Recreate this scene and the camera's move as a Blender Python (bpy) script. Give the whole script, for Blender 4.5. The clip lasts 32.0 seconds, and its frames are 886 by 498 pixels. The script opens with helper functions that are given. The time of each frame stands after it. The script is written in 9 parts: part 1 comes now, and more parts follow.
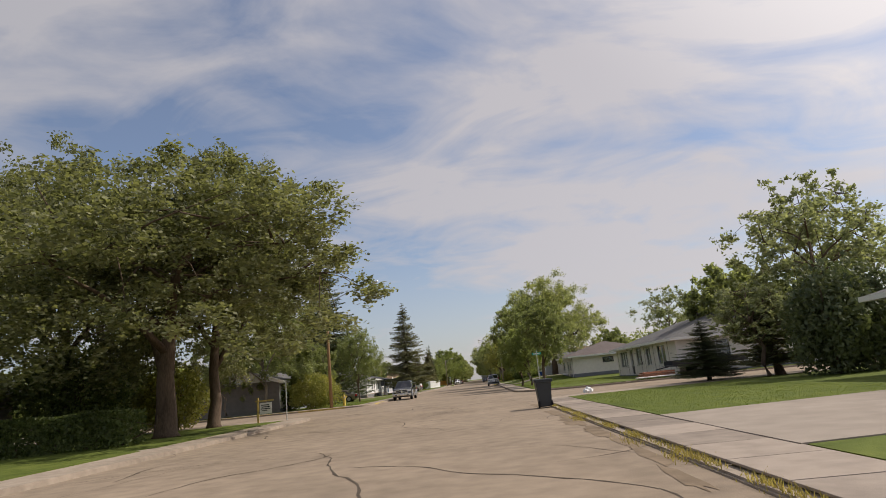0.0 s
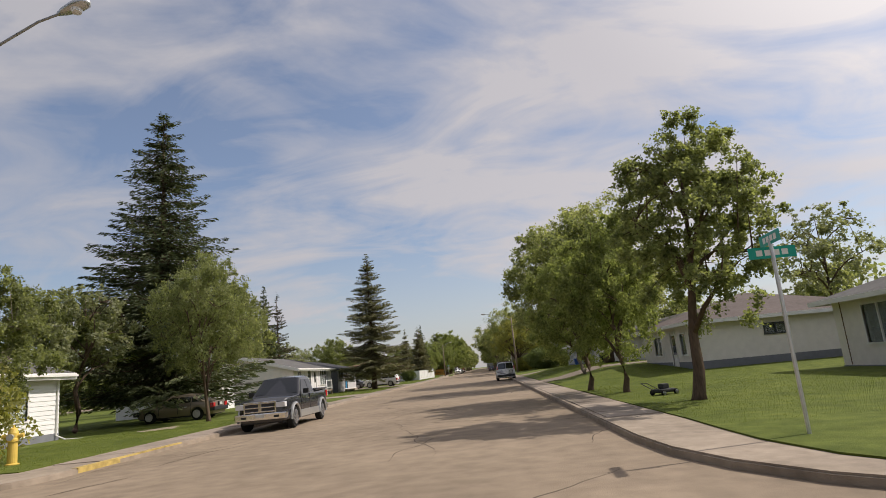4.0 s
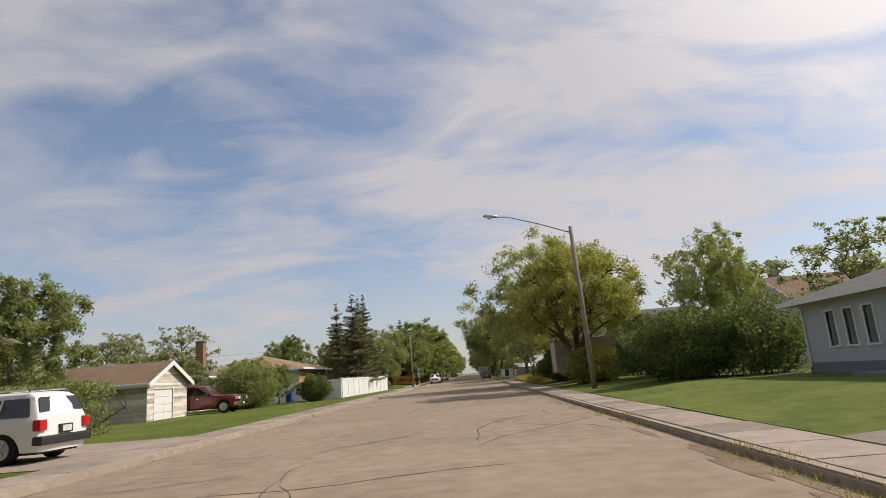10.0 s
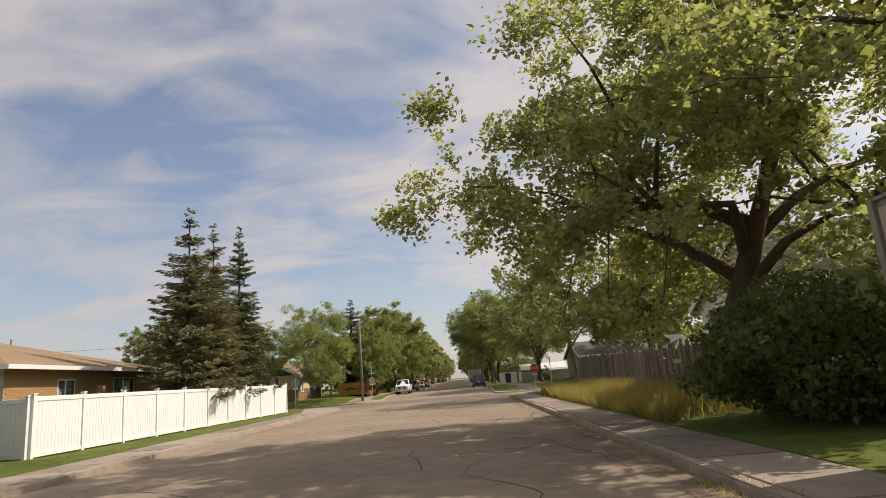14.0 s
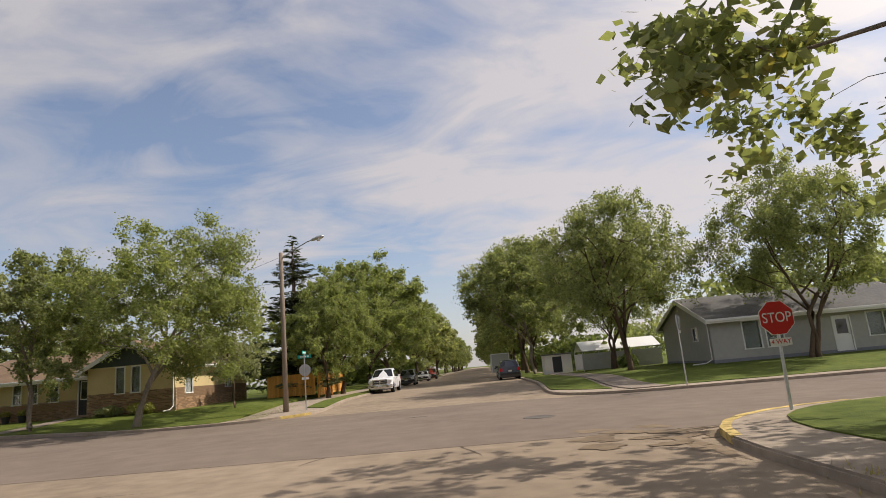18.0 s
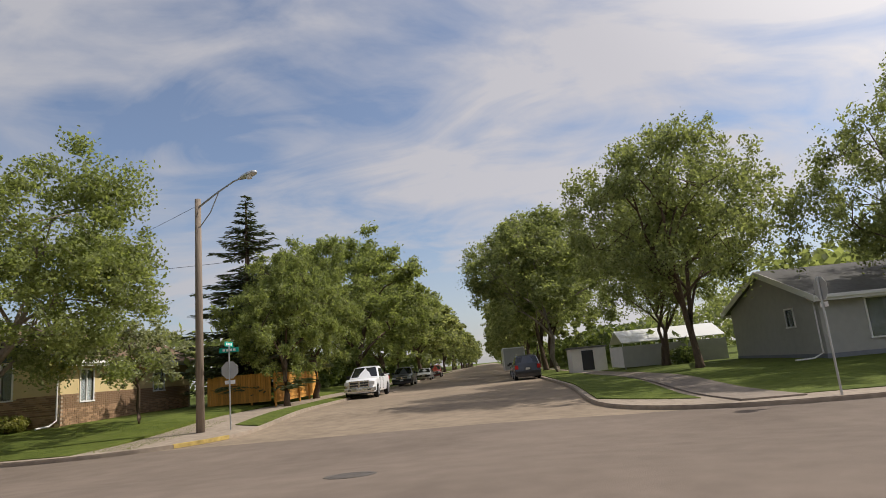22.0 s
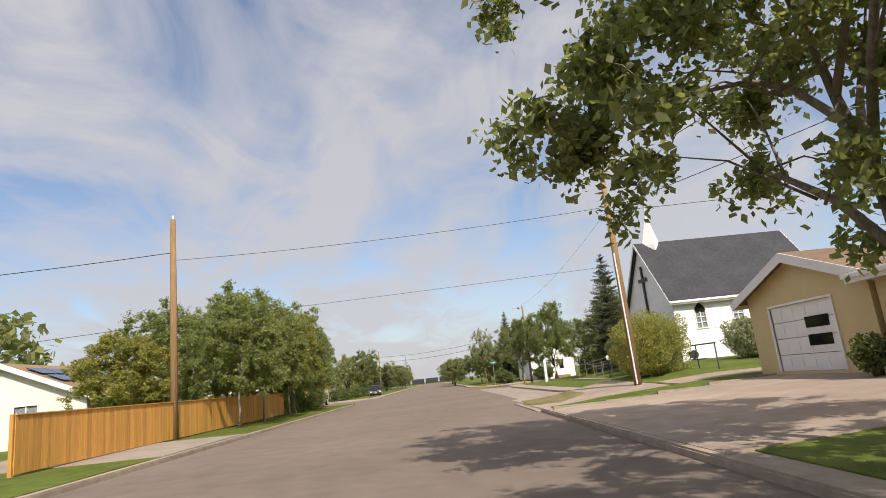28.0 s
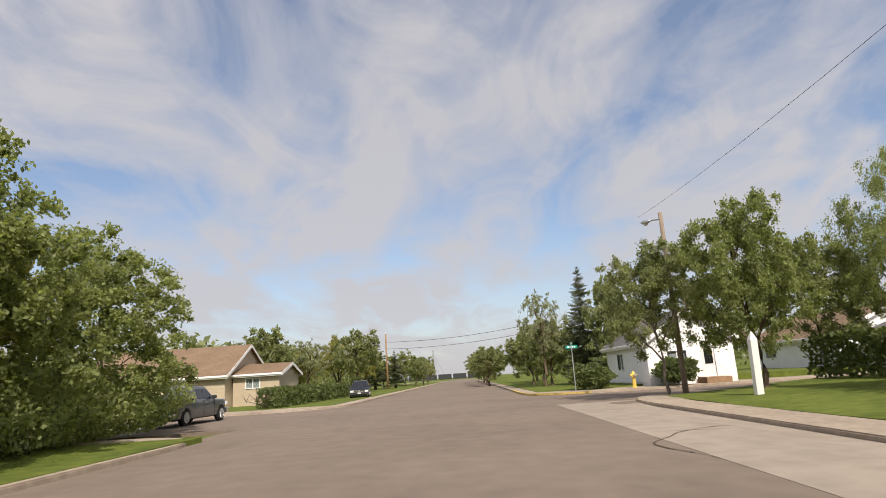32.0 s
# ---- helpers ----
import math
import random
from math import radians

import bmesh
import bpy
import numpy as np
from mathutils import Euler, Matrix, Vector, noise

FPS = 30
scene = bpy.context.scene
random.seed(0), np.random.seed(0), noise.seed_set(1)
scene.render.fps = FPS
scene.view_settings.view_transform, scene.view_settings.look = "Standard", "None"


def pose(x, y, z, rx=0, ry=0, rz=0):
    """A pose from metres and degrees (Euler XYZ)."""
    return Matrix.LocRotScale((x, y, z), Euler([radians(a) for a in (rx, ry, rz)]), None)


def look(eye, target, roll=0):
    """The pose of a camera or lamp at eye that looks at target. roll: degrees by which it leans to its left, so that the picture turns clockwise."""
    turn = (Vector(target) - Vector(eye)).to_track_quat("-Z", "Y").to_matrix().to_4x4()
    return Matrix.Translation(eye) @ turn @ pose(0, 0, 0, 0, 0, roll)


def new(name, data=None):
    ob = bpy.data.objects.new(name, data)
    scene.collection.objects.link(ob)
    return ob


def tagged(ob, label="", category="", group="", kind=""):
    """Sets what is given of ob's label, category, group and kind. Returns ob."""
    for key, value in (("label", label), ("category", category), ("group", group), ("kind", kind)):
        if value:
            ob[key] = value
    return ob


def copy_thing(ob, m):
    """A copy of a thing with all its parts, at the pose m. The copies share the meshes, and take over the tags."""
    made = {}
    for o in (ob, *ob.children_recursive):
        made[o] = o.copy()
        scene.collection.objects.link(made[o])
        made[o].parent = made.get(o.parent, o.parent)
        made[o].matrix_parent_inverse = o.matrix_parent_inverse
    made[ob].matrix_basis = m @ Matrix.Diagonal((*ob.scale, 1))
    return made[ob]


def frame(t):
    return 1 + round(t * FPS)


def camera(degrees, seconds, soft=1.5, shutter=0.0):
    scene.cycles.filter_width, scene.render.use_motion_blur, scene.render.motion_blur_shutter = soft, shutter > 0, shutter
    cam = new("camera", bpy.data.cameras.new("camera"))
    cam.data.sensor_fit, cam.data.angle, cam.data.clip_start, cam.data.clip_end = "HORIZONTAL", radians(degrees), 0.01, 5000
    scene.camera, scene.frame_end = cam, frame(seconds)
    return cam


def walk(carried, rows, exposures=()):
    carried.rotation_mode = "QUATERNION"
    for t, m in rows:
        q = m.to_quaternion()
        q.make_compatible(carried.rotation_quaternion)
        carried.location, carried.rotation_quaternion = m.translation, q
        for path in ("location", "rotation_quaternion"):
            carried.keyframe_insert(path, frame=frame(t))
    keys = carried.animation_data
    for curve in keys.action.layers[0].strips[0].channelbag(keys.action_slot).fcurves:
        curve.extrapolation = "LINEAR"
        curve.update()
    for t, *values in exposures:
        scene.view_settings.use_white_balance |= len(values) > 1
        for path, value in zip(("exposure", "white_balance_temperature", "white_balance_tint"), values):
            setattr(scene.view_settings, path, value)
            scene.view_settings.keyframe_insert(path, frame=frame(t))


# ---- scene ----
cam = camera(73.3, 32.0, 0.9)
PATH = [
    (0, (0.526, 2.375, 1.322), (0.469, 4.326, 1.758), -5.7),
    (0.5, (0.426, 7.536, 1.236), (0.376, 9.485, 1.678), -5.8),
    (1, (0.687, 12.494, 1.301), (0.63, 14.445, 1.735), -5.8),
    (1.5, (0.542, 17.576, 1.417), (0.497, 19.529, 1.85), -5.8),
    (2.5, (0.727, 27.407, 1.552), (0.686, 29.362, 1.969), -6.6),
    (3, (0.655, 32.306, 1.629), (0.619, 34.262, 2.044), -6.3),
    (3.5, (0.84, 37.315, 1.634), (0.795, 39.276, 2.025), -6.2),
    (4, (1.103, 42.435, 1.548), (1.022, 44.393, 1.947), -5.4),
    (4.5, (1.273, 47.212, 1.55), (1.169, 49.174, 1.921), -5.1),
    (6.5, (1.252, 71.161, 1.4), (1.123, 73.114, 1.812), -3.4),
    (7, (1.104, 76.637, 1.46), (0.985, 78.592, 1.866), -3.8),
    (7.5, (1.088, 82.29, 1.456), (0.97, 84.246, 1.855), -3.7),
    (8, (0.84, 87.773, 1.455), (0.743, 89.73, 1.856), -3.9),
    (8.5, (0.76, 93.15, 1.40), (0.662, 95.106, 1.811), -4.2),
    (9, (0.568, 98.35, 1.382), (0.485, 100.305, 1.795), -4.5),
    (9.5, (0.369, 103.988, 1.548), (0.309, 105.944, 1.962), -4.3),
    (10, (0.524, 109.301, 1.485), (0.484, 111.257, 1.899), -4.7),
    (10.5, (0.564, 114.536, 1.479), (0.551, 116.493, 1.893), -5.0),
    (11, (0.822, 119.891, 1.459), (0.821, 121.847, 1.878), -5.4),
    (11.5, (1.041, 125.251, 1.389), (1.04, 127.204, 1.818), -5.1),
    (12, (0.937, 130.067, 1.447), (0.948, 132.023, 1.867), -5.4),
    (12.5, (1.007, 135.258, 1.418), (1.016, 137.211, 1.85), -5.4),
    (13, (1.199, 139.75, 1.455), (1.205, 141.702, 1.888), -5.1),
    (13.5, (1.445, 144.084, 1.531), (1.439, 146.037, 1.964), -4.5),
    (14, (1.714, 148.433, 1.532), (1.703, 150.387, 1.958), -4.6),
    (14.5, (1.594, 153.153, 1.379), (1.586, 155.107, 1.807), -4.6),
    (15, (1.779, 158.048, 1.51), (1.756, 160.003, 1.931), -4.4),
    (15.5, (1.871, 162.631, 1.561), (1.838, 164.588, 1.976), -4.3),
    (17.5, (1.936, 179.128, 1.44), (1.869, 181.088, 1.834), -5.5),
    (18, (1.762, 182.337, 1.414), (1.695, 184.296, 1.809), -5.1),
    (18.5, (1.805, 185.342, 1.44), (1.729, 187.3, 1.839), -5.2),
    (19, (1.789, 187.976, 1.456), (1.709, 189.936, 1.847), -5.2),
    (19.5, (1.825, 190.055, 1.391), (1.739, 192.015, 1.781), -5.4),
    (20, (1.879, 191.646, 1.385), (1.787, 193.607, 1.77), -5.4),
    (20.5, (1.845, 192.752, 1.42), (1.754, 194.714, 1.799), -5.5),
    (21, (1.915, 193.389, 1.461), (1.815, 195.352, 1.834), -5.4),
    (21.5, (1.907, 193.558, 1.452), (1.807, 195.52, 1.828), -5.4),
    (22, (1.904, 193.565, 1.448), (1.804, 195.525, 1.834), -5.3),
    (22.5, (1.926, 193.785, 1.454), (1.816, 195.744, 1.845), -5.5),
    (23, (1.806, 194.408, 1.454), (1.614, 196.354, 1.874), -5.4),
    (23.5, (1.568, 195.693, 1.488), (1.157, 197.601, 1.925), -5.4),
    (24, (0.786, 197.483, 1.5), (0.07, 199.3, 1.934), -5.0),
    (24.5, (-0.483, 199.618, 1.486), (-1.542, 201.267, 1.889), -5.0),
    (24.8, (-1.671, 200.557, 1.576), (-2.905, 202.085, 1.956), -5.4),
    (25, (-2.587, 201.497, 1.428), (-3.957, 202.898, 1.826), -5.3),
    (25.5, (-5.293, 203.675, 1.456), (-6.906, 204.784, 1.866), -5.1),
    (26, (-8.467, 205.001, 1.476), (-10.227, 205.857, 1.89), -5.4),
    (26.5, (-12.25, 206.0, 1.422), (-14.118, 206.573, 1.848), -5.5),
    (28.5, (-27.81, 208.404, 1.453), (-29.763, 208.473, 1.882), -6.1),
    (29, (-32.225, 208.581, 1.506), (-34.177, 208.607, 1.938), -5.6),
    (29.5, (-36.795, 208.686, 1.587), (-38.75, 208.694, 2.011), -4.9),
    (30, (-41.549, 208.776, 1.452), (-43.503, 208.784, 1.876), -5.2),
    (30.5, (-46.517, 208.897, 1.493), (-48.472, 208.91, 1.91), -5.3),
    (31, (-51.667, 209.065, 1.474), (-53.622, 209.084, 1.898), -4.9),
    (31.5, (-56.916, 209.271, 1.544), (-58.87, 209.29, 1.968), -4.2),
    (32, (-62.535, 209.719, 1.504), (-64.49, 209.734, 1.926), -3.7),
]
walk(cam, [(t, look(eye, target, roll)) for t, eye, target, roll in PATH], exposures=[(0,0.2,6430,13),(6,0.30,6480,13),(9,0.33,6450,13),(12,0.23,6480,13),(13,0.40,6850,13),(15,0.42,6850,13),(18,0.42,6600,13),(20,0.30,6350,12),(22,0.28,6320,11.5),(24,0.30,6350,12),(25,0.46,6380,12),(26,0.63,6430,12),(27,0.63,6480,12),(29,0.68,6550,12),(32,0.62,6620,12)])

# ---- world and sun ----
world = bpy.data.worlds.new("sky")
scene.world = world
world.use_nodes = True
SUN_AZ, SUN_EL = 75.0, 45.0      # degrees: azimuth clockwise from +y, elevation


def build_sky():
    nt = world.node_tree
    n, l = nt.nodes, nt.links
    n.clear()

    def math_node(op, a=None, b=None, c=None):
        m = n.new("ShaderNodeMath")
        m.operation = op
        for k, v in enumerate((a, b, c)):
            if v is None:
                continue
            if isinstance(v, (int, float)):
                m.inputs[k].default_value = v
            else:
                l.new(v, m.inputs[k])
        return m.outputs[0]

    out, bg = n.new("ShaderNodeOutputWorld"), n.new("ShaderNodeBackground")
    sky = n.new("ShaderNodeTexSky")
    sky.sky_type, sky.sun_disc = "NISHITA", False
    sky.sun_elevation, sky.sun_rotation = radians(SUN_EL), radians(SUN_AZ)
    sky.air_density, sky.dust_density, sky.ozone_density = 1.0, 1.2, 2.2
    co = n.new("ShaderNodeTexCoord")
    sep = n.new("ShaderNodeSeparateXYZ")
    l.new(co.outputs["Generated"], sep.inputs[0])
    # the cloud deck: the sky's direction laid on a level sheet
    high = math_node("MAXIMUM", math_node("ADD", sep.outputs["Z"], 0.22), 0.06)
    com = n.new("ShaderNodeCombineXYZ")
    for axis in "XY":
        l.new(math_node("DIVIDE", sep.outputs[axis], high), com.inputs[axis])

    def layer(scale, turn, shift, size, detail, rough, bend):
        mp = n.new("ShaderNodeMapping")
        mp.inputs["Rotation"].default_value = (0, 0, radians(turn))
        mp.inputs["Scale"].default_value = (*scale, 1.0)
        mp.inputs["Location"].default_value = (*shift, 0)
        l.new(com.outputs[0], mp.inputs[0])
        t = n.new("ShaderNodeTexNoise")
        for key, v in (("Scale", size), ("Detail", detail), ("Roughness", rough), ("Distortion", bend)):
            t.inputs[key].default_value = v
        l.new(mp.outputs[0], t.inputs["Vector"])
        return t.outputs["Fac"]

    banks = layer((0.75, 1.0), 35, (7.4, 2.15), 1.25, 10.0, 0.50, 0.9)
    wisps = layer((1.0, 1.75), 48, (1.3, 4.7), 1.8, 10.0, 0.56, 1.3)
    cover = math_node("MULTIPLY_ADD", wisps, 0.60, banks)
    # broad banks and clear lanes: azimuth from +y, elevation, width in degrees, amount
    for az, el, wide, amount in CLOUD_BANKS:
        dot = n.new("ShaderNodeVectorMath")
        dot.operation = "DOT_PRODUCT"
        a, e = radians(az), radians(el)
        dot.inputs[1].default_value = (math.sin(a) * math.cos(e), math.cos(a) * math.cos(e), math.sin(e))
        l.new(co.outputs["Generated"], dot.inputs[0])
        mr = n.new("ShaderNodeMapRange")
        mr.interpolation_type = "SMOOTHSTEP"
        mr.inputs["From Min"].default_value, mr.inputs["From Max"].default_value = math.cos(radians(wide)), 1.0
        mr.inputs["To Min"].default_value, mr.inputs["To Max"].default_value = 0.0, amount
        l.new(dot.outputs["Value"], mr.inputs[0])
        cover = math_node("ADD", cover, mr.outputs[0])
    ramp = n.new("ShaderNodeValToRGB")
    e = ramp.color_ramp.elements
    e[0].position, e[0].color = 0.66, (0.12, 0.12, 0.12, 1)
    e[1].position, e[1].color = 0.925, (0.90, 0.90, 0.90, 1)
    l.new(cover, ramp.inputs[0])
    # more veil low down
    low = n.new("ShaderNodeMapRange")
    low.inputs["From Min"].default_value, low.inputs["From Max"].default_value = 0.30, 0.0
    low.inputs["To Min"].default_value, low.inputs["To Max"].default_value = 0.0, 0.58
    l.new(sep.outputs["Z"], low.inputs[0])
    veil = math_node("MAXIMUM", ramp.outputs[0], low.outputs[0])
    # clouds are brighter on the sun's side
    side = n.new("ShaderNodeMapRange")
    side.inputs["From Min"].default_value, side.inputs["From Max"].default_value = -0.9, 0.6
    l.new(sep.outputs["X"], side.inputs[0])
    tone = n.new("ShaderNodeMixRGB")
    tone.inputs[1].default_value, tone.inputs[2].default_value = CLOUD_WEST, CLOUD_EAST
    l.new(side.outputs[0], tone.inputs[0])
    # bright haze round the sun, out of view, added as fill to soften shadows
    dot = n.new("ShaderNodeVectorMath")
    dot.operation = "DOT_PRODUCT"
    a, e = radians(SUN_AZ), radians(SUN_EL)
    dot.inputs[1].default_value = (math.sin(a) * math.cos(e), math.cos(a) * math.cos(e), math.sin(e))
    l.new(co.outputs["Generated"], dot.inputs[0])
    fill_spread = n.new("ShaderNodeMapRange")
    fill_spread.interpolation_type = "SMOOTHSTEP"
    fill_spread.inputs["From Min"].default_value, fill_spread.inputs["From Max"].default_value = 0.62, 1.0
    l.new(dot.outputs["Value"], fill_spread.inputs[0])
    fill_tone = n.new("ShaderNodeMixRGB")
    fill_tone.inputs[2].default_value = CLOUD_FILL
    l.new(fill_spread.outputs[0], fill_tone.inputs[0]); l.new(tone.outputs[0], fill_tone.inputs[1])
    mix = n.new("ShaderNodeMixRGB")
    l.new(veil, mix.inputs[0]); l.new(sky.outputs[0], mix.inputs[1]); l.new(fill_tone.outputs[0], mix.inputs[2]); l.new(mix.outputs[0], bg.inputs[0])
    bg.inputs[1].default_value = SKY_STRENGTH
    l.new(bg.outputs[0], out.inputs[0])


SKY_STRENGTH = 0.096
CLOUD_WEST, CLOUD_EAST, CLOUD_FILL = (3.95, 3.93, 4.1, 1), (5.9, 5.55, 5.45, 1), (11.0, 10.3, 9.6, 1)
CLOUD_BANKS = ((-92, 5, 20, 0.11), (-13, 34, 19, -0.10), (-26, 20, 9, -0.08), (10, 20, 22, 0.06), (34, 30, 22, 0.05), (-45, 25, 18, 0.03), (-70, 27, 12, 0.08), (-88, 9, 7, 0.09), (-105, 13, 6, 0.09), (-97, 19, 5, 0.07), (-95, 24, 40, -0.045), (-108, 31, 9, -0.07), (-80, 36, 8, -0.06))
build_sky()
sun = new("sun", bpy.data.lights.new("sun", "SUN"))
sun.data.energy, sun.data.angle, sun.data.color = 3.3, radians(0.6), (1.0, 0.93, 0.82)
sa, se = radians(SUN_AZ), radians(SUN_EL)
sun.matrix_world = look((math.sin(sa) * math.cos(se) * 100, math.cos(sa) * math.cos(se) * 100, math.sin(se) * 100), (0, 0, 0))

# ---- materials ----
MATS = {}


def mat(name, col, rough=0.8, metal=0.0, var=0.15, scale=3.0, bump=0.0, bscale=None, col2=None, rand=0.0, spec=0.5, coat=0.0, streak=None, island=0.0, detail=6.0):
    """A surface with two scales of colour variation, grain bump, and a little change from object to object."""
    if name in MATS:
        return MATS[name]
    m = bpy.data.materials.new(name)
    m.use_nodes = True
    n, l = m.node_tree.nodes, m.node_tree.links
    b = n["Principled BSDF"]
    if rough >= 0.85:
        spec = min(spec, 0.18)
    b.inputs["Roughness"].default_value, b.inputs["Metallic"].default_value = rough, metal
    b.inputs["Specular IOR Level"].default_value = spec
    b.inputs["Coat Weight"].default_value = coat
    co = n.new("ShaderNodeTexCoord")
    geo = n.new("ShaderNodeNewGeometry")
    pos = geo.outputs["Position"]
    if streak:
        mp = n.new("ShaderNodeMapping"); mp.inputs["Scale"].default_value = streak
        l.new(pos, mp.inputs[0]); pos = mp.outputs[0]
    n1 = n.new("ShaderNodeTexNoise"); n1.inputs["Scale"].default_value, n1.inputs["Detail"].default_value = scale, detail
    n2 = n.new("ShaderNodeTexNoise"); n2.inputs["Scale"].default_value, n2.inputs["Detail"].default_value = scale * 0.13, 3.0
    l.new(pos, n1.inputs["Vector"]); l.new(pos, n2.inputs["Vector"])
    a = n.new("ShaderNodeMath"); a.operation = "MULTIPLY_ADD"; a.inputs[1].default_value, a.inputs[2].default_value = 0.55, 0.0
    l.new(n1.outputs["Fac"], a.inputs[0])
    c = n.new("ShaderNodeMath"); c.operation = "MULTIPLY_ADD"; c.inputs[1].default_value = 0.45
    l.new(n2.outputs["Fac"], c.inputs[0]); l.new(a.outputs[0], c.inputs[2])
    last = c.outputs[0]
    for amount, source in ((rand, "rand"), (island, "island")):
        if amount:
            if source == "rand":
                r = n.new("ShaderNodeObjectInfo").outputs["Random"]
            else:
                r = geo.outputs["Random Per Island"]
            k = n.new("ShaderNodeMath"); k.operation = "MULTIPLY_ADD"; k.inputs[1].default_value = amount
            s0 = n.new("ShaderNodeMath"); s0.operation = "SUBTRACT"; s0.inputs[1].default_value = 0.5
            l.new(r, s0.inputs[0]); l.new(s0.outputs[0], k.inputs[0]); l.new(last, k.inputs[2]); last = k.outputs[0]
    ramp = n.new("ShaderNodeValToRGB")
    e = ramp.color_ramp.elements
    d = col2 or tuple(min(1, v * (1 + var)) for v in col)
    dark = tuple(v * (1 - var) for v in col)
    e[0].position, e[0].color = 0.32, (*dark, 1)
    e[1].position, e[1].color = 0.68, (*d, 1)
    l.new(last, ramp.inputs[0]); l.new(ramp.outputs[0], b.inputs["Base Color"])
    if bump:
        bn = n.new("ShaderNodeTexNoise"); bn.inputs["Scale"].default_value, bn.inputs["Detail"].default_value = bscale or scale * 6, 5.0
        l.new(pos, bn.inputs["Vector"])
        bp = n.new("ShaderNodeBump"); bp.inputs["Strength"].default_value, bp.inputs["Distance"].default_value = bump, 0.02
        l.new(bn.outputs["Fac"], bp.inputs["Height"]); l.new(bp.outputs[0], b.inputs["Normal"])
    MATS[name] = m
    return m


def leaf_mat(name, c1, c2, c3=None, trans=0.35):
    """Leaves: each one takes its own green, and lets some light through."""
    m = bpy.data.materials.new(name)
    m.use_nodes = True
    n, l = m.node_tree.nodes, m.node_tree.links
    b, out = n["Principled BSDF"], n["Material Output"]
    geo = n.new("ShaderNodeNewGeometry")
    no = n.new("ShaderNodeTexNoise"); no.inputs["Scale"].default_value = 0.6
    l.new(geo.outputs["Position"], no.inputs["Vector"])
    k = n.new("ShaderNodeMath"); k.operation = "MULTIPLY_ADD"; k.inputs[1].default_value, k.inputs[2].default_value = 0.5, 0.0
    l.new(geo.outputs["Random Per Island"], k.inputs[0])
    k2 = n.new("ShaderNodeMath"); k2.operation = "MULTIPLY_ADD"; k2.inputs[1].default_value = 0.55
    l.new(no.outputs["Fac"], k2.inputs[0]); l.new(k.outputs[0], k2.inputs[2])
    ramp = n.new("ShaderNodeValToRGB")
    e = ramp.color_ramp.elements
    e[0].position, e[0].color = 0.2, (*c1, 1)
    e[1].position, e[1].color = 0.72, (*c2, 1)
    if c3:
        x = e.new(0.86); x.color = (*c3, 1)
    l.new(k2.outputs[0], ramp.inputs[0]); l.new(ramp.outputs[0], b.inputs["Base Color"])
    b.inputs["Roughness"].default_value = 0.55
    b.inputs["Specular IOR Level"].default_value = 0.3
    t = n.new("ShaderNodeBsdfTranslucent")
    mul = n.new("ShaderNodeMixRGB"); mul.blend_type = "MULTIPLY"; mul.inputs[0].default_value = 1.0
    mul.inputs[2].default_value = (1.35, 1.4, 0.75, 1)
    l.new(ramp.outputs[0], mul.inputs[1]); l.new(mul.outputs[0], t.inputs[0])
    mx = n.new("ShaderNodeMixShader"); mx.inputs[0].default_value = trans
    l.new(b.outputs[0], mx.inputs[1]); l.new(t.outputs[0], mx.inputs[2]); l.new(mx.outputs[0], out.inputs["Surface"])
    MATS[name] = m
    return m


def glass_mat():
    m = bpy.data.materials.new("window_glass")
    m.use_nodes = True
    b = m.node_tree.nodes["Principled BSDF"]
    b.inputs["Base Color"].default_value = (0.55, 0.6, 0.6, 1)
    b.inputs["Roughness"].default_value, b.inputs["IOR"].default_value = 0.02, 1.45
    b.inputs["Transmission Weight"].default_value = 0.75
    MATS["glass"] = m
    return m


GLASS = glass_mat()
CARGLASS = mat("tinted_car_glass", (0.012, 0.014, 0.016), 0.04, var=0.05, spec=0.8)
ASPHALT = mat("old_tan_asphalt", (0.266, 0.208, 0.150), 0.92, var=0.26, scale=2.2, bump=0.35, bscale=60, detail=9)
ASPHALT2 = mat("grey_asphalt", (0.187, 0.148, 0.118), 0.9, var=0.18, scale=1.6, bump=0.3, bscale=70, detail=9)
TAR = mat("crack_tar", (0.085, 0.066, 0.048), 0.85, var=0.3, scale=8)
CONC = mat("walk_concrete", (0.285, 0.235, 0.19), 0.9, var=0.24, scale=3.0, bump=0.2, bscale=45, rand=0.35)
CURBM = mat("kerb_concrete", (0.33, 0.27, 0.21), 0.9, var=0.25, scale=4.0, bump=0.3, bscale=40)
DIRT = mat("bare_earth", (0.20, 0.15, 0.10), 0.95, var=0.3, scale=3.0, bump=0.4)
YELLOW = mat("yellow_paint_worn", (0.50, 0.36, 0.11), 0.8, var=0.5, scale=5)
GRASS = mat("lawn_soil_green", (0.088, 0.126, 0.018), 0.95, var=0.34, scale=2.6, bump=0.8, bscale=55, col2=(0.15, 0.178, 0.034), detail=9)
APRON = mat("worn_apron_concrete", (0.30, 0.252, 0.205), 0.92, var=0.18, scale=1.6, bump=0.25, bscale=45)
IRON = mat("manhole_iron", (0.10, 0.085, 0.072), 0.7, var=0.3, scale=9, bump=0.4)
SANDC = mat("sandy_tan_concrete", (0.335, 0.262, 0.205), 0.92, var=0.22, scale=1.4, bump=0.35, bscale=45, col2=(0.41, 0.325, 0.255), detail=9)
THINGRASS = mat("thin_dry_turf", (0.12, 0.135, 0.03), 0.95, var=0.4, scale=1.6, bump=0.8, bscale=50, col2=(0.27, 0.215, 0.11), detail=9)
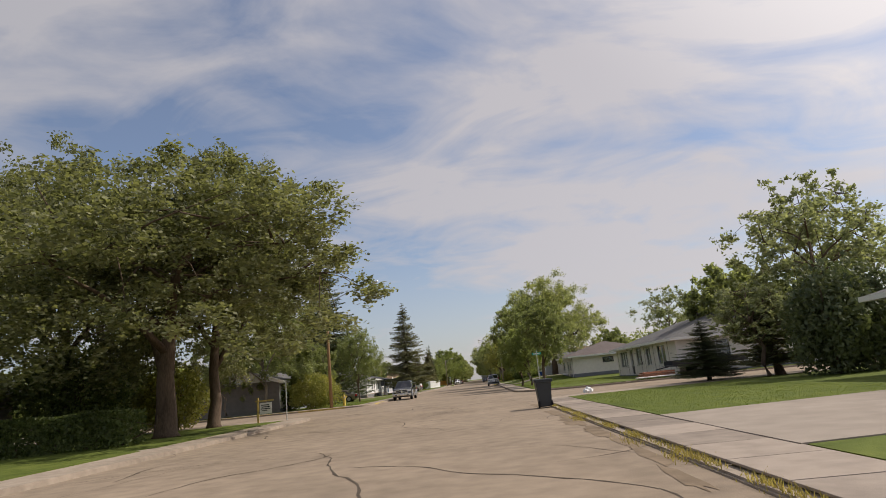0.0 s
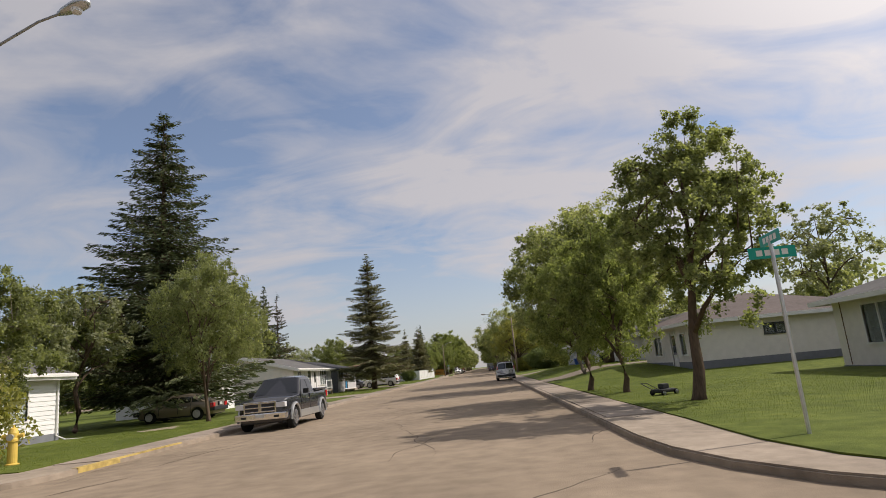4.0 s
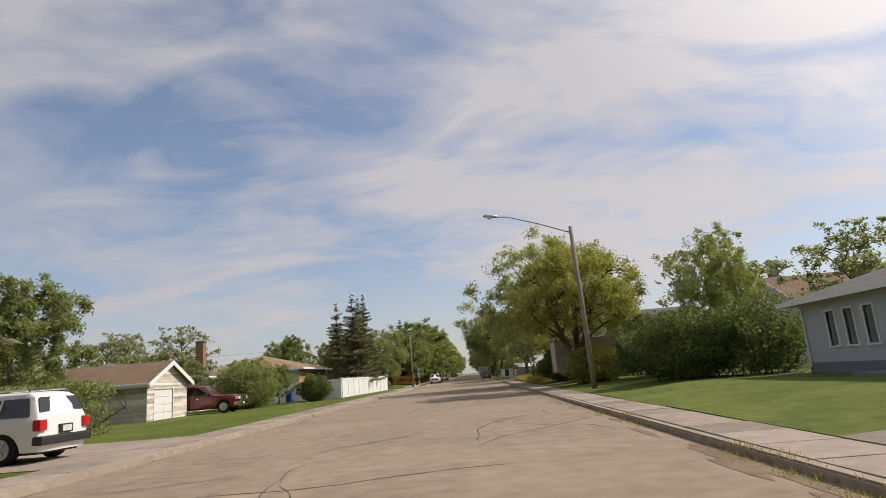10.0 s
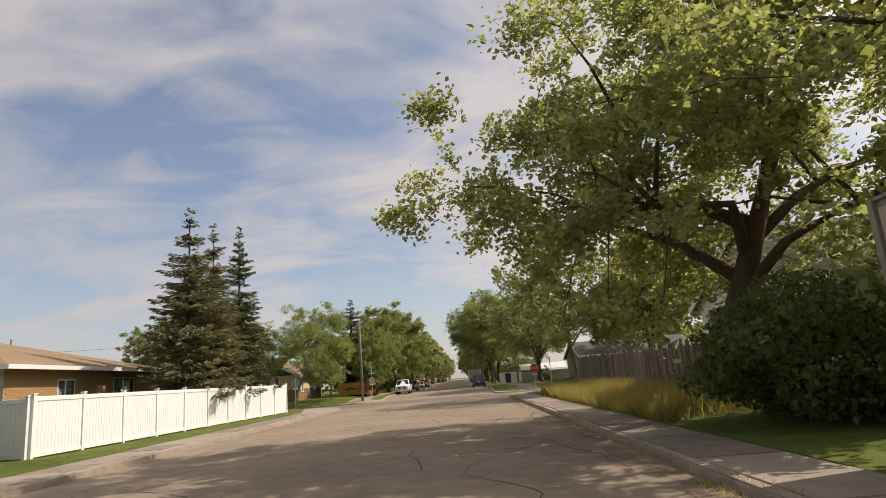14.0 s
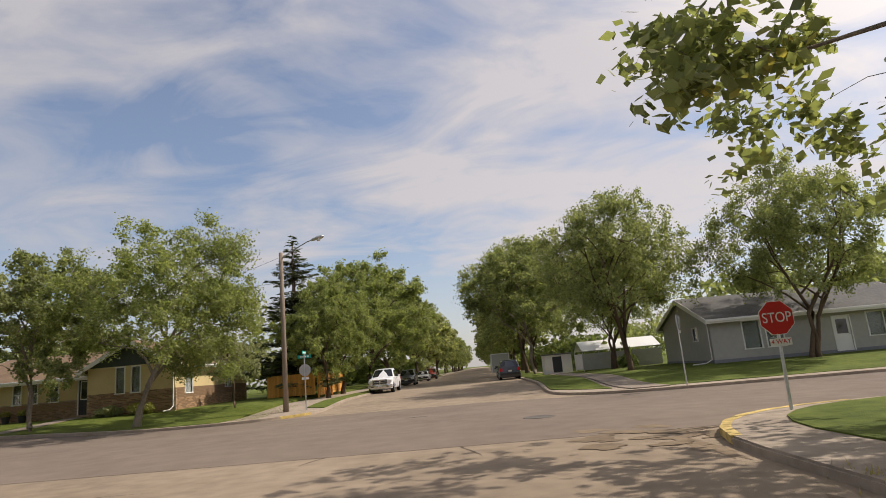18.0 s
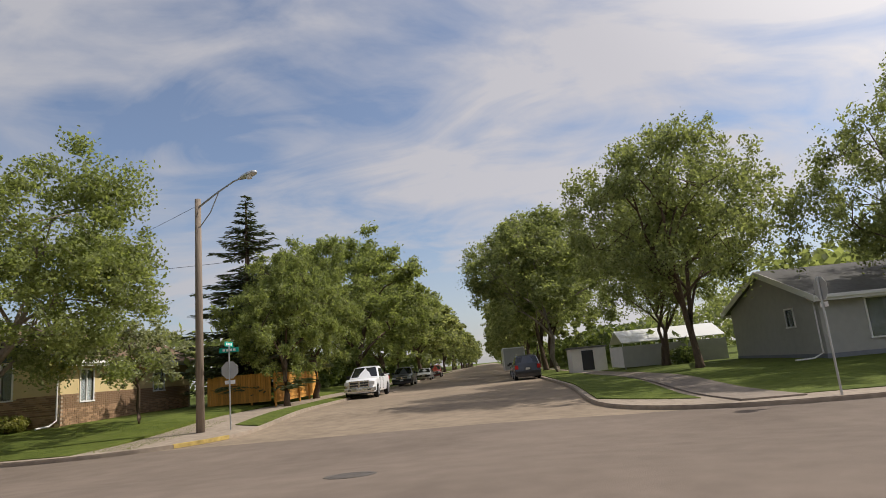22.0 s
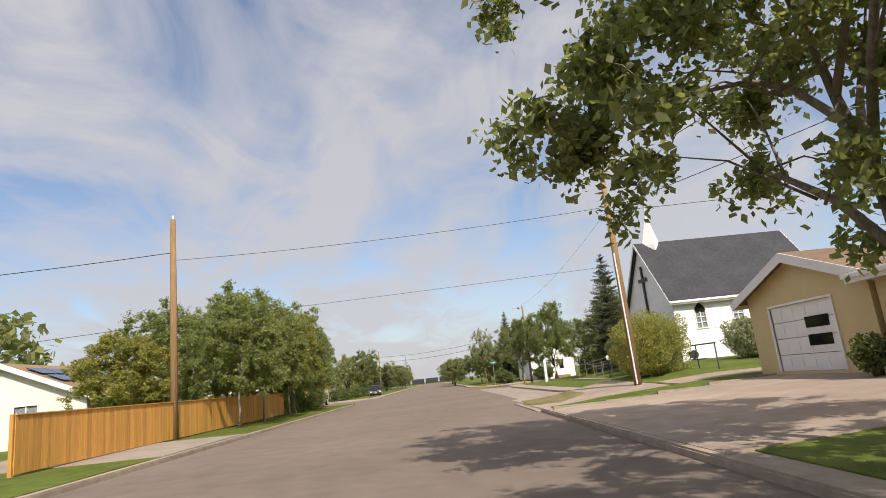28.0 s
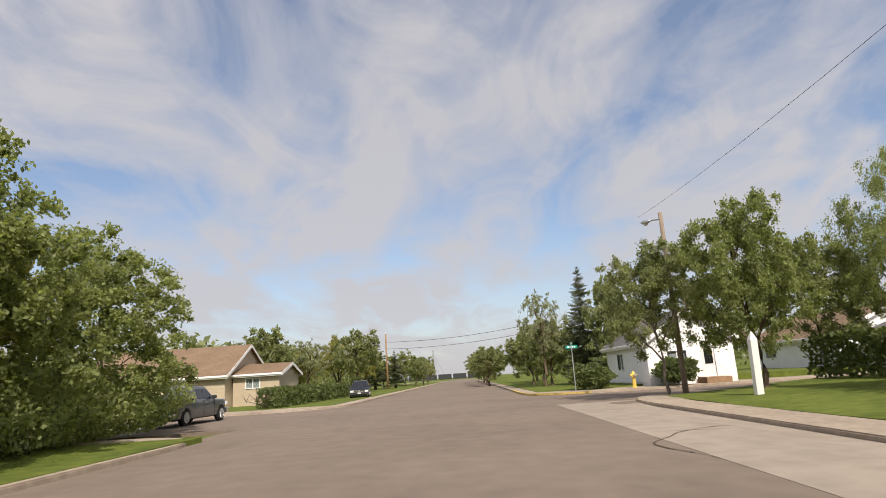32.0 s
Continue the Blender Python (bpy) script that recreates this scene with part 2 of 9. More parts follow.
DRYGRASS = mat("lawn_soil_green", (0.105, 0.135, 0.02), 0.95, var=0.3, scale=1.4, bump=0.5, bscale=40, col2=(0.17, 0.185, 0.04))
WHITE = mat("white_paint", (0.76, 0.74, 0.71), 0.6, var=0.05, scale=2.0)
WHITESIDE = mat("white_siding", (0.80, 0.79, 0.775), 0.6, var=0.06, scale=1.5, rand=0.06)
GREYSIDE = mat("pale_grey_siding", (0.50, 0.49, 0.49), 0.6, var=0.06, scale=1.5, rand=0.14)
TANSIDE = mat("tan_siding", (0.42, 0.34, 0.24), 0.65, var=0.07, scale=1.5, rand=0.1)
CREAM = mat("cream_siding", (0.60, 0.47, 0.24), 0.65, var=0.07, scale=1.5, rand=0.1)
STUCCO = mat("pale_stucco", (0.76, 0.71, 0.66), 0.9, var=0.08, scale=3, bump=0.5, bscale=30)
STUCCOG = mat("grey_stucco", (0.40, 0.385, 0.35), 0.9, var=0.08, scale=3, bump=0.5, bscale=30)
BLUEHOUSE = mat("blue_grey_siding", (0.46, 0.47, 0.49), 0.65, var=0.07, scale=2)
SKIRT = mat("grey_foundation", (0.21, 0.215, 0.235), 0.85, var=0.12, scale=4, bump=0.3)
STONE = mat("grey_ledgestone", (0.22, 0.21, 0.21), 0.9, var=0.35, scale=5, bump=0.5, rand=0.7)
BRICKM = mat("tan_brick", (0.33, 0.21, 0.125), 0.9, var=0.25, scale=7, bump=0.4, rand=0.9)
BRICKY = mat("orange_brick", (0.50, 0.30, 0.14), 0.9, var=0.15, scale=7, bump=0.3, rand=0.6)
MORTAR = mat("mortar", (0.38, 0.30, 0.22), 0.95, var=0.15, scale=9)
SHING = mat("grey_shingles", (0.13, 0.125, 0.12), 0.95, var=0.22, scale=5, bump=0.6, bscale=9)
SHINGB = mat("brown_shingles", (0.19, 0.13, 0.085), 0.95, var=0.25, scale=5, bump=0.6, bscale=9)
SHINGD = mat("charcoal_shingles", (0.055, 0.055, 0.06), 0.95, var=0.22, scale=5, bump=0.6, bscale=9)
SHINGT = mat("tan_shingles", (0.27, 0.19, 0.115), 0.95, var=0.2, scale=5, bump=0.6, bscale=9)
DARKTRIM = mat("dark_trim", (0.03, 0.03, 0.035), 0.55, var=0.1)
WOODPOLE = mat("weathered_pole_wood", (0.27, 0.17, 0.085), 0.9, var=0.35, scale=3, streak=(9, 9, 0.5), bump=0.5, bscale=25)
GREYPOLE = mat("grey_pole_wood", (0.25, 0.20, 0.155), 0.9, var=0.3, scale=3, streak=(9, 9, 0.5), bump=0.5, bscale=25)
OLDWOOD = mat("weathered_fence_wood", (0.22, 0.175, 0.14), 0.92, var=0.3, scale=3, streak=(6, 6, 0.7), bump=0.4, rand=0.6)
CEDAR = mat("stained_cedar", (0.58, 0.29, 0.06), 0.75, var=0.2, scale=3, streak=(7, 7, 0.6), bump=0.25, rand=0.35)
VINYL = mat("white_vinyl", (0.80, 0.79, 0.77), 0.45, var=0.03, scale=1.0)
STEEL = mat("galvanised_steel", (0.55, 0.56, 0.56), 0.4, metal=0.8, var=0.1, scale=8)
GREYMETAL = mat("dull_grey_metal", (0.34, 0.35, 0.36), 0.5, metal=0.3, var=0.12, scale=8)
CHROME = mat("chrome", (0.75, 0.75, 0.75), 0.12, metal=1.0, var=0.03)
RUBBER = mat("tyre_rubber", (0.02, 0.02, 0.02), 0.85, var=0.2, scale=8)
ALLOY = mat("alloy_rim", (0.45, 0.45, 0.46), 0.35, metal=0.9, var=0.1)
BLACKPL = mat("black_plastic", (0.022, 0.023, 0.025), 0.5, var=0.15)
REDLENS = mat("red_lens", (0.50, 0.02, 0.02), 0.2, var=0.1)
CLEARLENS = mat("clear_lens", (0.72, 0.72, 0.72), 0.12, var=0.05)
STOPRED = mat("stop_red", (0.55, 0.025, 0.02), 0.45, var=0.08)
SIGNGREEN = mat("street_sign_green", (0.0, 0.33, 0.25), 0.4, var=0.08)
SIGNBACK = mat("sign_back_aluminium", (0.45, 0.45, 0.44), 0.45, metal=0.5, var=0.08)
HYDRANT = mat("hydrant_yellow", (0.72, 0.50, 0.10), 0.5, var=0.12, scale=8)
BINBLACK = mat("dark_grey_bin", (0.035, 0.04, 0.045), 0.5, var=0.12)
BINBLUE = mat("blue_bin", (0.02, 0.075, 0.32), 0.5, var=0.12)
BARK = mat("bark", (0.12, 0.085, 0.06), 0.95, var=0.4, scale=4, streak=(5, 5, 1.0), bump=0.9, bscale=14)
BARKP = mat("pale_bark", (0.24, 0.20, 0.155), 0.95, var=0.4, scale=4, streak=(4, 4, 1.2), bump=0.8, bscale=14)
BLUEDOOR = mat("bright_blue_door", (0.01, 0.19, 0.42), 0.45, var=0.06)
CURTAIN = mat("pale_curtain", (0.45, 0.44, 0.42), 0.9, var=0.12, streak=(1, 14, 1), scale=2)
ROOMSHADE = mat("room_shade", (0.05, 0.045, 0.04), 0.9, var=0.2)
WIRE = mat("black_wire", (0.02, 0.02, 0.02), 0.7, var=0.1)
LEAF = leaf_mat("ash_leaves", (0.120, 0.140, 0.066), (0.30, 0.32, 0.15), trans=0.55)
LEAFD = leaf_mat("poplar_leaves", (0.153, 0.169, 0.091), (0.377, 0.384, 0.195), trans=0.6)
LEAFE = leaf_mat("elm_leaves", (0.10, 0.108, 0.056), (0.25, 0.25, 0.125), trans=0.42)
LEAFG = leaf_mat("bright_leaves", (0.125, 0.150, 0.058), (0.31, 0.34, 0.138), trans=0.55)
LEAFY = leaf_mat("yellowing_leaves", (0.16, 0.172, 0.05), (0.37, 0.35, 0.11), (0.5, 0.4, 0.11), trans=0.5)
LEAFS = leaf_mat("silvery_leaves", (0.17, 0.185, 0.11), (0.34, 0.35, 0.21), trans=0.45)
NEEDLE = leaf_mat("spruce_needles", (0.062, 0.085, 0.046), (0.16, 0.18, 0.085), trans=0.22)
NEEDLEB = leaf_mat("dry_spruce_needles", (0.12, 0.135, 0.072), (0.3, 0.28, 0.15), trans=0.25)
HEDGEL = leaf_mat("hedge_leaves", (0.055, 0.078, 0.03), (0.165, 0.195, 0.07), trans=0.45)
LEAFP = leaf_mat("turning_poplar_leaves", (0.13, 0.15, 0.07), (0.30, 0.32, 0.15), (0.46, 0.36, 0.09), trans=0.5)
WEEDS = leaf_mat("dry_weeds", (0.22, 0.18, 0.06), (0.45, 0.36, 0.13), trans=0.35)
BLADE = leaf_mat("grass_blades", (0.085, 0.122, 0.012), (0.18, 0.21, 0.028), trans=0.35)


# ---- mesh helpers ----
def part(name, bm, material, parent=None, label="", smooth=False):
    """Links a bmesh as one mesh object under a thing or a part."""
    me = bpy.data.meshes.new(name)
    if smooth:
        for f in bm.faces:
            f.smooth = True
    bm.to_mesh(me)
    bm.free()
    me.materials.append(material)
    ob = new(name, me)
    if parent is not None:
        ob.parent = parent
    if label:
        ob["label"] = label
    return ob


def share(name, me, parent, m):
    ob = new(name, me)
    ob.parent = parent
    ob.matrix_basis = m
    return ob


def empty(name, loc=(0, 0, 0), rz=0.0):
    ob = new(name)
    ob.empty_display_size = 0.2
    ob.location = loc
    ob.rotation_euler = (0, 0, radians(rz))
    return ob


def cube(bm, x0, x1, y0, y1, z0, z1, m=None):
    v = [bm.verts.new((x, y, z)) for x in (x0, x1) for y in (y0, y1) for z in (z0, z1)]
    if m is not None:
        for w in v:
            w.co = m @ w.co
    for f in ((0, 1, 3, 2), (4, 6, 7, 5), (0, 4, 5, 1), (2, 3, 7, 6), (0, 2, 6, 4), (1, 5, 7, 3)):
        bm.faces.new([v[i] for i in f])
    return v


def boxm(x0, x1, y0, y1, z0, z1, bevel=0.0):
    bm = bmesh.new()
    cube(bm, x0, x1, y0, y1, z0, z1)
    if bevel:
        bmesh.ops.bevel(bm, geom=bm.edges[:], offset=bevel, segments=2, affect="EDGES", profile=0.6)
    return bm


def tube(bm, pts, radii, sides=8, cap=True):
    """A tapering pipe along points."""
    rings = []
    pts = [Vector(p) for p in pts]
    for i, p in enumerate(pts):
        d = (pts[min(i + 1, len(pts) - 1)] - pts[max(i - 1, 0)]).normalized()
        a = d.orthogonal().normalized() if abs(d.z) > 0.99 else Vector((0, 0, 1)).cross(d).normalized()
        if abs(d.z) > 0.99:
            a = Vector((1, 0, 0))
        b = d.cross(a)
        rings.append([bm.verts.new(p + radii[i] * (math.cos(t) * a + math.sin(t) * b)) for t in (2 * math.pi * k / sides for k in range(sides))])
    for r, s in zip(rings, rings[1:]):
        for k in range(sides):
            bm.faces.new((r[k], r[(k + 1) % sides], s[(k + 1) % sides], s[k]))
    if cap:
        bm.faces.new(rings[0][::-1])
        bm.faces.new(rings[-1])


def tubem(pts, radii, sides=8):
    bm = bmesh.new()
    tube(bm, pts, radii, sides)
    return bm


def lathe(bm, prof, sides=16, centre=(0, 0)):
    """Turns (radius, z) pairs about the upright axis."""
    rings = [[bm.verts.new((centre[0] + r * math.cos(2 * math.pi * k / sides), centre[1] + r * math.sin(2 * math.pi * k / sides), z)) for k in range(sides)] for r, z in prof]
    for r, s in zip(rings, rings[1:]):
        for k in range(sides):
            bm.faces.new((r[k], r[(k + 1) % sides], s[(k + 1) % sides], s[k]))
    bm.faces.new(rings[0][::-1])
    bm.faces.new(rings[-1])


def slab(bm, poly, z0, z1):
    """A flat outline of (x, y) pairs given thickness."""
    lo = [bm.verts.new((x, y, z0)) for x, y in poly]
    hi = [bm.verts.new((x, y, z1)) for x, y in poly]
    k = len(poly)
    bm.faces.new(hi)
    bm.faces.new(lo[::-1])
    for i in range(k):
        bm.faces.new((lo[i], lo[(i + 1) % k], hi[(i + 1) % k], hi[i]))
    bmesh.ops.recalc_face_normals(bm, faces=bm.faces[:])


def quads_mesh(name, co, material, per=4):
    """A mesh of loose faces of `per` corners each from an array of corners."""
    me = bpy.data.meshes.new(name)
    nv = len(co)
    nf = nv // per
    me.vertices.add(nv)
    me.vertices.foreach_set("co", np.ascontiguousarray(co, dtype=np.float32).ravel())
    me.loops.add(nv)
    me.loops.foreach_set("vertex_index", np.arange(nv, dtype=np.int32))
    me.polygons.add(nf)
    me.polygons.foreach_set("loop_start", np.arange(0, nv, per, dtype=np.int32))
    me.polygons.foreach_set("loop_total", np.full(nf, per, dtype=np.int32))
    me.update(calc_edges=True)
    me.materials.append(material)
    return me


def leaves_at(rng, c, size, up=0.35, long=1.6):
    """Small pointed leaves, one at each centre."""
    k = len(c)
    d = rng.normal(size=(k, 3)); d /= np.linalg.norm(d, axis=1, keepdims=True)
    nrm = rng.normal(size=(k, 3)); nrm[:, 2] += up * 2
    s = np.cross(nrm, d); s /= np.linalg.norm(s, axis=1, keepdims=True) + 1e-9
    z = size * (0.6 + 0.8 * rng.random((k, 1)))
    a, b = d * z * long * 0.5, s * z * 0.5
    return np.stack([c - a, c + b - a * 0.15, c + a, c - b - a * 0.15], 1).reshape(-1, 3)

# ---- plants ----
def broadleaf(name, h, r, bare, seed, leaf, bark=BARK, n=9000, size=0.2, trunk=0.2, stems=1, flat=1.0, clumps=70, gap=0.0, skirt=0.35):
    """A tree: tapered trunk, forking limbs, and a crown of leaf clumps with gaps and an uneven outline. Stands at its own origin."""
    rng = np.random.default_rng(seed)
    root = empty(name)
    bm = bmesh.new()
    ends = []
    zc = bare + (h - bare) * 0.5

    def fits(q, k=0.80):
        return (q.x ** 2 + q.y ** 2) / (r * k) ** 2 + ((q.z - zc) / ((h - bare) * 0.5 * k)) ** 2 <= 1

    def pull(q):
        c = Vector((0, 0, zc))
        for _ in range(12):
            if fits(q):
                break
            q = c + (q - c) * 0.9
        return q

    wood = []
    for s in range(stems):
        a0 = rng.random() * 6.28
        off = 0.0 if stems == 1 else trunk * 1.3
        lean = 0.03 if stems == 1 else 0.22
        top = Vector((math.cos(a0) * off + rng.normal() * lean * bare, math.sin(a0) * off + rng.normal() * lean * bare, bare * (0.95 + 0.2 * rng.random())))
        base = Vector((math.cos(a0) * off, math.sin(a0) * off, -0.15))
        mid = base.lerp(top, 0.5) + Vector((rng.normal() * 0.05 * bare, rng.normal() * 0.05 * bare, 0))
        spread = 0.10 if stems == 1 else 0.30
        crown_h = h - bare
        t2 = pull(top + Vector((math.cos(a0) * r * spread + rng.normal() * 0.06 * r, math.sin(a0) * r * spread + rng.normal() * 0.06 * r, crown_h * 0.36)))
        t3 = pull(t2 + Vector((math.cos(a0) * r * spread * 0.6 + rng.normal() * 0.08 * r, math.sin(a0) * r * spread * 0.6 + rng.normal() * 0.08 * r, crown_h * 0.42)))
        tube(bm, [base, base + Vector((0, 0, 0.35)), mid, top, top.lerp(t2, 0.5), t2, t3], [trunk * 1.5, trunk * 1.05, trunk * 0.9, trunk * 0.76, trunk * 0.6, trunk * 0.42, trunk * 0.08], 9)
        ends.append(t3)
        limbs = 9 if stems == 1 else 6
        for k in range(limbs):
            f = 0.0 if k == 0 else 0.85 * k / limbs + 0.1 * rng.random()
            p0 = top.lerp(t2, f / 0.6) if f < 0.6 else t2.lerp(t3, (f - 0.6) / 0.4)
            a = a0 + k * 2.4 + rng.normal() * 0.3
            rr = r * (0.62 + 0.3 * rng.random()) * (1.05 - 0.45 * f)
            tip = pull(p0 + Vector((math.cos(a) * rr, math.sin(a) * rr, crown_h * (0.06 + 0.26 * rng.random()) * (1.2 - 0.5 * f))))
            b = p0.lerp(tip, 0.45) + Vector((rng.normal() * 0.06 * r, rng.normal() * 0.06 * r, 0.07 * crown_h))
            w = 0.5 * (1 - 0.55 * f)
            tube(bm, [p0, p0.lerp(b, 0.5) + Vector((0, 0, 0.02 * crown_h)), b, b.lerp(tip, 0.55) + Vector((rng.normal() * 0.03 * r, rng.normal() * 0.03 * r, 0)), tip], [trunk * w, trunk * w * 0.8, trunk * w * 0.58, trunk * w * 0.34, trunk * 0.06], 7)
            ends += [tip, b.lerp(tip, 0.5)]
            wood += [p0.lerp(b, 0.6), b, b.lerp(tip, 0.5), tip]
            for j in range(5):
                g = 0.3 + 0.65 * rng.random()
                p = b.lerp(tip, g) if g > 0.5 else p0.lerp(b, g * 2)
                q = pull(p + Vector((rng.normal() * 0.26 * r, rng.normal() * 0.26 * r, (abs(rng.normal()) - 0.25) * 0.16 * crown_h)))
                tube(bm, [p, p.lerp(q, 0.5) + Vector((0, 0, 0.05 * r)), q], [trunk * 0.17, trunk * 0.1, trunk * 0.035], 5)
                ends.append(q)
                wood += [p.lerp(q, 0.5), q]
    ends = [e for e in ends if fits(e)]
    # clump centres: limb ends and an uneven crown with holes
    cs, rs = [], []
    half = (h - bare) * 0.5 * 1.05
    for e in ends:
        cs.append(e); rs.append(r * (0.07 + 0.05 * rng.random()))
    tries = 0
    while len(cs) < clumps * 3.7 and tries < clumps * 40:
        tries += 1
        d = rng.normal(size=3); d /= np.linalg.norm(d)
        k = rng.random() ** 0.42
        if gap and noise.noise(Vector((d[0] * 1.7 + seed, d[1] * 1.7, d[2] * 1.7))) < gap - 0.35:
            continue
        swell = 1 + 0.26 * noise.noise(Vector((d[0] * 1.4, d[1] * 1.4, d[2] * 1.4 + seed * 3.1))) + 0.16 * noise.noise(Vector((d[0] * 3.6 + seed, d[1] * 3.6, d[2] * 3.6)))
        taper = 1.0 - 0.28 * max(0, d[2])
        if d[2] < 0:
            taper *= (1 / max(0.4, math.sqrt(1 - d[2] ** 2))) ** skirt
        c = Vector((d[0] * r * 0.90 * k * swell * taper, d[1] * r * 0.90 * k * swell * taper, zc + d[2] * half * 0.93 * k * swell * flat))
        if noise.noise(c * (3.4 / r) + Vector((seed, 0, 0))) < -0.15 + 0.35 * gap:
            continue
        cs.append(c); rs.append(r * (0.045 + 0.065 * rng.random()))
    # thin branches out to some of the clumps
    for c in cs[len(ends)::7]:
        near = min(wood, key=lambda q: (q - c).length_squared)
        if 0.2 < (near - c).length < 0.6 * r:
            tube(bm, [near, near.lerp(c, 0.5) + Vector((0, 0, 0.04 * r)), c], [trunk * 0.07, trunk * 0.05, trunk * 0.02], 4, False)
    part("trunk", bm, bark, root, smooth=True)
    cs, rs = np.array([tuple(c) for c in cs]), np.array(rs)
    # leaves sit along twigs that run outward and hang at the tips
    per = 14
    nt = max(60, n // per)
    pick = rng.choice(len(cs), nt, p=rs ** 2 / (rs ** 2).sum())
    base = cs[pick] + rng.normal(size=(nt, 3)) * rs[pick][:, None] * 0.34
    away = base - np.array([0, 0, bare + (h - bare) * 0.35])
    away /= np.linalg.norm(away, axis=1, keepdims=True) + 1e-6
    way = away * 0.8 + rng.normal(size=(nt, 3)) * 0.6 + np.array([0, 0, -0.12])
    way /= np.linalg.norm(way, axis=1, keepdims=True)
    reach = rs[pick] * (0.5 + 0.65 * rng.random(nt))
    u = rng.random((nt, per, 1)) ** 0.8
    pos = base[:, None] + way[:, None] * (u * reach[:, None, None]) + rng.normal(size=(nt, per, 3)) * (0.2 * reach[:, None, None] + 0.3 * size)
    pos[:, :, 2] -= (u[:, :, 0] ** 2) * reach[:, None] * 0.22
    pos = pos.reshape(-1, 3)
    pos = pos[(pos[:, 2] > 0.25)]
    me = quads_mesh("crown", leaves_at(rng, pos, size), leaf)
    new("crown", me).parent = root
    return root


def spruce(name, h, r, seed, leaf=NEEDLE, low=0.06, tiers=34, per=9, droop=0.25, sparse=0.0):
    """A conifer: straight trunk, whorls of drooping boughs hung with needle sprays."""
    rng = np.random.default_rng(seed)
    root = empty(name)
    bm = bmesh.new()
    tube(bm, [(0, 0, -0.2), (0, 0, h * 0.3), (0, 0, h * 0.97)], [0.014 * h + 0.06, 0.011 * h, 0.02], 9)
    pos, dirs, sz = [], [], []
    tiers = int(tiers * 1.25)
    for t in range(tiers):
        f = min(0.99, (t + rng.random() * 1.7) / tiers)
        z = h * (low + (1 - low) * f ** 0.92)
        reach = r * (1 - f) ** 0.85 * (0.85 + 0.3 * rng.random()) + 0.12
        cnt = max(5, int((per + 1) * (1 - 0.4 * f)))
        for k in range(cnt):
            if rng.random() < sparse:
                continue
            a = k * 6.28 / cnt + t * 1.3 + rng.normal() * 0.2
            L = reach * (0.62 + 0.46 * rng.random())
            z = max(h * low * 0.8, z + rng.normal() * 0.55 * h / tiers)
            dx, dy = math.cos(a), math.sin(a)
            dr = droop * (1.0 - 0.9 * f) - 0.15 * f
            tip = Vector((dx * L, dy * L, z - dr * L + 0.08 * L))
            mid = Vector((dx * L * 0.5, dy * L * 0.5, z - dr * L * 0.75))
            if L > 0.7:
                tube(bm, [(0, 0, z), mid, tip], [0.035, 0.022, 0.008], 4, False)
            m = max(8, int(L * 42))
            for j in range(m):
                q = (j + rng.random()) / m
                p = Vector((0, 0, z)).lerp(mid, q * 2) if q < 0.5 else mid.lerp(tip, q * 2 - 1)
                side = (rng.random() - 0.5) * 0.8 * L * (1.08 - q) * min(1.0, q * 3)
                pos.append((p.x - dy * side, p.y + dx * side, p.z - abs(side) * 0.25 - rng.random() * (0.10 + 0.11 * L * (1.0 - q))))
                sg = math.copysign(0.8, side)
                dirs.append((dx - dy * sg, dy + dx * sg, -0.28 - 0.35 * rng.random()))
                sz.append(0.21 * (0.7 + 0.6 * rng.random()) * (1.1 - 0.45 * f))
    part("trunk", bm, BARK, root, smooth=True)
    c, d, s = np.array(pos), np.array(dirs), np.array(sz)[:, None]
    d /= np.linalg.norm(d, axis=1, keepdims=True)
    out = []
    for turn in (0.0, 1.3):
        nrm = rng.normal(size=c.shape) * 0.5 + np.array([0, 0, 1 - turn])
        w = np.cross(d, nrm); w /= np.linalg.norm(w, axis=1, keepdims=True) + 1e-9
        a, b = d * s, w * s * 0.19
        out.append(np.stack([c - a * 0.4, c + b + a * 0.1, c + a, c - b + a * 0.1], 1).reshape(-1, 3))
    new("crown", quads_mesh("crown", np.concatenate(out), leaf)).parent = root
    return root


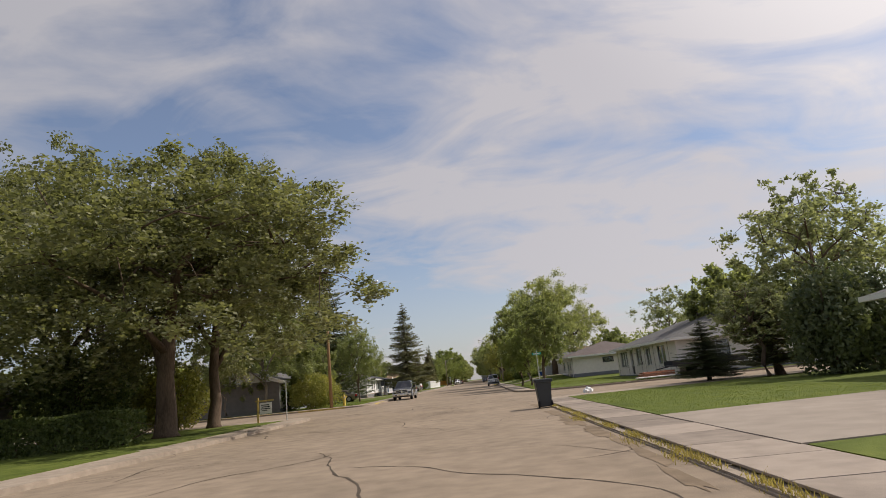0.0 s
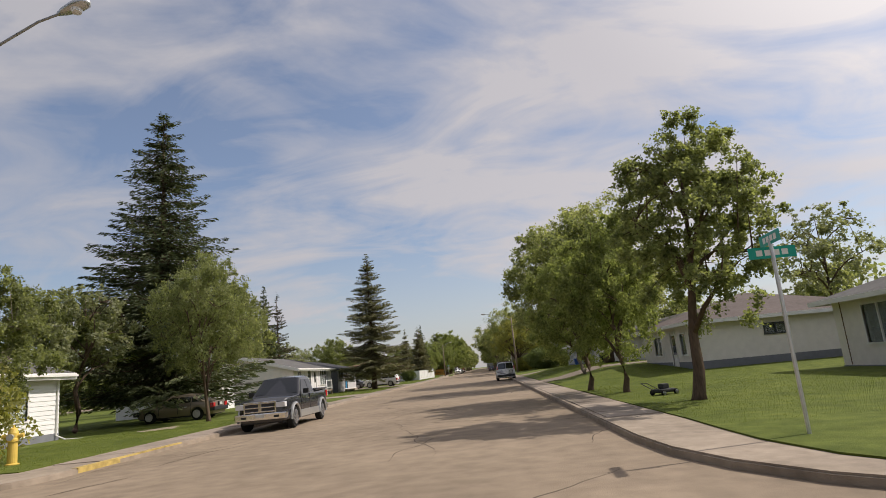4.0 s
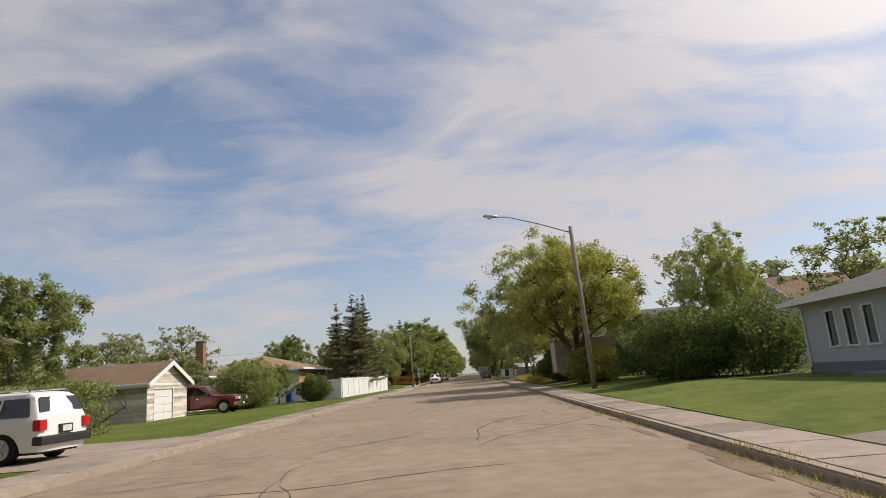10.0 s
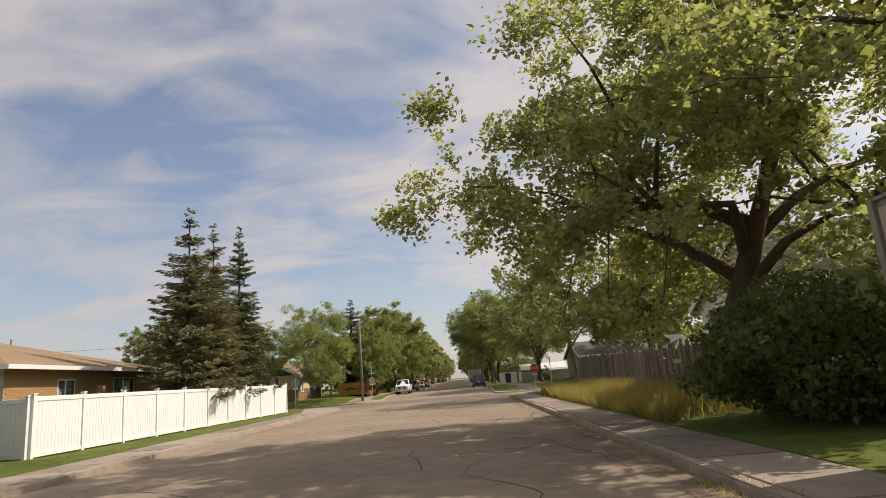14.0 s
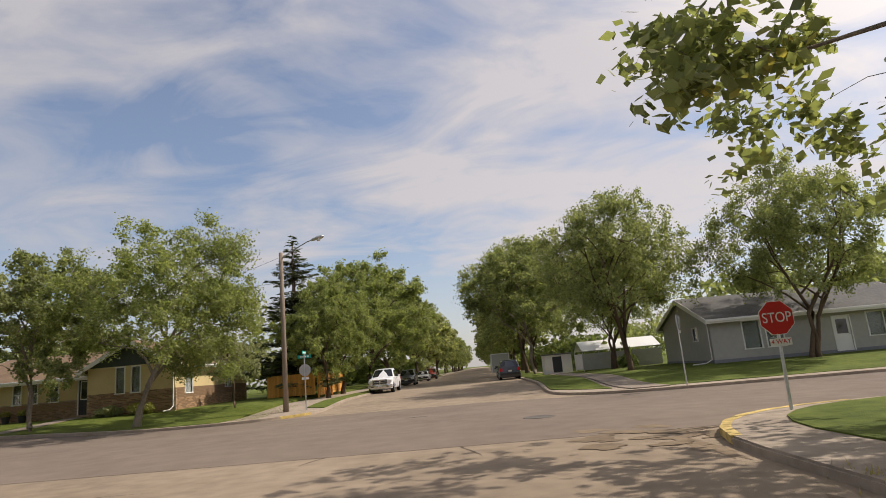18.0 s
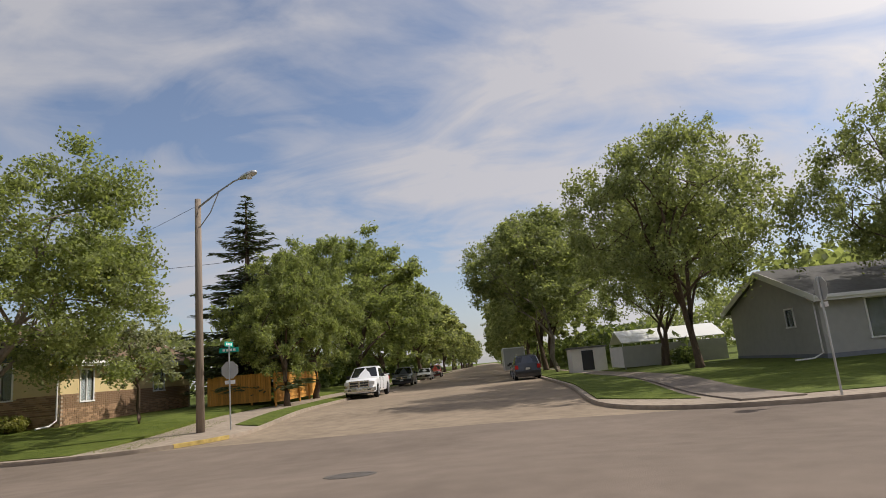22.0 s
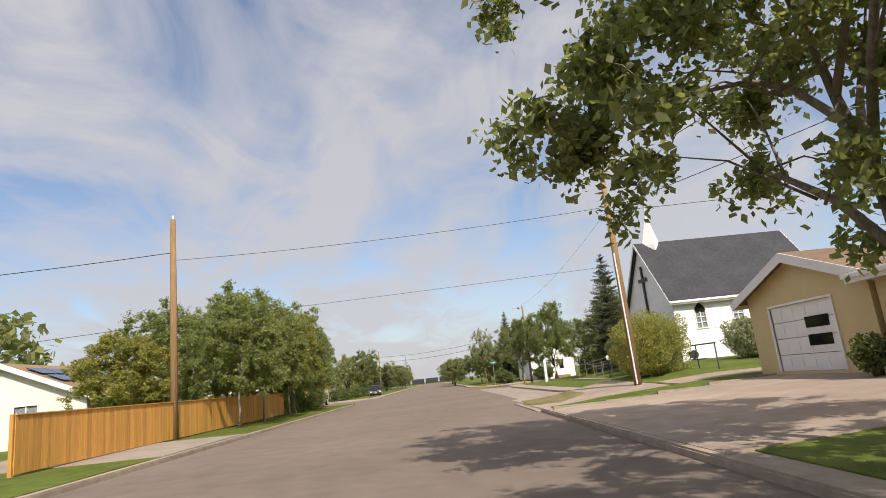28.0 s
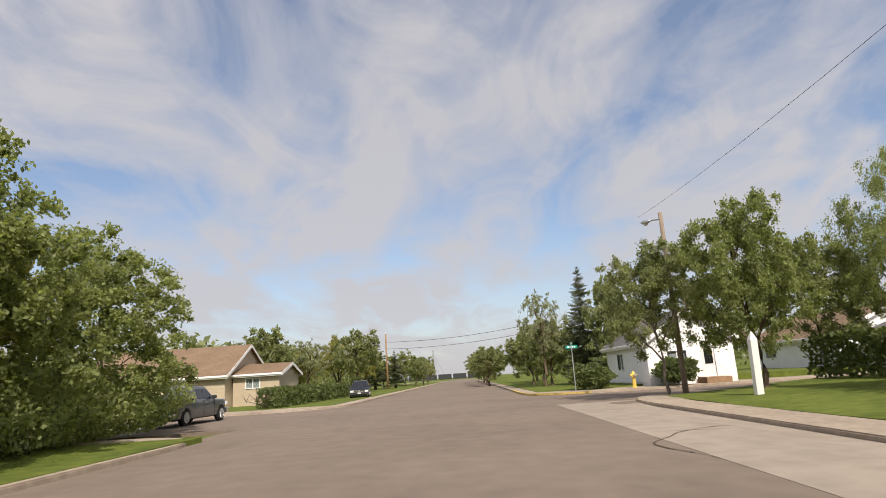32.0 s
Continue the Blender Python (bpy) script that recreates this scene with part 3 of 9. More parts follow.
def shrub(name, rx, ry, h, seed, leaf, n=3500, size=0.12, low=0.0, stems=5, square=False):
    """A bush: stems and a dense, uneven mass of leaves down to the ground; square: a clipped hedge."""
    rng = np.random.default_rng(seed)
    root = empty(name)
    bm = bmesh.new()
    k = stems if not square else max(4, int(rx * 1.6))
    for i in range(k):
        a, q = rng.random() * 6.28, rng.random()
        bx, by = (math.cos(a) * rx * 0.3 * q, math.sin(a) * ry * 0.3 * q) if not square else ((2 * (i + 0.5) / k - 1) * rx * 0.9, 0)
        tube(bm, [(bx, by, -0.1), (bx * 1.5, by * 1.5, h * 0.5), (bx * 2.0 if not square else bx, by * 2.0, h * 0.85)], [0.05, 0.035, 0.015], 5)
        for j in range(3):
            tube(bm, [(bx * 1.5, by * 1.5, h * 0.45), (bx * 1.5 + rng.normal() * 0.25 * min(rx, 1.5), by * 1.5 + rng.normal() * 0.25 * ry, h * 0.8)], [0.02, 0.008], 4)
    part("stem", bm, BARK, root)
    if square:
        u = rng.random((n, 3)) * 2 - 1
        face = rng.random(n)
        u[:, 2] = np.where(face < 0.32, 1, u[:, 2])
        u[:, 1] = np.where((face >= 0.32) & (face < 0.9), np.sign(u[:, 1]), u[:, 1])
        u[:, 0] = np.where(face >= 0.9, np.sign(u[:, 0]), u[:, 0])
        u *= 1 - 0.22 * rng.random((n, 1)) ** 2
        pos = u * np.array([rx, ry, h * 0.5]) + np.array([0, 0, h * 0.5])
        wob = np.array([noise.noise(Vector((p[0] * 0.9, p[1] * 2, p[2] * 1.4 + seed))) for p in pos])
        pos[:, 1] *= 1 + 0.22 * wob
        pos[:, 2] *= 1 + 0.10 * wob
    else:
        d = rng.normal(size=(n, 3)); d /= np.linalg.norm(d, axis=1, keepdims=True)
        sw = np.array([1 + 0.42 * noise.noise(Vector((p[0] * 2.2, p[1] * 2.2, p[2] * 2.2 + seed * 1.7))) for p in d])
        k = (1 - 0.55 * rng.random(n) ** 1.8) * sw
        pos = d * k[:, None] * np.array([rx, ry, h * 0.52]) + np.array([0, 0, h * 0.5])
        sink = pos[:, 2] < h * 0.35
        pos[sink, :2] *= 1 - low
    pos = pos[pos[:, 2] > 0.03]
    new("foliage", quads_mesh("foliage", leaves_at(rng, pos, size), leaf)).parent = root
    return root


def put(ob, x, y, z=0.0, rz=0.0, s=1.0, label="", cat="tree", group=""):
    ob.location, ob.rotation_euler, ob.scale = (x, y, z), (0, 0, radians(rz)), (s, s, s) if not isinstance(s, tuple) else s
    return tagged(ob, label, cat, group)


def again(ob, x, y, z=0.0, rz=0.0, s=1.0, label=""):
    k = (s, s, s) if not isinstance(s, tuple) else s
    was = ob.scale.copy()
    ob.scale = (1, 1, 1)
    c = copy_thing(ob, pose(x, y, z, 0, 0, rz) @ Matrix.Diagonal((*k, 1)))
    ob.scale = was
    if label:
        c["label"] = label
    return c


# ---- buildings ----
def wall_cells(length, height, holes, z0=0.0):
    """Rectangles (a0, a1, z0, z1) that fill a wall around its openings."""
    cuts = sorted({z0, height} | {max(z0, min(height, z)) for h in holes for z in h[2:4]})
    out = []
    for lo, hi in zip(cuts, cuts[1:]):
        if hi - lo < 1e-4:
            continue
        mid = (lo + hi) / 2
        a = 0.0
        for h in sorted(h for h in holes if h[2] < mid < h[3]):
            if h[0] > a:
                out.append((a, h[0], lo, hi))
            a = h[1]
        if a < length:
            out.append((a, length, lo, hi))
    return out




class House:
    """Four walls on a rectangle, with openings through them. A wall's own axes: x along it from its left end as seen from outside, y inward, z up."""

    def __init__(self, name, label, x0, x1, y0, y1, z, wall, rz=0.0, category="house"):
        self.root = tagged(empty(name, ((x0 + x1) / 2, (y0 + y1) / 2, z), rz), label, category)
        self.w, self.d, self.h, self.z = x1 - x0, y1 - y0, wall, z

    def axes(self, side):
        w, d = self.w / 2, self.d / 2
        at = {"S": (-w, -d, 0), "E": (w, -d, 0), "N": (w, d, 0), "W": (-w, d, 0)}[side]
        return Matrix.Translation(at) @ Matrix.Rotation(radians({"S": 0, "E": 90, "N": 180, "W": 270}[side]), 4, "Z")

    def length(self, side):
        return self.d if side in "EW" else self.w

    def wall(self, side, material, holes=(), th=0.16, low=None, low_h=0.0, boards=None, board_h=0.2, bricks=None, trim=WHITE, hi=None):
        """holes: (kind, a0, a1, z0, z1, options) along the wall. low: a skirting material up to low_h. boards: lap siding pieces. bricks: (material, up to, limit)."""
        m, L = self.axes(side), self.length(side)
        rects = [h[1:5] for h in holes]
        bm = bmesh.new()
        inset = 0.0
        for a0, a1, b0, b1 in wall_cells(L, self.h, rects, -0.35):
            cube(bm, a0 + (th if side in "EW" and a0 == 0 else 0), a1 - (th if side in "EW" and a1 == L else 0), inset, th, b0, b1, m)
        body = part("wall", bm, material, self.root)
        if low:
            bm = bmesh.new()
            for a0, a1, b0, b1 in wall_cells(L, low_h, rects, -0.35):
                cube(bm, a0 - 0.02, a1 + 0.02, -0.03, -0.004, b0, b1, m)
            part("skirting", bm, low, self.root)
        if boards:
            z = low_h if low else 0.0
            top = hi or self.h
            while z < top - 0.02:
                z1 = min(z + board_h, top)
                for a0, a1, b0, b1 in wall_cells(L, z1, rects, z):
                    bm = bmesh.new()
                    v = cube(bm, a0, a1, -0.006, -0.002, b0, b1)
                    for w in v:
                        if w.co.y < -0.005 and w.co.z < b0 + 1e-3:
                            w.co.y = -0.028
                    for w in v:
                        w.co = m @ w.co
                    part("siding_board", bm, boards, body)
                z = z1
        if bricks:
            bmat, upto, limit, bl, bh = bricks
            bm = bmesh.new()
            for a0, a1, b0, b1 in wall_cells(L, upto, rects, 0.0):
                cube(bm, a0, a1, -0.022, -0.003, b0, b1, m)
            bed = part("mortar", bm, MORTAR, self.root)
            me = boxm(0, bl - 0.012, -0.038, -0.018, 0, bh - 0.012, 0.004)
            first = part("brick", me, bmat, bed)
            first.matrix_basis = m @ Matrix.Translation((0.0, 0, 0.004))
            made, rest = 1, []
            rows = int(upto / bh)
            for i in range(rows):
                for j in range(int(L / bl)):
                    a, z = j * bl + (bl / 2 if i % 2 else 0), i * bh + 0.004
                    if a + bl > L or (i == 0 and j == 0) or any(a + bl > h[0] and a < h[1] and z + bh > h[2] and z < h[3] for h in rects):
                        continue
                    if made < limit:
                        share("brick", first.data, bed, m @ Matrix.Translation((a, 0.004 * ((i * 7 + j * 13) % 5 - 2) * 0.6, z)))
                        made += 1
                    else:
                        rest.append((a, z))
            if rest:
                bm = bmesh.new()
                for a, z in rest:
                    cube(bm, a, a + bl - 0.012, -0.038, -0.018, z, z + bh - 0.012, m)
                tagged(part("brickwork", bm, bmat, bed), kind="stuff")
        for h in holes:
            self.opening(m, *h, th=th, trim=trim)
        return body

    def opening(self, m, kind, a0, a1, z0, z1, opt=None, th=0.16, trim=WHITE):
        opt = opt or {}
        trim = opt.get("trim", trim)
        fr = 0.07
        bm = bmesh.new()
        for b in ((a0 - fr, a1 + fr, z1, z1 + fr), (a0 - fr, a0, z0, z1), (a1, a1 + fr, z0, z1)):
            cube(bm, b[0], b[1], -0.045, 0.05, b[2], b[3], m)
        if kind == "win":
            cube(bm, a0 - fr - 0.03, a1 + fr + 0.03, -0.075, 0.05, z0 - fr, z0, m)
        name = {"win": "window", "door": "door", "garage": "garage_door"}[kind]
        frame_ob = part(name, bm, trim, self.root)
        if kind == "win":
            bars = opt.get("bars", 1)
            inner = opt.get("sash", trim)

            def bar(name, *box):
                bm = bmesh.new()
                cube(bm, *box, m)
                part(name, bm, inner, frame_ob)

            for k in range(1, bars + 1):
                a = a0 + (a1 - a0) * k / (bars + 1)
                bar("mullion", a - 0.03, a + 0.03, -0.02, 0.04, z0, z1)
            for z in opt.get("cross", ()):
                zz = z0 + (z1 - z0) * z
                bar("transom", a0, a1, -0.021, 0.041, zz - 0.025, zz + 0.025)
            g = opt.get("grid", 0)
            for k in range(1, g):
                bar("glazing_bar", a0 + (a1 - a0) * k / g - 0.012, a0 + (a1 - a0) * k / g + 0.012, 0.0, 0.03, z0, z1)
                bar("glazing_bar", a0, a1, 0.001, 0.031, z0 + (z1 - z0) * k / g - 0.012, z0 + (z1 - z0) * k / g + 0.012)
            bm = bmesh.new()
            cube(bm, a0, a1, 0.045, 0.055, z0, z1, m)
            pane = part("pane", bm, GLASS, frame_ob)
            pane.visible_shadow = False
            bm = bmesh.new()
            if opt.get("blind"):
                k = 22
                for i in range(k):
                    a, b = a0 + (a1 - a0) * i / k, a0 + (a1 - a0) * (i + 0.94) / k
                    cube(bm, a, b, 0.11 + 0.02 * (i % 2), 0.125 + 0.02 * (i % 2), z0, z1, m)
                part("curtain", bm, CURTAIN, frame_ob)
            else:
                # a sheet whose dark colour stands in for the shade of the room
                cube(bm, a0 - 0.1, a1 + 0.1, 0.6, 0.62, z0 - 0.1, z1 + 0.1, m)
                part("dark_interior", bm, ROOMSHADE, frame_ob)
        elif kind == "door":
            bm = bmesh.new()
            cube(bm, a0, a1, 0.03, 0.075, z0, z1, m)
            lite = opt.get("lite")
            leaf = part("door_leaf", bm, opt.get("mat", WHITE), frame_ob)
            if lite:
                bm = bmesh.new()
                w = (a1 - a0)
                cube(bm, a0 + w * 0.16, a1 - w * 0.16, 0.016, 0.028, z0 + (z1 - z0) * lite, z1 - 0.16, m)
                part("glazing", bm, opt.get("glass", CARGLASS), leaf)
                bm = bmesh.new()
                for b in ((a0 + w * 0.1, a0 + w * 0.16, z0 + (z1 - z0) * lite, z1 - 0.16), (a1 - w * 0.16, a1 - w * 0.1, z0 + (z1 - z0) * lite, z1 - 0.16), (a0 + w * 0.1, a1 - w * 0.1, z1 - 0.16, z1 - 0.1), (a0 + w * 0.1, a1 - w * 0.1, z0 + (z1 - z0) * lite - 0.06, z0 + (z1 - z0) * lite)):
                    cube(bm, b[0], b[1], 0.008, 0.029, b[2], b[3], m)
                part("storm_frame", bm, opt.get("storm", WHITE), leaf)
            bm = bmesh.new()
            cube(bm, a1 - 0.14, a1 - 0.05, -0.02, 0.03, z0 + 0.98, z0 + 1.04, m)
            part("door_handle", bm, STEEL, leaf)
        else:
            k = 4
            lites = opt.get("lites")
            for i in range(k):
                bm = bmesh.new()
                b0, b1 = z0 + (z1 - z0) * i / k, z0 + (z1 - z0) * (i + 1) / k
                cube(bm, a0, a1, 0.03, 0.07, b0 + 0.008, b1 - 0.008, m)
                cols = max(2, round((a1 - a0) / 0.6))
                for j in range(cols):
                    p0, p1 = a0 + (a1 - a0) * (j + 0.12) / cols, a0 + (a1 - a0) * (j + 0.88) / cols
                    cube(bm, p0, p1, 0.018, 0.03, b0 + 0.1, b1 - 0.1, m)
                panel = part("door_panel", bm, opt.get("mat", WHITE), frame_ob)
            if lites:
                for a, b, c, d in lites:
                    bm = bmesh.new()
                    cube(bm, a0 + (a1 - a0) * a, a0 + (a1 - a0) * b, 0.002, 0.016, z0 + (z1 - z0) * c, z0 + (z1 - z0) * d, m)
                    part("door_light", bm, CARGLASS, frame_ob)

    def gable(self, along, rise, over, material, gmat, th=0.14, fascia=WHITE, rake=0.35, boards=None):
        """A pitched roof with its ridge along x or y, gable walls filled in."""
        h, w, d = self.h, self.w / 2, self.d / 2
        turn = Matrix.Identity(4) if along == "x" else Matrix.Rotation(radians(90), 4, "Z")
        if along == "y":
            w, d = d, w
        slope = rise / d
        ye, ze = d + over, h - slope * over
        for s in (1, -1):
            bm = bmesh.new()
            pts = [(-w - rake, 0, h + rise), (w + rake, 0, h + rise), (w + rake, -s * ye, ze), (-w - rake, -s * ye, ze)]
            lo = [bm.verts.new(turn @ Vector(p)) for p in pts]
            up = [bm.verts.new(turn @ (Vector(p) + Vector((0, 0, th)))) for p in pts]
            bm.faces.new(up); bm.faces.new(lo[::-1])
            for i in range(4):
                bm.faces.new((lo[i], lo[(i + 1) % 4], up[(i + 1) % 4], up[i]))
            bmesh.ops.recalc_face_normals(bm, faces=bm.faces[:])
            part("roof", bm, material, self.root)
            bm = bmesh.new()
            cube(bm, -w - rake - 0.02, w + rake + 0.02, -s * ye - (0.03 if s > 0 else -0.0), -s * ye + (0.0 if s > 0 else 0.03), ze - 0.14, ze + th - 0.01, turn)
            part("fascia", bm, fascia, self.root)
            bm = bmesh.new()
            cube(bm, -w - rake, w + rake, min(-s * ye, -s * (ye - 0.001)) - 0.13 if s > 0 else ye + 0.03, -ye - 0.03 if s > 0 else ye + 0.13, ze - 0.02, ze + 0.08, turn)
            part("gutter", bm, fascia, self.root)
            for sx in (1, -1):
                bm = bmesh.new()
                xe = sx * (w + rake)
                a = [(xe, 0, h + rise - 0.16), (xe, -s * ye, ze - 0.16), (xe, -s * ye, ze + th), (xe, 0, h + rise + th)]
                q = [bm.verts.new(turn @ Vector(p)) for p in a] + [bm.verts.new(turn @ Vector((p[0] + sx * 0.03, p[1], p[2]))) for p in a]
                bm.faces.new(q[:4]); bm.faces.new(q[4:][::-1])
                for i in range(4):
                    bm.faces.new((q[i], q[(i + 1) % 4], q[4 + (i + 1) % 4], q[4 + i]))
                bmesh.ops.recalc_face_normals(bm, faces=bm.faces[:])
                part("bargeboard", bm, fascia, self.root)
        for sx in (1, -1):
            bm = bmesh.new()
            x0, x1 = sx * w, sx * (w - 0.15)
            tri = [(-d, h), (d, h), (0, h + rise)]
            q = [bm.verts.new(turn @ Vector((x0, y, z))) for y, z in tri] + [bm.verts.new(turn @ Vector((x1, y, z))) for y, z in tri]
            bm.faces.new(q[:3]); bm.faces.new(q[3:][::-1])
            for i in range(3):
                bm.faces.new((q[i], q[(i + 1) % 3], q[3 + (i + 1) % 3], q[3 + i]))
            bmesh.ops.recalc_face_normals(bm, faces=bm.faces[:])
            g = part("gable_wall", bm, gmat, self.root)
            if boards:
                z = h + 0.01
                while z < h + rise - 0.1:
                    z1 = min(z + boards, h + rise - 0.02)
                    half = d * (1 - (z1 - h) / rise)
                    bm = bmesh.new()
                    v = cube(bm, sx * (w + 0.004), sx * (w + 0.008), -half, half, z, z1)
                    for q in v:
                        if abs(q.co.z - z) < 1e-4 and abs(q.co.x) > w + 0.006:
                            q.co.x = sx * (w + 0.03)
                    for q in v:
                        q.co = turn @ q.co
                    bmesh.ops.recalc_face_normals(bm, faces=bm.faces[:])
                    part("siding_board", bm, gmat, g)
                    z = z1

    def hip(self, along, rise, over, material, fascia=WHITE, th=0.12):
        h, w, d = self.h, self.w / 2 + over, self.d / 2 + over
        turn = Matrix.Identity(4) if along == "x" else Matrix.Rotation(radians(90), 4, "Z")
        if along == "y":
            w, d = d, w
        r = max(0.05, w - d)
        z0, z1 = h - rise * over / d * 0.5, h + rise
        bm = bmesh.new()
        e = [bm.verts.new(turn @ Vector(p)) for p in ((-w, -d, z0), (w, -d, z0), (w, d, z0), (-w, d, z0))]
        f = [bm.verts.new(turn @ Vector((p.co.x, p.co.y, p.co.z))) for p in ()]
        t = [bm.verts.new(turn @ Vector((x, y, z0 + th))) for x, y in ((-w, -d), (w, -d), (w, d), (-w, d))]
        a, b = bm.verts.new(turn @ Vector((-r, 0, z1 + th))), bm.verts.new(turn @ Vector((r, 0, z1 + th)))
        bm.faces.new(e[::-1])
        for i in range(4):
            bm.faces.new((e[i], e[(i + 1) % 4], t[(i + 1) % 4], t[i]))
        bm.faces.new((t[0], t[1], b, a)); bm.faces.new((t[1], t[2], b)); bm.faces.new((t[2], t[3], a, b)); bm.faces.new((t[3], t[0], a))
        bmesh.ops.recalc_face_normals(bm, faces=bm.faces[:])
        part("roof", bm, material, self.root)
        bm = bmesh.new()
        k = 0.04
        for x0, x1, y0, y1 in ((-w - k, w + k, -d - k, -d), (-w - k, w + k, d, d + k), (-w - k, -w, -d, d), (w, w + k, -d, d)):
            cube(bm, x0, x1, y0, y1, z0 - 0.06, z0 + th + 0.01, turn)
        part("fascia", bm, fascia, self.root)

    def chimney(self, x, y, z0, z1, s=0.5, material=BRICKM):
        bm = bmesh.new()
        cube(bm, x - s / 2, x + s / 2, y - s / 2, y + s / 2, z0, z1)
        cube(bm, x - s / 2 - 0.06, x + s / 2 + 0.06, y - s / 2 - 0.06, y + s / 2 + 0.06, z1, z1 + 0.1)
        part("chimney", bm, material, self.root)

    def downspout(self, side, a, top=None):
        m = self.axes(side)
        top = top or self.h
        bm = bmesh.new()
        tube(bm, [m @ Vector(p) for p in ((a, -0.4, top), (a, -0.07, top - 0.35), (a, -0.07, 0.25), (a, -0.5, 0.05), (a, -1.3, 0.02))], [0.04] * 5, 6)
        part("downspout", bm, WHITE, self.root)


# ---- vehicles ----
def wheel_parts(parent, x, y, r, w, side):
    bm = bmesh.new()
    prof = [(r * 0.62, -w / 2), (r * 0.93, -w / 2), (r, -w * 0.33), (r, w * 0.33), (r * 0.93, w / 2), (r * 0.62, w / 2)]
    lathe(bm, prof, 22)
    bmesh.ops.rotate(bm, verts=bm.verts[:], cent=(0, 0, 0), matrix=Matrix.Rotation(radians(90), 3, "X"))
    bmesh.ops.translate(bm, verts=bm.verts[:], vec=(x, y, r))
    t = part("wheel", bm, RUBBER, parent, smooth=False)
    bm = bmesh.new()
    o = side * (w / 2 + 0.006)
    lathe(bm, [(r * 0.66, 0), (r * 0.66, 0.02), (r * 0.6, 0.024), (r * 0.58, 0.008), (r * 0.2, 0.004), (r * 0.17, 0.03), (r * 0.05, 0.034)], 20)
    for k in range(6):
        m = Matrix.Rotation(k * math.pi / 3, 4, "Z")
        cube(bm, r * 0.14, r * 0.62, -r * 0.075, r * 0.075, 0.004, 0.03, m)
    bmesh.ops.rotate(bm, verts=bm.verts[:], cent=(0, 0, 0), matrix=Matrix.Rotation(radians(-90 * side), 3, "X"))
    bmesh.ops.translate(bm, verts=bm.verts[:], vec=(x, y + o, r))
    part("rim", bm, ALLOY, t)


def loft(bm, prof, halves):
    """A closed side outline (x, z) given a half width at each corner."""
    a = [bm.verts.new((x, -hw, z)) for (x, z), hw in zip(prof, halves)]
    b = [bm.verts.new((x, hw, z)) for (x, z), hw in zip(prof, halves)]
    k = len(prof)
    for i in range(k):
        bm.faces.new((a[i], a[(i + 1) % k], b[(i + 1) % k], b[i]))
    fa, fb = bm.faces.new(a[::-1]), bm.faces.new(b)
    bmesh.ops.recalc_face_normals(bm, faces=bm.faces[:])
    return fa, fb


CARS = {
    # outline from the nose, over the top, to the tail: sill height, wheel places, belt outline and cabin outline (x forward)
    "pickup": dict(L=5.8, W=2.0, front=(1.95, 0.40), rear=(-1.75, 0.40), belt=[(2.9, 0.62), (2.88, 1.02), (2.6, 1.14), (1.25, 1.2), (-0.65, 1.22), (-0.7, 1.28), (-2.82, 1.28), (-2.86, 0.55)],
                   cab=[(1.3, 1.17), (0.55, 1.83), (-0.35, 1.88), (-0.72, 1.8), (-0.8, 1.2)], pillars=(-0.0, ), bed=(-0.85, -2.75)),
    "van": dict(L=5.7, W=2.0, front=(1.85, 0.37), rear=(-1.55, 0.37), belt=[(2.8, 0.5), (2.78, 0.88), (2.5, 1.03), (1.82, 1.15), (-2.8, 1.14), (-2.84, 0.5)],
                cab=[(1.8, 1.13), (1.0, 1.82), (0.7, 1.91), (-2.5, 1.93), (-2.68, 1.86), (-2.78, 1.13)], pillars=(0.15,), bed=None),
    "suv": dict(L=4.8, W=1.93, front=(1.5, 0.38), rear=(-1.4, 0.38), belt=[(2.4, 0.5), (2.38, 0.86), (2.1, 1.02), (1.0, 1.08), (-2.3, 1.12), (-2.38, 0.55)],
                cab=[(1.05, 1.06), (0.3, 1.66), (-0.1, 1.73), (-1.9, 1.70), (-2.1, 1.62), (-2.32, 1.1)], pillars=(-0.25, -1.2), bed=None),
    "sedan": dict(L=4.6, W=1.8, front=(1.4, 0.33), rear=(-1.35, 0.33), belt=[(2.3, 0.42), (2.28, 0.72), (1.9, 0.84), (0.95, 0.92), (-1.6, 0.95), (-2.25, 0.93), (-2.3, 0.45)],
                  cab=[(1.0, 0.9), (0.25, 1.38), (-0.7, 1.42), (-1.1, 1.36), (-1.75, 0.94)], pillars=(-0.25, -1.0), bed=None),
}


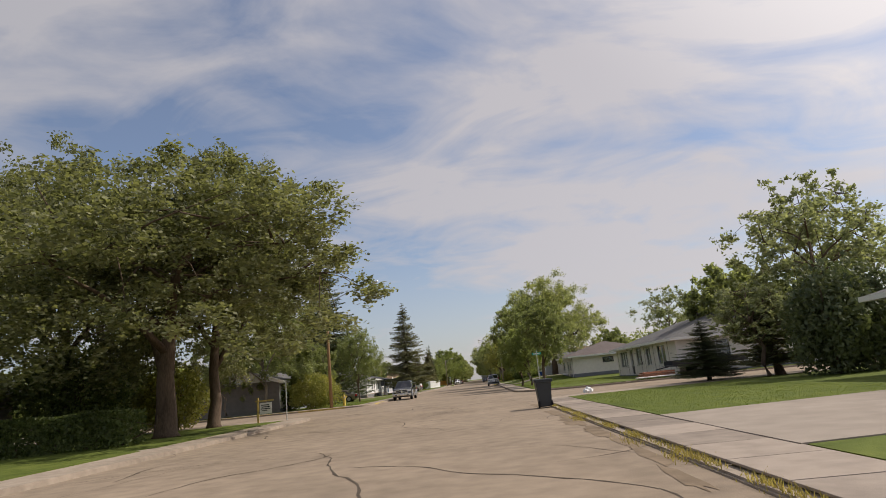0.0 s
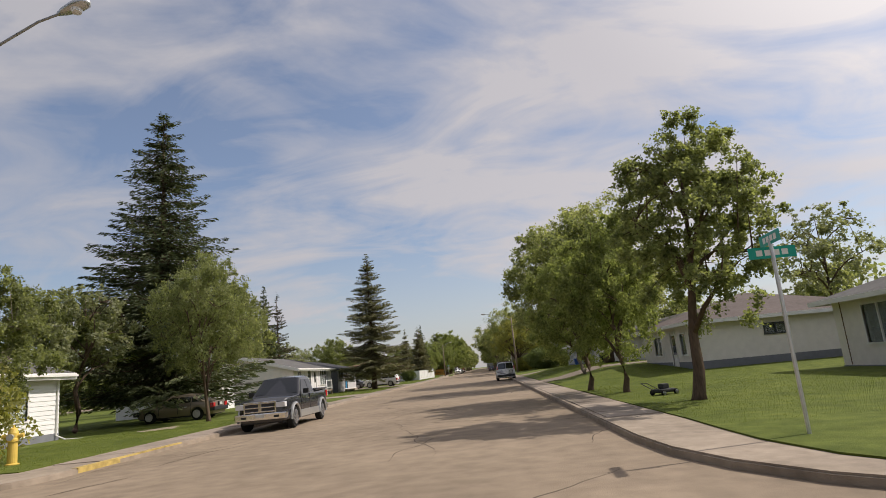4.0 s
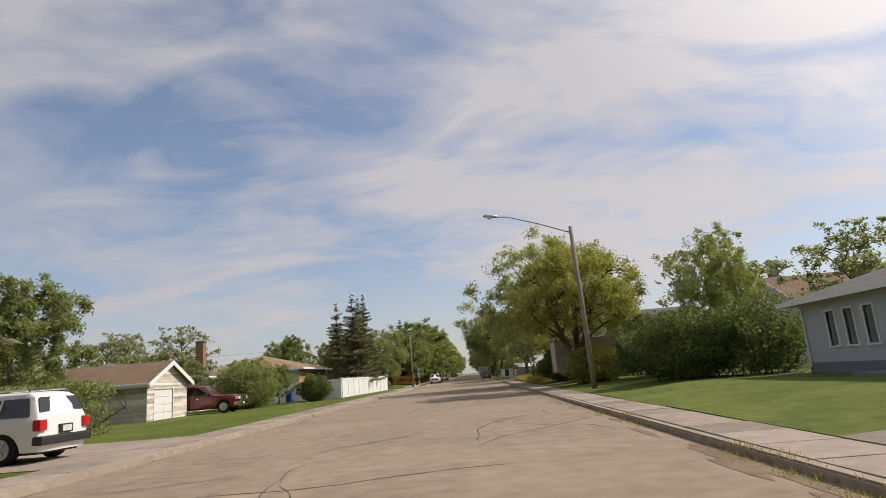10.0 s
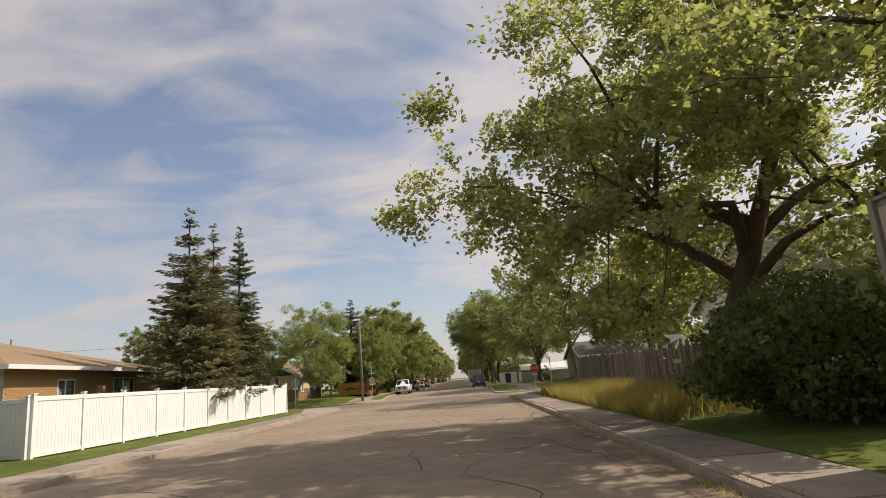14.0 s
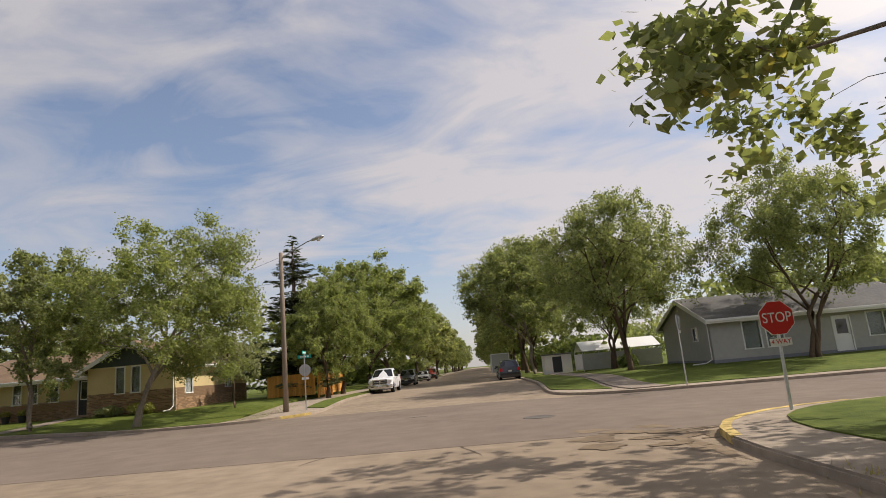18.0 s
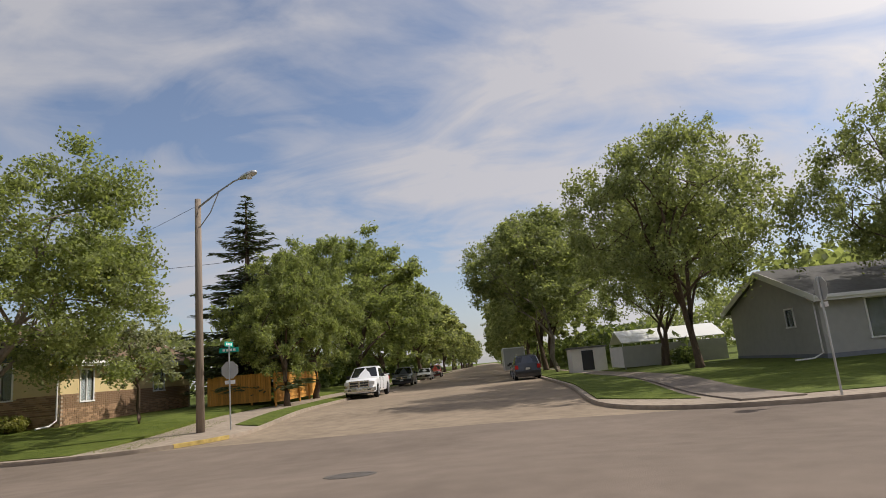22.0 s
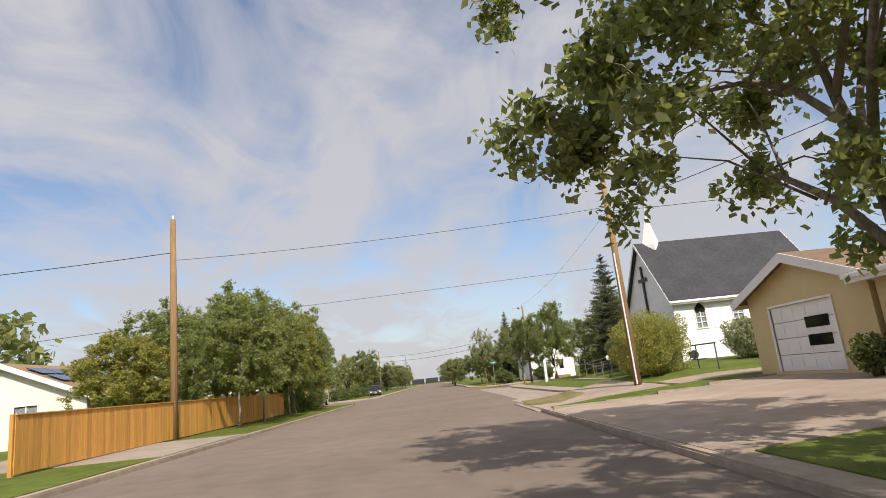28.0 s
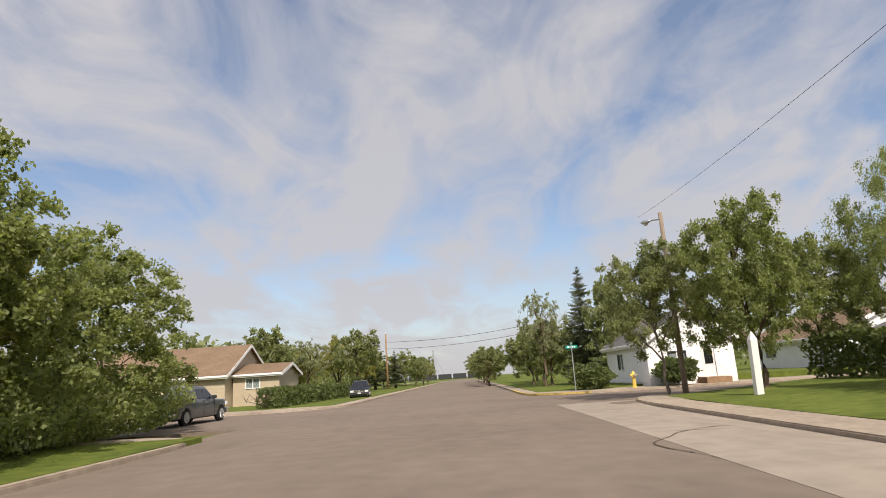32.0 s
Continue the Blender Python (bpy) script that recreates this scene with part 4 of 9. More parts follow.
def vehicle(kind, name, label, paint, x, y, z, heading, sill=None, lower=None, trim=CHROME):
    """heading: the way its nose points, degrees from +x."""
    s = CARS[kind]
    root = tagged(empty(name, (x, y, z), heading), label, "car" if kind in ("sedan", "suv") else kind)
    W = s["W"] / 2
    (fx, fr), (rx, rr) = s["front"], s["rear"]
    nose, tail = s["belt"][0][0], s["belt"][-1][0]
    under = 0.34 if kind in ("pickup", "van") else 0.26
    low = [(tail + 0.05, under)] + [(rx - rr * 1.18, under)] + [(rx - rr * 1.18 * math.cos(t), under + rr * 1.3 * math.sin(t)) for t in (math.pi * k / 8 for k in range(1, 8))] + [(rx + rr * 1.18, under)]
    low += [(fx - fr * 1.18, under)] + [(fx - fr * 1.18 * math.cos(t), under + fr * 1.3 * math.sin(t)) for t in (math.pi * k / 8 for k in range(1, 8))] + [(fx + fr * 1.18, under), (nose - 0.04, under)]
    cab = s["cab"]
    zb, zt = min(p[1] for p in cab), max(p[1] for p in cab)
    tumble = 0.15 if kind == "van" else 0.24

    def width(px, pz):
        w = W - 0.02 - 0.05 * (max(0.0, 0.75 - pz) / 0.45) ** 2 - (tumble * (pz - zb) / (zt - zb) + 0.03 if pz > zb else 0.03 * max(0.0, (pz - 0.8) / (zb - 0.8)) ** 2)
        w -= 0.17 * max(0.0, (px - nose + 0.75) / 0.75) ** 2
        return w - 0.08 * max(0.0, (tail + 0.5 - px) / 0.5) ** 2

    prof = [q for q in s["belt"] if q[0] > cab[0][0] + 0.02] + cab + [q for q in s["belt"] if q[0] < cab[-1][0] - 0.01] + low
    bm = bmesh.new()
    fa, fb = loft(bm, prof, [W] * len(prof))
    bmesh.ops.bevel(bm, geom=list({e for f in (fa, fb) for e in f.edges}), offset=0.05, segments=3, affect="EDGES", profile=0.55)
    planes = [((0, q, 0), (0, 1, 0)) for q in (-0.66 * W, -0.33 * W, 0.0, 0.33 * W, 0.66 * W)]
    planes += [((tail + 0.25 * k, 0, 0), (1, 0, 0)) for k in range(1, int((nose - tail) / 0.25))]
    planes += [((0, 0, 0.5 + 0.12 * k), (0, 0, 1)) for k in range(int((zt - 0.5) / 0.12))]
    for co, no in planes:
        bmesh.ops.bisect_plane(bm, geom=bm.verts[:] + bm.edges[:] + bm.faces[:], plane_co=co, plane_no=no)
    for v in bm.verts:
        u = v.co.y / W
        vx, vz = v.co.x, v.co.z
        v.co.y = u * width(vx, vz)
        if vz > 0.7:
            v.co.z += 0.045 * (1 - u * u) * min(1, (vz - 0.7) / 0.4)
        v.co.x += (-0.10 if vx > nose - 0.5 else 0.04 if vx < tail + 0.3 else 0.0) * u * u
    body = part("body", bm, paint, root, smooth=True)
    body.data.set_sharp_from_angle(angle=radians(32))
    part("underbody", boxm(tail + 0.2, nose - 0.2, -W + 0.25, W - 0.25, under - 0.06, under + 0.4), BLACKPL, root)

    def width_at(zz):
        return width(0.0, zz)

    def soft_corners(poly, r=0.05):
        return rounded([(px, pz, r) for px, pz in poly])

    def side_pane(poly, pname="side_window", mm=CARGLASS, out=0.016):
        poly = soft_corners(poly)
        for sd in (1, -1):
            bm = bmesh.new()
            q = [bm.verts.new((px, sd * (width_at(pz) + out), pz)) for px, pz in poly] + [bm.verts.new((px, sd * (width_at(pz) - 0.02), pz)) for px, pz in poly]
            k = len(poly)
            bm.faces.new(q[:k]); bm.faces.new(q[k:][::-1])
            for i in range(k):
                bm.faces.new((q[i], q[(i + 1) % k], q[k + (i + 1) % k], q[k + i]))
            bmesh.ops.recalc_face_normals(bm, faces=bm.faces[:])
            part(pname, bm, mm, root)

    def cross_pane(p, q, pname, split=False, out=0.014):
        """A pane across the car between two outline points."""
        (x0, z0), (x1, z1) = p, q
        d = Vector((x1 - x0, 0, z1 - z0)).normalized()
        nrm = Vector((d.z, 0, -d.x))
        if nrm.x * (1 if pname == "windscreen" else -1) < 0:
            nrm = -nrm
        spans = ((-0.93, 0.93),) if not split else ((-0.90, -0.04), (0.04, 0.90))
        for a, b in spans:
            bm = bmesh.new()
            vs = []
            for o in (out, -0.02):
                for fy, ft in rounded([(a, 0, 0.09), (b, 0, 0.09), (b, 1, 0.09), (a, 1, 0.09)]):
                    px, pz = x0 + (x1 - x0) * ft, z0 + (z1 - z0) * ft
                    uu = fy * (width_at(pz) - 0.03) / W
                    vs.append(bm.verts.new(Vector((px + (0.04 * uu * uu if pname == "rear_window" else 0), fy * (width_at(pz) - 0.03), pz + 0.045 * (1 - uu * uu))) + nrm * o))
            k = len(vs) // 2
            bm.faces.new(vs[:k]); bm.faces.new(vs[k:][::-1])
            for i in range(k):
                bm.faces.new((vs[i], vs[(i + 1) % k], vs[k + (i + 1) % k], vs[k + i]))
            bmesh.ops.recalc_face_normals(bm, faces=bm.faces[:])
            part(pname, bm, CARGLASS, root)

    def inner(p, q, f):
        return (p[0] + (q[0] - p[0]) * f, p[1] + (q[1] - p[1]) * f)

    cross_pane(inner(cab[0], cab[1], 0.1), inner(cab[0], cab[1], 0.93), "windscreen")
    if kind == "van":
        cross_pane((-2.70, 1.78), (-2.775, 1.18), "rear_window", split=True)
        side_pane([(1.55, 1.22), (0.98, 1.74), (0.3, 1.76), (0.3, 1.22)])
        for sd in (1, -1):
            part("corner_band", tubem([(-2.76, sd * (W - 0.09), 1.5), (-2.70, sd * (W - 0.15), 1.78), (-2.66, sd * (W - 0.21), 1.86)], [0.05, 0.05, 0.035], 8), DARKTRIM, root)
            part("rear_door_seam", boxm(-2.853, -2.78, min(sd * (W - 0.13), sd * (W - 0.115)), max(sd * (W - 0.13), sd * (W - 0.115)), 0.62, 1.2), GREYMETAL, root)
        part("rear_door_seam", boxm(-2.86, -2.76, -0.006, 0.006, 0.62, 1.8), GREYMETAL, root)
        part("roof_band", tubem([(-2.63, -0.76, 1.88), (-2.6, -0.4, 1.935), (-2.6, 0.0, 1.95), (-2.6, 0.4, 1.935), (-2.63, 0.76, 1.88)], [0.04] * 5, 8), mat("rusty_dark_roof_edge", (0.06, 0.025, 0.02), 0.6, var=0.3), root)
    else:
        a, b = (cab[-2], cab[-1])
        cross_pane(inner(a, b, 0.1), inner(a, b, 0.8), "rear_window")
        zl, zh = zb + 0.07, zt - 0.14
        front_x = cab[0][0] - (cab[0][0] - cab[1][0]) * (zl - zb) / (cab[1][1] - zb) - 0.12
        top_x = cab[1][0] - 0.08
        edges = [p for p in s["pillars"]]
        tail_hi, tail_lo = cab[-2][0] + 0.16, cab[-1][0] + 0.24
        cuts = [None] + edges + ["end"]
        for c0, c1 in zip(cuts, cuts[1:]):
            l_lo = front_x if c0 is None else c0 - 0.04
            l_hi = top_x if c0 is None else c0 - 0.04
            r_lo = tail_lo if c1 == "end" else c1 + 0.04
            r_hi = tail_hi if c1 == "end" else c1 + 0.04
            if l_lo - r_lo > 0.15:
                side_pane([(l_lo, zl), (l_hi, zh), (r_hi, zh), (r_lo, zl)])
    for wx, wr in ((fx, fr), (rx, rr)):
        for sd in (1, -1):
            wheel_parts(root, wx, sd * (W - 0.14), wr, 0.24, sd)
    # lamps, bumpers, grille, mirrors, handles
    zl = s["belt"][1][1]
    for sd in (1, -1):
        part("headlight", boxm(nose - 0.22, nose + 0.015, min(sd * (W - 0.42), sd * (W - 0.09)), max(sd * (W - 0.42), sd * (W - 0.09)), zl - 0.2, zl - 0.02, 0.02), CLEARLENS, root)
        if kind == "van":
            part("tail_light", boxm(-2.83, -2.66, min(sd * (W - 0.17), sd * (W - 0.055)), max(sd * (W - 0.17), sd * (W - 0.055)), 1.14, 1.47, 0.03), REDLENS, root)
            part("reverse_light", boxm(-2.834, -2.70, min(sd * (W - 0.165), sd * (W - 0.06)), max(sd * (W - 0.165), sd * (W - 0.06)), 1.26, 1.33, 0.01), CLEARLENS, root)
        else:
            tz = s["belt"][-2][1]
            part("tail_light", boxm(tail - 0.015, tail + 0.2, min(sd * (W - 0.30), sd * (W - 0.06)), max(sd * (W - 0.30), sd * (W - 0.06)), tz - 0.35, tz - 0.08, 0.02), REDLENS, root)
        part("mirror", boxm(cab[0][0] - 0.5, cab[0][0] - 0.36, min(sd * (W - 0.02), sd * (W + 0.2)), max(sd * (W - 0.02), sd * (W + 0.2)), zb + 0.03, zb + 0.22, 0.03), BLACKPL, root)
        for hx in [p + 0.25 for p in s["pillars"]]:
            part("door_handle", boxm(hx - 0.08, hx + 0.08, min(sd * (W - 0.04), sd * (W + 0.012)), max(sd * (W - 0.04), sd * (W + 0.012)), zb - 0.18, zb - 0.14, 0.008), trim, root)
        for hx in list(s["pillars"]) + [cab[0][0] - 0.15]:
            part("door_seam", boxm(hx - 0.008, hx + 0.008, min(sd * (W - 0.05), sd * (W - 0.016)), max(sd * (W - 0.05), sd * (W - 0.016)), under + 0.12, zb), BLACKPL, root)
        if lower:
            part("lower_panel", boxm(rx + rr * 1.25, fx - fr * 1.25, min(sd * (W - 0.05), sd * (W + 0.006)), max(sd * (W - 0.05), sd * (W + 0.006)), under, under + 0.26, 0.01), lower, root)
            for wx, wr in ((fx, fr), (rx, rr)):
                bm = bmesh.new()
                pts = [(wx + wr * 1.27 * math.cos(t), sd * (W + 0.0), under + wr * 1.38 * math.sin(t)) for t in (math.pi * k / 10 for k in range(11))]
                tube(bm, pts, [0.055] * 11, 6)
                part("wheel_flare", bm, lower, root)
    big = kind in ("pickup", "van")
    part("front_bumper", boxm(nose - 0.25, nose + 0.06, -W + 0.05, W - 0.05, 0.42, 0.66, 0.04), trim if kind == "pickup" else BLACKPL, root)
    part("rear_bumper", boxm(tail - 0.08, tail + 0.2, -W + 0.06, W - 0.06, 0.42, 0.64, 0.04), BLACKPL if kind != "pickup" else trim, root)
    if kind == "suv":
        for sd in (1, -1):
            part("roof_rail", tubem([(-1.9, sd * (W - 0.3), zt), (-1.8, sd * (W - 0.3), zt + 0.07), (-0.2, sd * (W - 0.3), zt + 0.08), (-0.05, sd * (W - 0.3), zt + 0.01)], [0.02] * 4, 6), trim, root)
            part("sill_trim", boxm(rx + rr * 1.2, fx - fr * 1.2, min(sd * (W - 0.1), sd * (W - 0.005)), max(sd * (W - 0.1), sd * (W - 0.005)), 0.24, 0.38, 0.02), BLACKPL, root)
    if kind == "pickup":
        for sd in (1, -1):
            part("grille_frame", boxm(nose - 0.0, nose + 0.05, min(sd * (W - 0.46), sd * (W - 0.40)), max(sd * (W - 0.46), sd * (W - 0.40)), zl - 0.36, zl + 0.03, 0.012), trim, root)
            part("fog_light", boxm(nose + 0.02, nose + 0.066, min(sd * (W - 0.5), sd * (W - 0.3)), max(sd * (W - 0.5), sd * (W - 0.3)), 0.49, 0.57, 0.01), BLACKPL, root)
        part("grille_frame", boxm(nose - 0.0, nose + 0.05, -W + 0.41, W - 0.41, zl, zl + 0.045, 0.012), trim, root)
    g = part("grille", boxm(nose - 0.1, nose + 0.025, -W + 0.44, W - 0.44, zl - 0.34, zl + 0.0, 0.03), BLACKPL, root)
    for k in range(3):
        part("grille_bar", boxm(nose + 0.0, nose + 0.045, -W + 0.42, W - 0.42, zl - 0.33 + k * 0.145, zl - 0.29 + k * 0.145, 0.008), trim, root)
    part("grille_bar", boxm(nose + 0.0, nose + 0.047, -0.06, 0.06, zl - 0.33, zl, 0.008), trim, root)
    part("number_plate", boxm(nose + 0.06, nose + 0.075, -0.16, 0.16, 0.5, 0.62, 0.004), mat("plate_white", (0.62, 0.62, 0.58), 0.5), root)
    pz = 0.92 if kind == "van" else 0.78
    py = -0.52 if kind == "van" else 0.0
    hold = part("plate_holder", boxm(tail - 0.045, tail + 0.1, py - 0.22, py + 0.22, pz - 0.11, pz + 0.11, 0.015), BLACKPL, root)
    part("number_plate", boxm(tail - 0.052, tail - 0.044, py - 0.16, py + 0.16, pz - 0.075, pz + 0.075, 0.002), MATS["plate_white"], hold)
    if s["bed"]:
        b0, b1 = s["bed"]
        part("bed_floor", boxm(b1, b0, -W + 0.14, W - 0.14, 1.24, 1.283), BLACKPL, root)
        part("bed_rail", boxm(b1, b0, W - 0.13, W - 0.04, 1.26, 1.33, 0.015), paint, root)
        part("bed_rail", boxm(b1, b0, -W + 0.04, -W + 0.13, 1.26, 1.33, 0.015), paint, root)
        part("tailgate", boxm(tail - 0.02, tail + 0.05, -W + 0.14, W - 0.14, 0.7, 1.33, 0.015), paint, root)
    return root


# ---- street furniture ----
def bins(name, label, x, y, z, rz, m, s=1.0):
    root = tagged(empty(name, (x, y, z), rz), label, "bin")
    bm = bmesh.new()
    lo = [bm.verts.new((sx * 0.23, sy * 0.27, 0.05)) for sx, sy in ((-1, -1), (1, -1), (1, 1), (-1, 1))]
    hi = [bm.verts.new((sx * 0.30, sy * 0.37, 1.0)) for sx, sy in ((-1, -1), (1, -1), (1, 1), (-1, 1))]
    bm.faces.new(lo[::-1]); bm.faces.new(hi)
    for i in range(4):
        bm.faces.new((lo[i], lo[(i + 1) % 4], hi[(i + 1) % 4], hi[i]))
    bmesh.ops.bevel(bm, geom=bm.edges[:], offset=0.03, segments=2, affect="EDGES")
    body = part("body", bm, m, root)
    part("rim", boxm(-0.34, 0.34, -0.41, 0.41, 0.97, 1.03, 0.02), m, root)
    bm = boxm(-0.36, 0.36, -0.42, 0.42, 1.03, 1.10, 0.03)
    part("lid", bm, m, root)
    bm = tubem([(-0.30, -0.44, 1.02), (0.30, -0.44, 1.02)], [0.02, 0.02], 8)
    part("handle", bm, m, root)
    for sx in (-1, 1):
        bm = bmesh.new()
        lathe(bm, [(0.13, -0.03), (0.14, 0), (0.13, 0.03)], 16)
        bmesh.ops.rotate(bm, verts=bm.verts[:], cent=(0, 0, 0), matrix=Matrix.Rotation(radians(90), 3, "Y"))
        bmesh.ops.translate(bm, verts=bm.verts[:], vec=(sx * 0.25, 0.28, 0.14))
        part("wheel", bm, RUBBER, root)
    root.scale = (s, s, s)
    return root


def hydrant(x, y, z, rz=0):
    root = tagged(empty("fire_hydrant", (x, y, z), rz), "pale yellow cast-iron fire hydrant standing on the verge", "hydrant")
    bm = bmesh.new()
    lathe(bm, [(0.17, -0.1), (0.17, 0.06), (0.12, 0.08), (0.115, 0.62), (0.15, 0.64), (0.15, 0.70), (0.12, 0.72), (0.125, 0.86), (0.09, 0.97), (0.05, 1.0)], 18)
    part("barrel", bm, HYDRANT, root, smooth=False)
    bm = bmesh.new()
    lathe(bm, [(0.03, 1.0), (0.03, 1.06)], 6)
    part("operating_nut", bm, HYDRANT, root)
    for sx in (-1, 1):
        bm = tubem([(0.1 * sx, 0, 0.78), (0.2 * sx, 0, 0.78), (0.201 * sx, 0, 0.78), (0.25 * sx, 0, 0.78)], [0.05, 0.05, 0.065, 0.065], 10)
        part("hose_cap", bm, HYDRANT, root)
    part("pumper_cap", tubem([(0, -0.1, 0.76), (0, -0.2, 0.76), (0, -0.201, 0.76), (0, -0.25, 0.76)], [0.07, 0.07, 0.085, 0.085], 12), STEEL, root)
    return root


def street_lamp(label, x, y, z, h, arm, arm_rz, rise=1.2, lean=(0.0, 0.0), m=WOODPOLE, brace=False, r=0.15):
    root = tagged(empty("street_lamp", (x, y, z)), label, "street lamp")
    top = Vector((lean[0], lean[1], h))
    part("pole", tubem([(0, 0, -0.4), tuple(top * 0.5), tuple(top)], [r, r * 0.86, r * 0.7], 12), m, root, smooth=True)
    d = Vector((math.cos(radians(arm_rz)), math.sin(radians(arm_rz)), 0))
    base = top - Vector((0, 0, 0.35))
    pts = [base, base + d * arm * 0.45 + Vector((0, 0, rise * 0.55)), base + d * arm * 0.85 + Vector((0, 0, rise * 0.95)), base + d * arm + Vector((0, 0, rise))]
    part("arm", tubem(pts, [0.04, 0.035, 0.03, 0.03], 8), GREYMETAL, root)
    if brace:
        part("brace", tubem([base - Vector((0, 0, 0.9)), base - Vector((0, 0, 0.3)) + d * arm * 0.3, base + d * arm * 0.5 + Vector((0, 0, rise * 0.6))], [0.022] * 3, 6), GREYMETAL, root)
    bm = bmesh.new()
    for k, (f, a, b) in enumerate(((0, 0.05, 0.05), (0.18, 0.12, 0.09), (0.5, 0.18, 0.12), (0.78, 0.15, 0.10), (0.86, 0.06, 0.05))):
        pass
    secs = [(0, 0.05, 0.05), (0.18, 0.12, 0.08), (0.5, 0.18, 0.11), (0.76, 0.15, 0.09), (0.86, 0.05, 0.04)]
    rings = [[bm.verts.new((f, a * math.cos(t), b * math.sin(t))) for t in (2 * math.pi * i / 12 for i in range(12))] for f, a, b in secs]
    for p, q in zip(rings, rings[1:]):
        for i in range(12):
            bm.faces.new((p[i], p[(i + 1) % 12], q[(i + 1) % 12], q[i]))
    bm.faces.new(rings[0][::-1]); bm.faces.new(rings[-1])
    head = part("lamp_head", bm, STEEL, root, smooth=True)
    head.location = pts[-1] - d * 0.08
    head.rotation_euler = (0, radians(-8), radians(arm_rz))
    bm = bmesh.new()
    lathe(bm, [(0.03, -0.19), (0.10, -0.16), (0.13, -0.08)], 14, (0.5, 0))
    part("lens", bm, CLEARLENS, head)
    return root


def text_mesh(name, body, size, material, parent, m, sx=1.0):
    cu = bpy.data.curves.new(name, "FONT")
    cu.body, cu.size, cu.align_x, cu.align_y, cu.extrude = body, size, "CENTER", "CENTER", 0.002
    tmp = bpy.data.objects.new(name, cu)
    scene.collection.objects.link(tmp)
    dg = bpy.context.evaluated_depsgraph_get()
    me = bpy.data.meshes.new_from_object(tmp.evaluated_get(dg))
    bpy.data.objects.remove(tmp)
    me.materials.clear()
    me.materials.append(material)
    ob = new(name, me)
    ob.parent = parent
    ob.matrix_basis = m @ Matrix.Diagonal((sx, 1, 1, 1))
    return ob


def upright(x, y, z, rz):
    """Turns flat lettering to stand upright, facing -y before the turn rz."""
    return pose(x, y, z, 90, 0, rz)


def octagon(name, r, th, material, parent, z, y):
    bm = bmesh.new()
    pts = [(r * math.cos(math.pi / 8 + k * math.pi / 4), r * math.sin(math.pi / 8 + k * math.pi / 4)) for k in range(8)]
    a = [bm.verts.new((px, y, z + pz)) for px, pz in pts]
    b = [bm.verts.new((px, y + th, z + pz)) for px, pz in pts]
    bm.faces.new(a); bm.faces.new(b[::-1])
    for i in range(8):
        bm.faces.new((a[i], a[(i + 1) % 8], b[(i + 1) % 8], b[i]))
    bmesh.ops.recalc_face_normals(bm, faces=bm.faces[:])
    return part(name, bm, material, parent)


def name_blades(root, z, rz2=90, w=0.75):
    """Two green street-name plates, with bars for the writing."""
    for k, (zz, r) in enumerate(((z, 0), (z + 0.22, rz2))):
        bl = part("name_plate", boxm(-w / 2, w / 2, -0.004, 0.004, -0.09, 0.09), SIGNGREEN, root, "green plate with white lettering")
        bl.location, bl.rotation_euler = (0, 0, zz), (0, 0, radians(r))
        for sd in (-1, 1):
            bm = bmesh.new()
            for i in range(4):
                a = -w * 0.34 + i * w * 0.18
                cube(bm, a, a + w * 0.13, min(sd * 0.004, sd * 0.006), max(sd * 0.004, sd * 0.006), -0.045, 0.045)
            part("lettering", bm, WHITE, bl)


def sign_post(name, label, x, y, z, h, stop=None, blades=False, rz=0, lean=(0, 0), rz2=90):
    root = tagged(empty(name, (x, y, z), rz), label, "street sign")
    part("post", tubem([(0, 0, -0.3), (lean[0], lean[1], h)], [0.032, 0.03], 8), STEEL, root)
    if blades:
        g = empty("name_plates"); g.parent = root; g.location = (lean[0], lean[1], h)
        g2 = part("cap", tubem([(0, 0, -0.03), (0, 0, 0.3)], [0.036, 0.03], 8), STEEL, root)
        g2.location = (lean[0], lean[1], h)
        bpy.data.objects.remove(g)
        name_blades(g2, 0.1, rz2)
    if stop is not None:
        zz = stop
        k = lean[0] * zz / h, lean[1] * zz / h
        o = octagon("stop_plate", 0.33, 0.004, STOPRED, root, zz, -0.042)
        o.location = (k[0], k[1], 0)
        rim = octagon("white_border", 0.345, 0.003, WHITE, root, zz, -0.0375)
        rim.location = o.location
        bk = octagon("plate_back", 0.345, 0.003, SIGNBACK, root, zz, -0.0335)
        bk.location = o.location
        text_mesh("stop_letters", "STOP", 0.27, WHITE, o, upright(0, -0.0455, zz, 0), 0.85)
        tab = part("tab_plate", boxm(-0.2, 0.2, -0.042, -0.036, zz - 0.52, zz - 0.38), WHITE, root)
        tab.location = o.location
        text_mesh("tab_letters", "4 WAY", 0.12, STOPRED, tab, upright(0, -0.0445, zz - 0.45, 0))
    return root


def utility_pole(label, x, y, z, h, lean=(0, 0), m=WOODPOLE):
    root = tagged(empty("utility_pole", (x, y, z)), label, "utility pole")
    part("pole", tubem([(0, 0, -0.5), (lean[0] * 0.5, lean[1] * 0.5, h * 0.5), (lean[0], lean[1], h)], [0.17, 0.15, 0.12], 12), m, root, smooth=True)
    bm = bmesh.new()
    lathe(bm, [(0.03, h), (0.045, h + 0.05), (0.05, h + 0.12), (0.03, h + 0.2)], 10, lean)
    part("insulator", bm, WHITE, root)
    return root


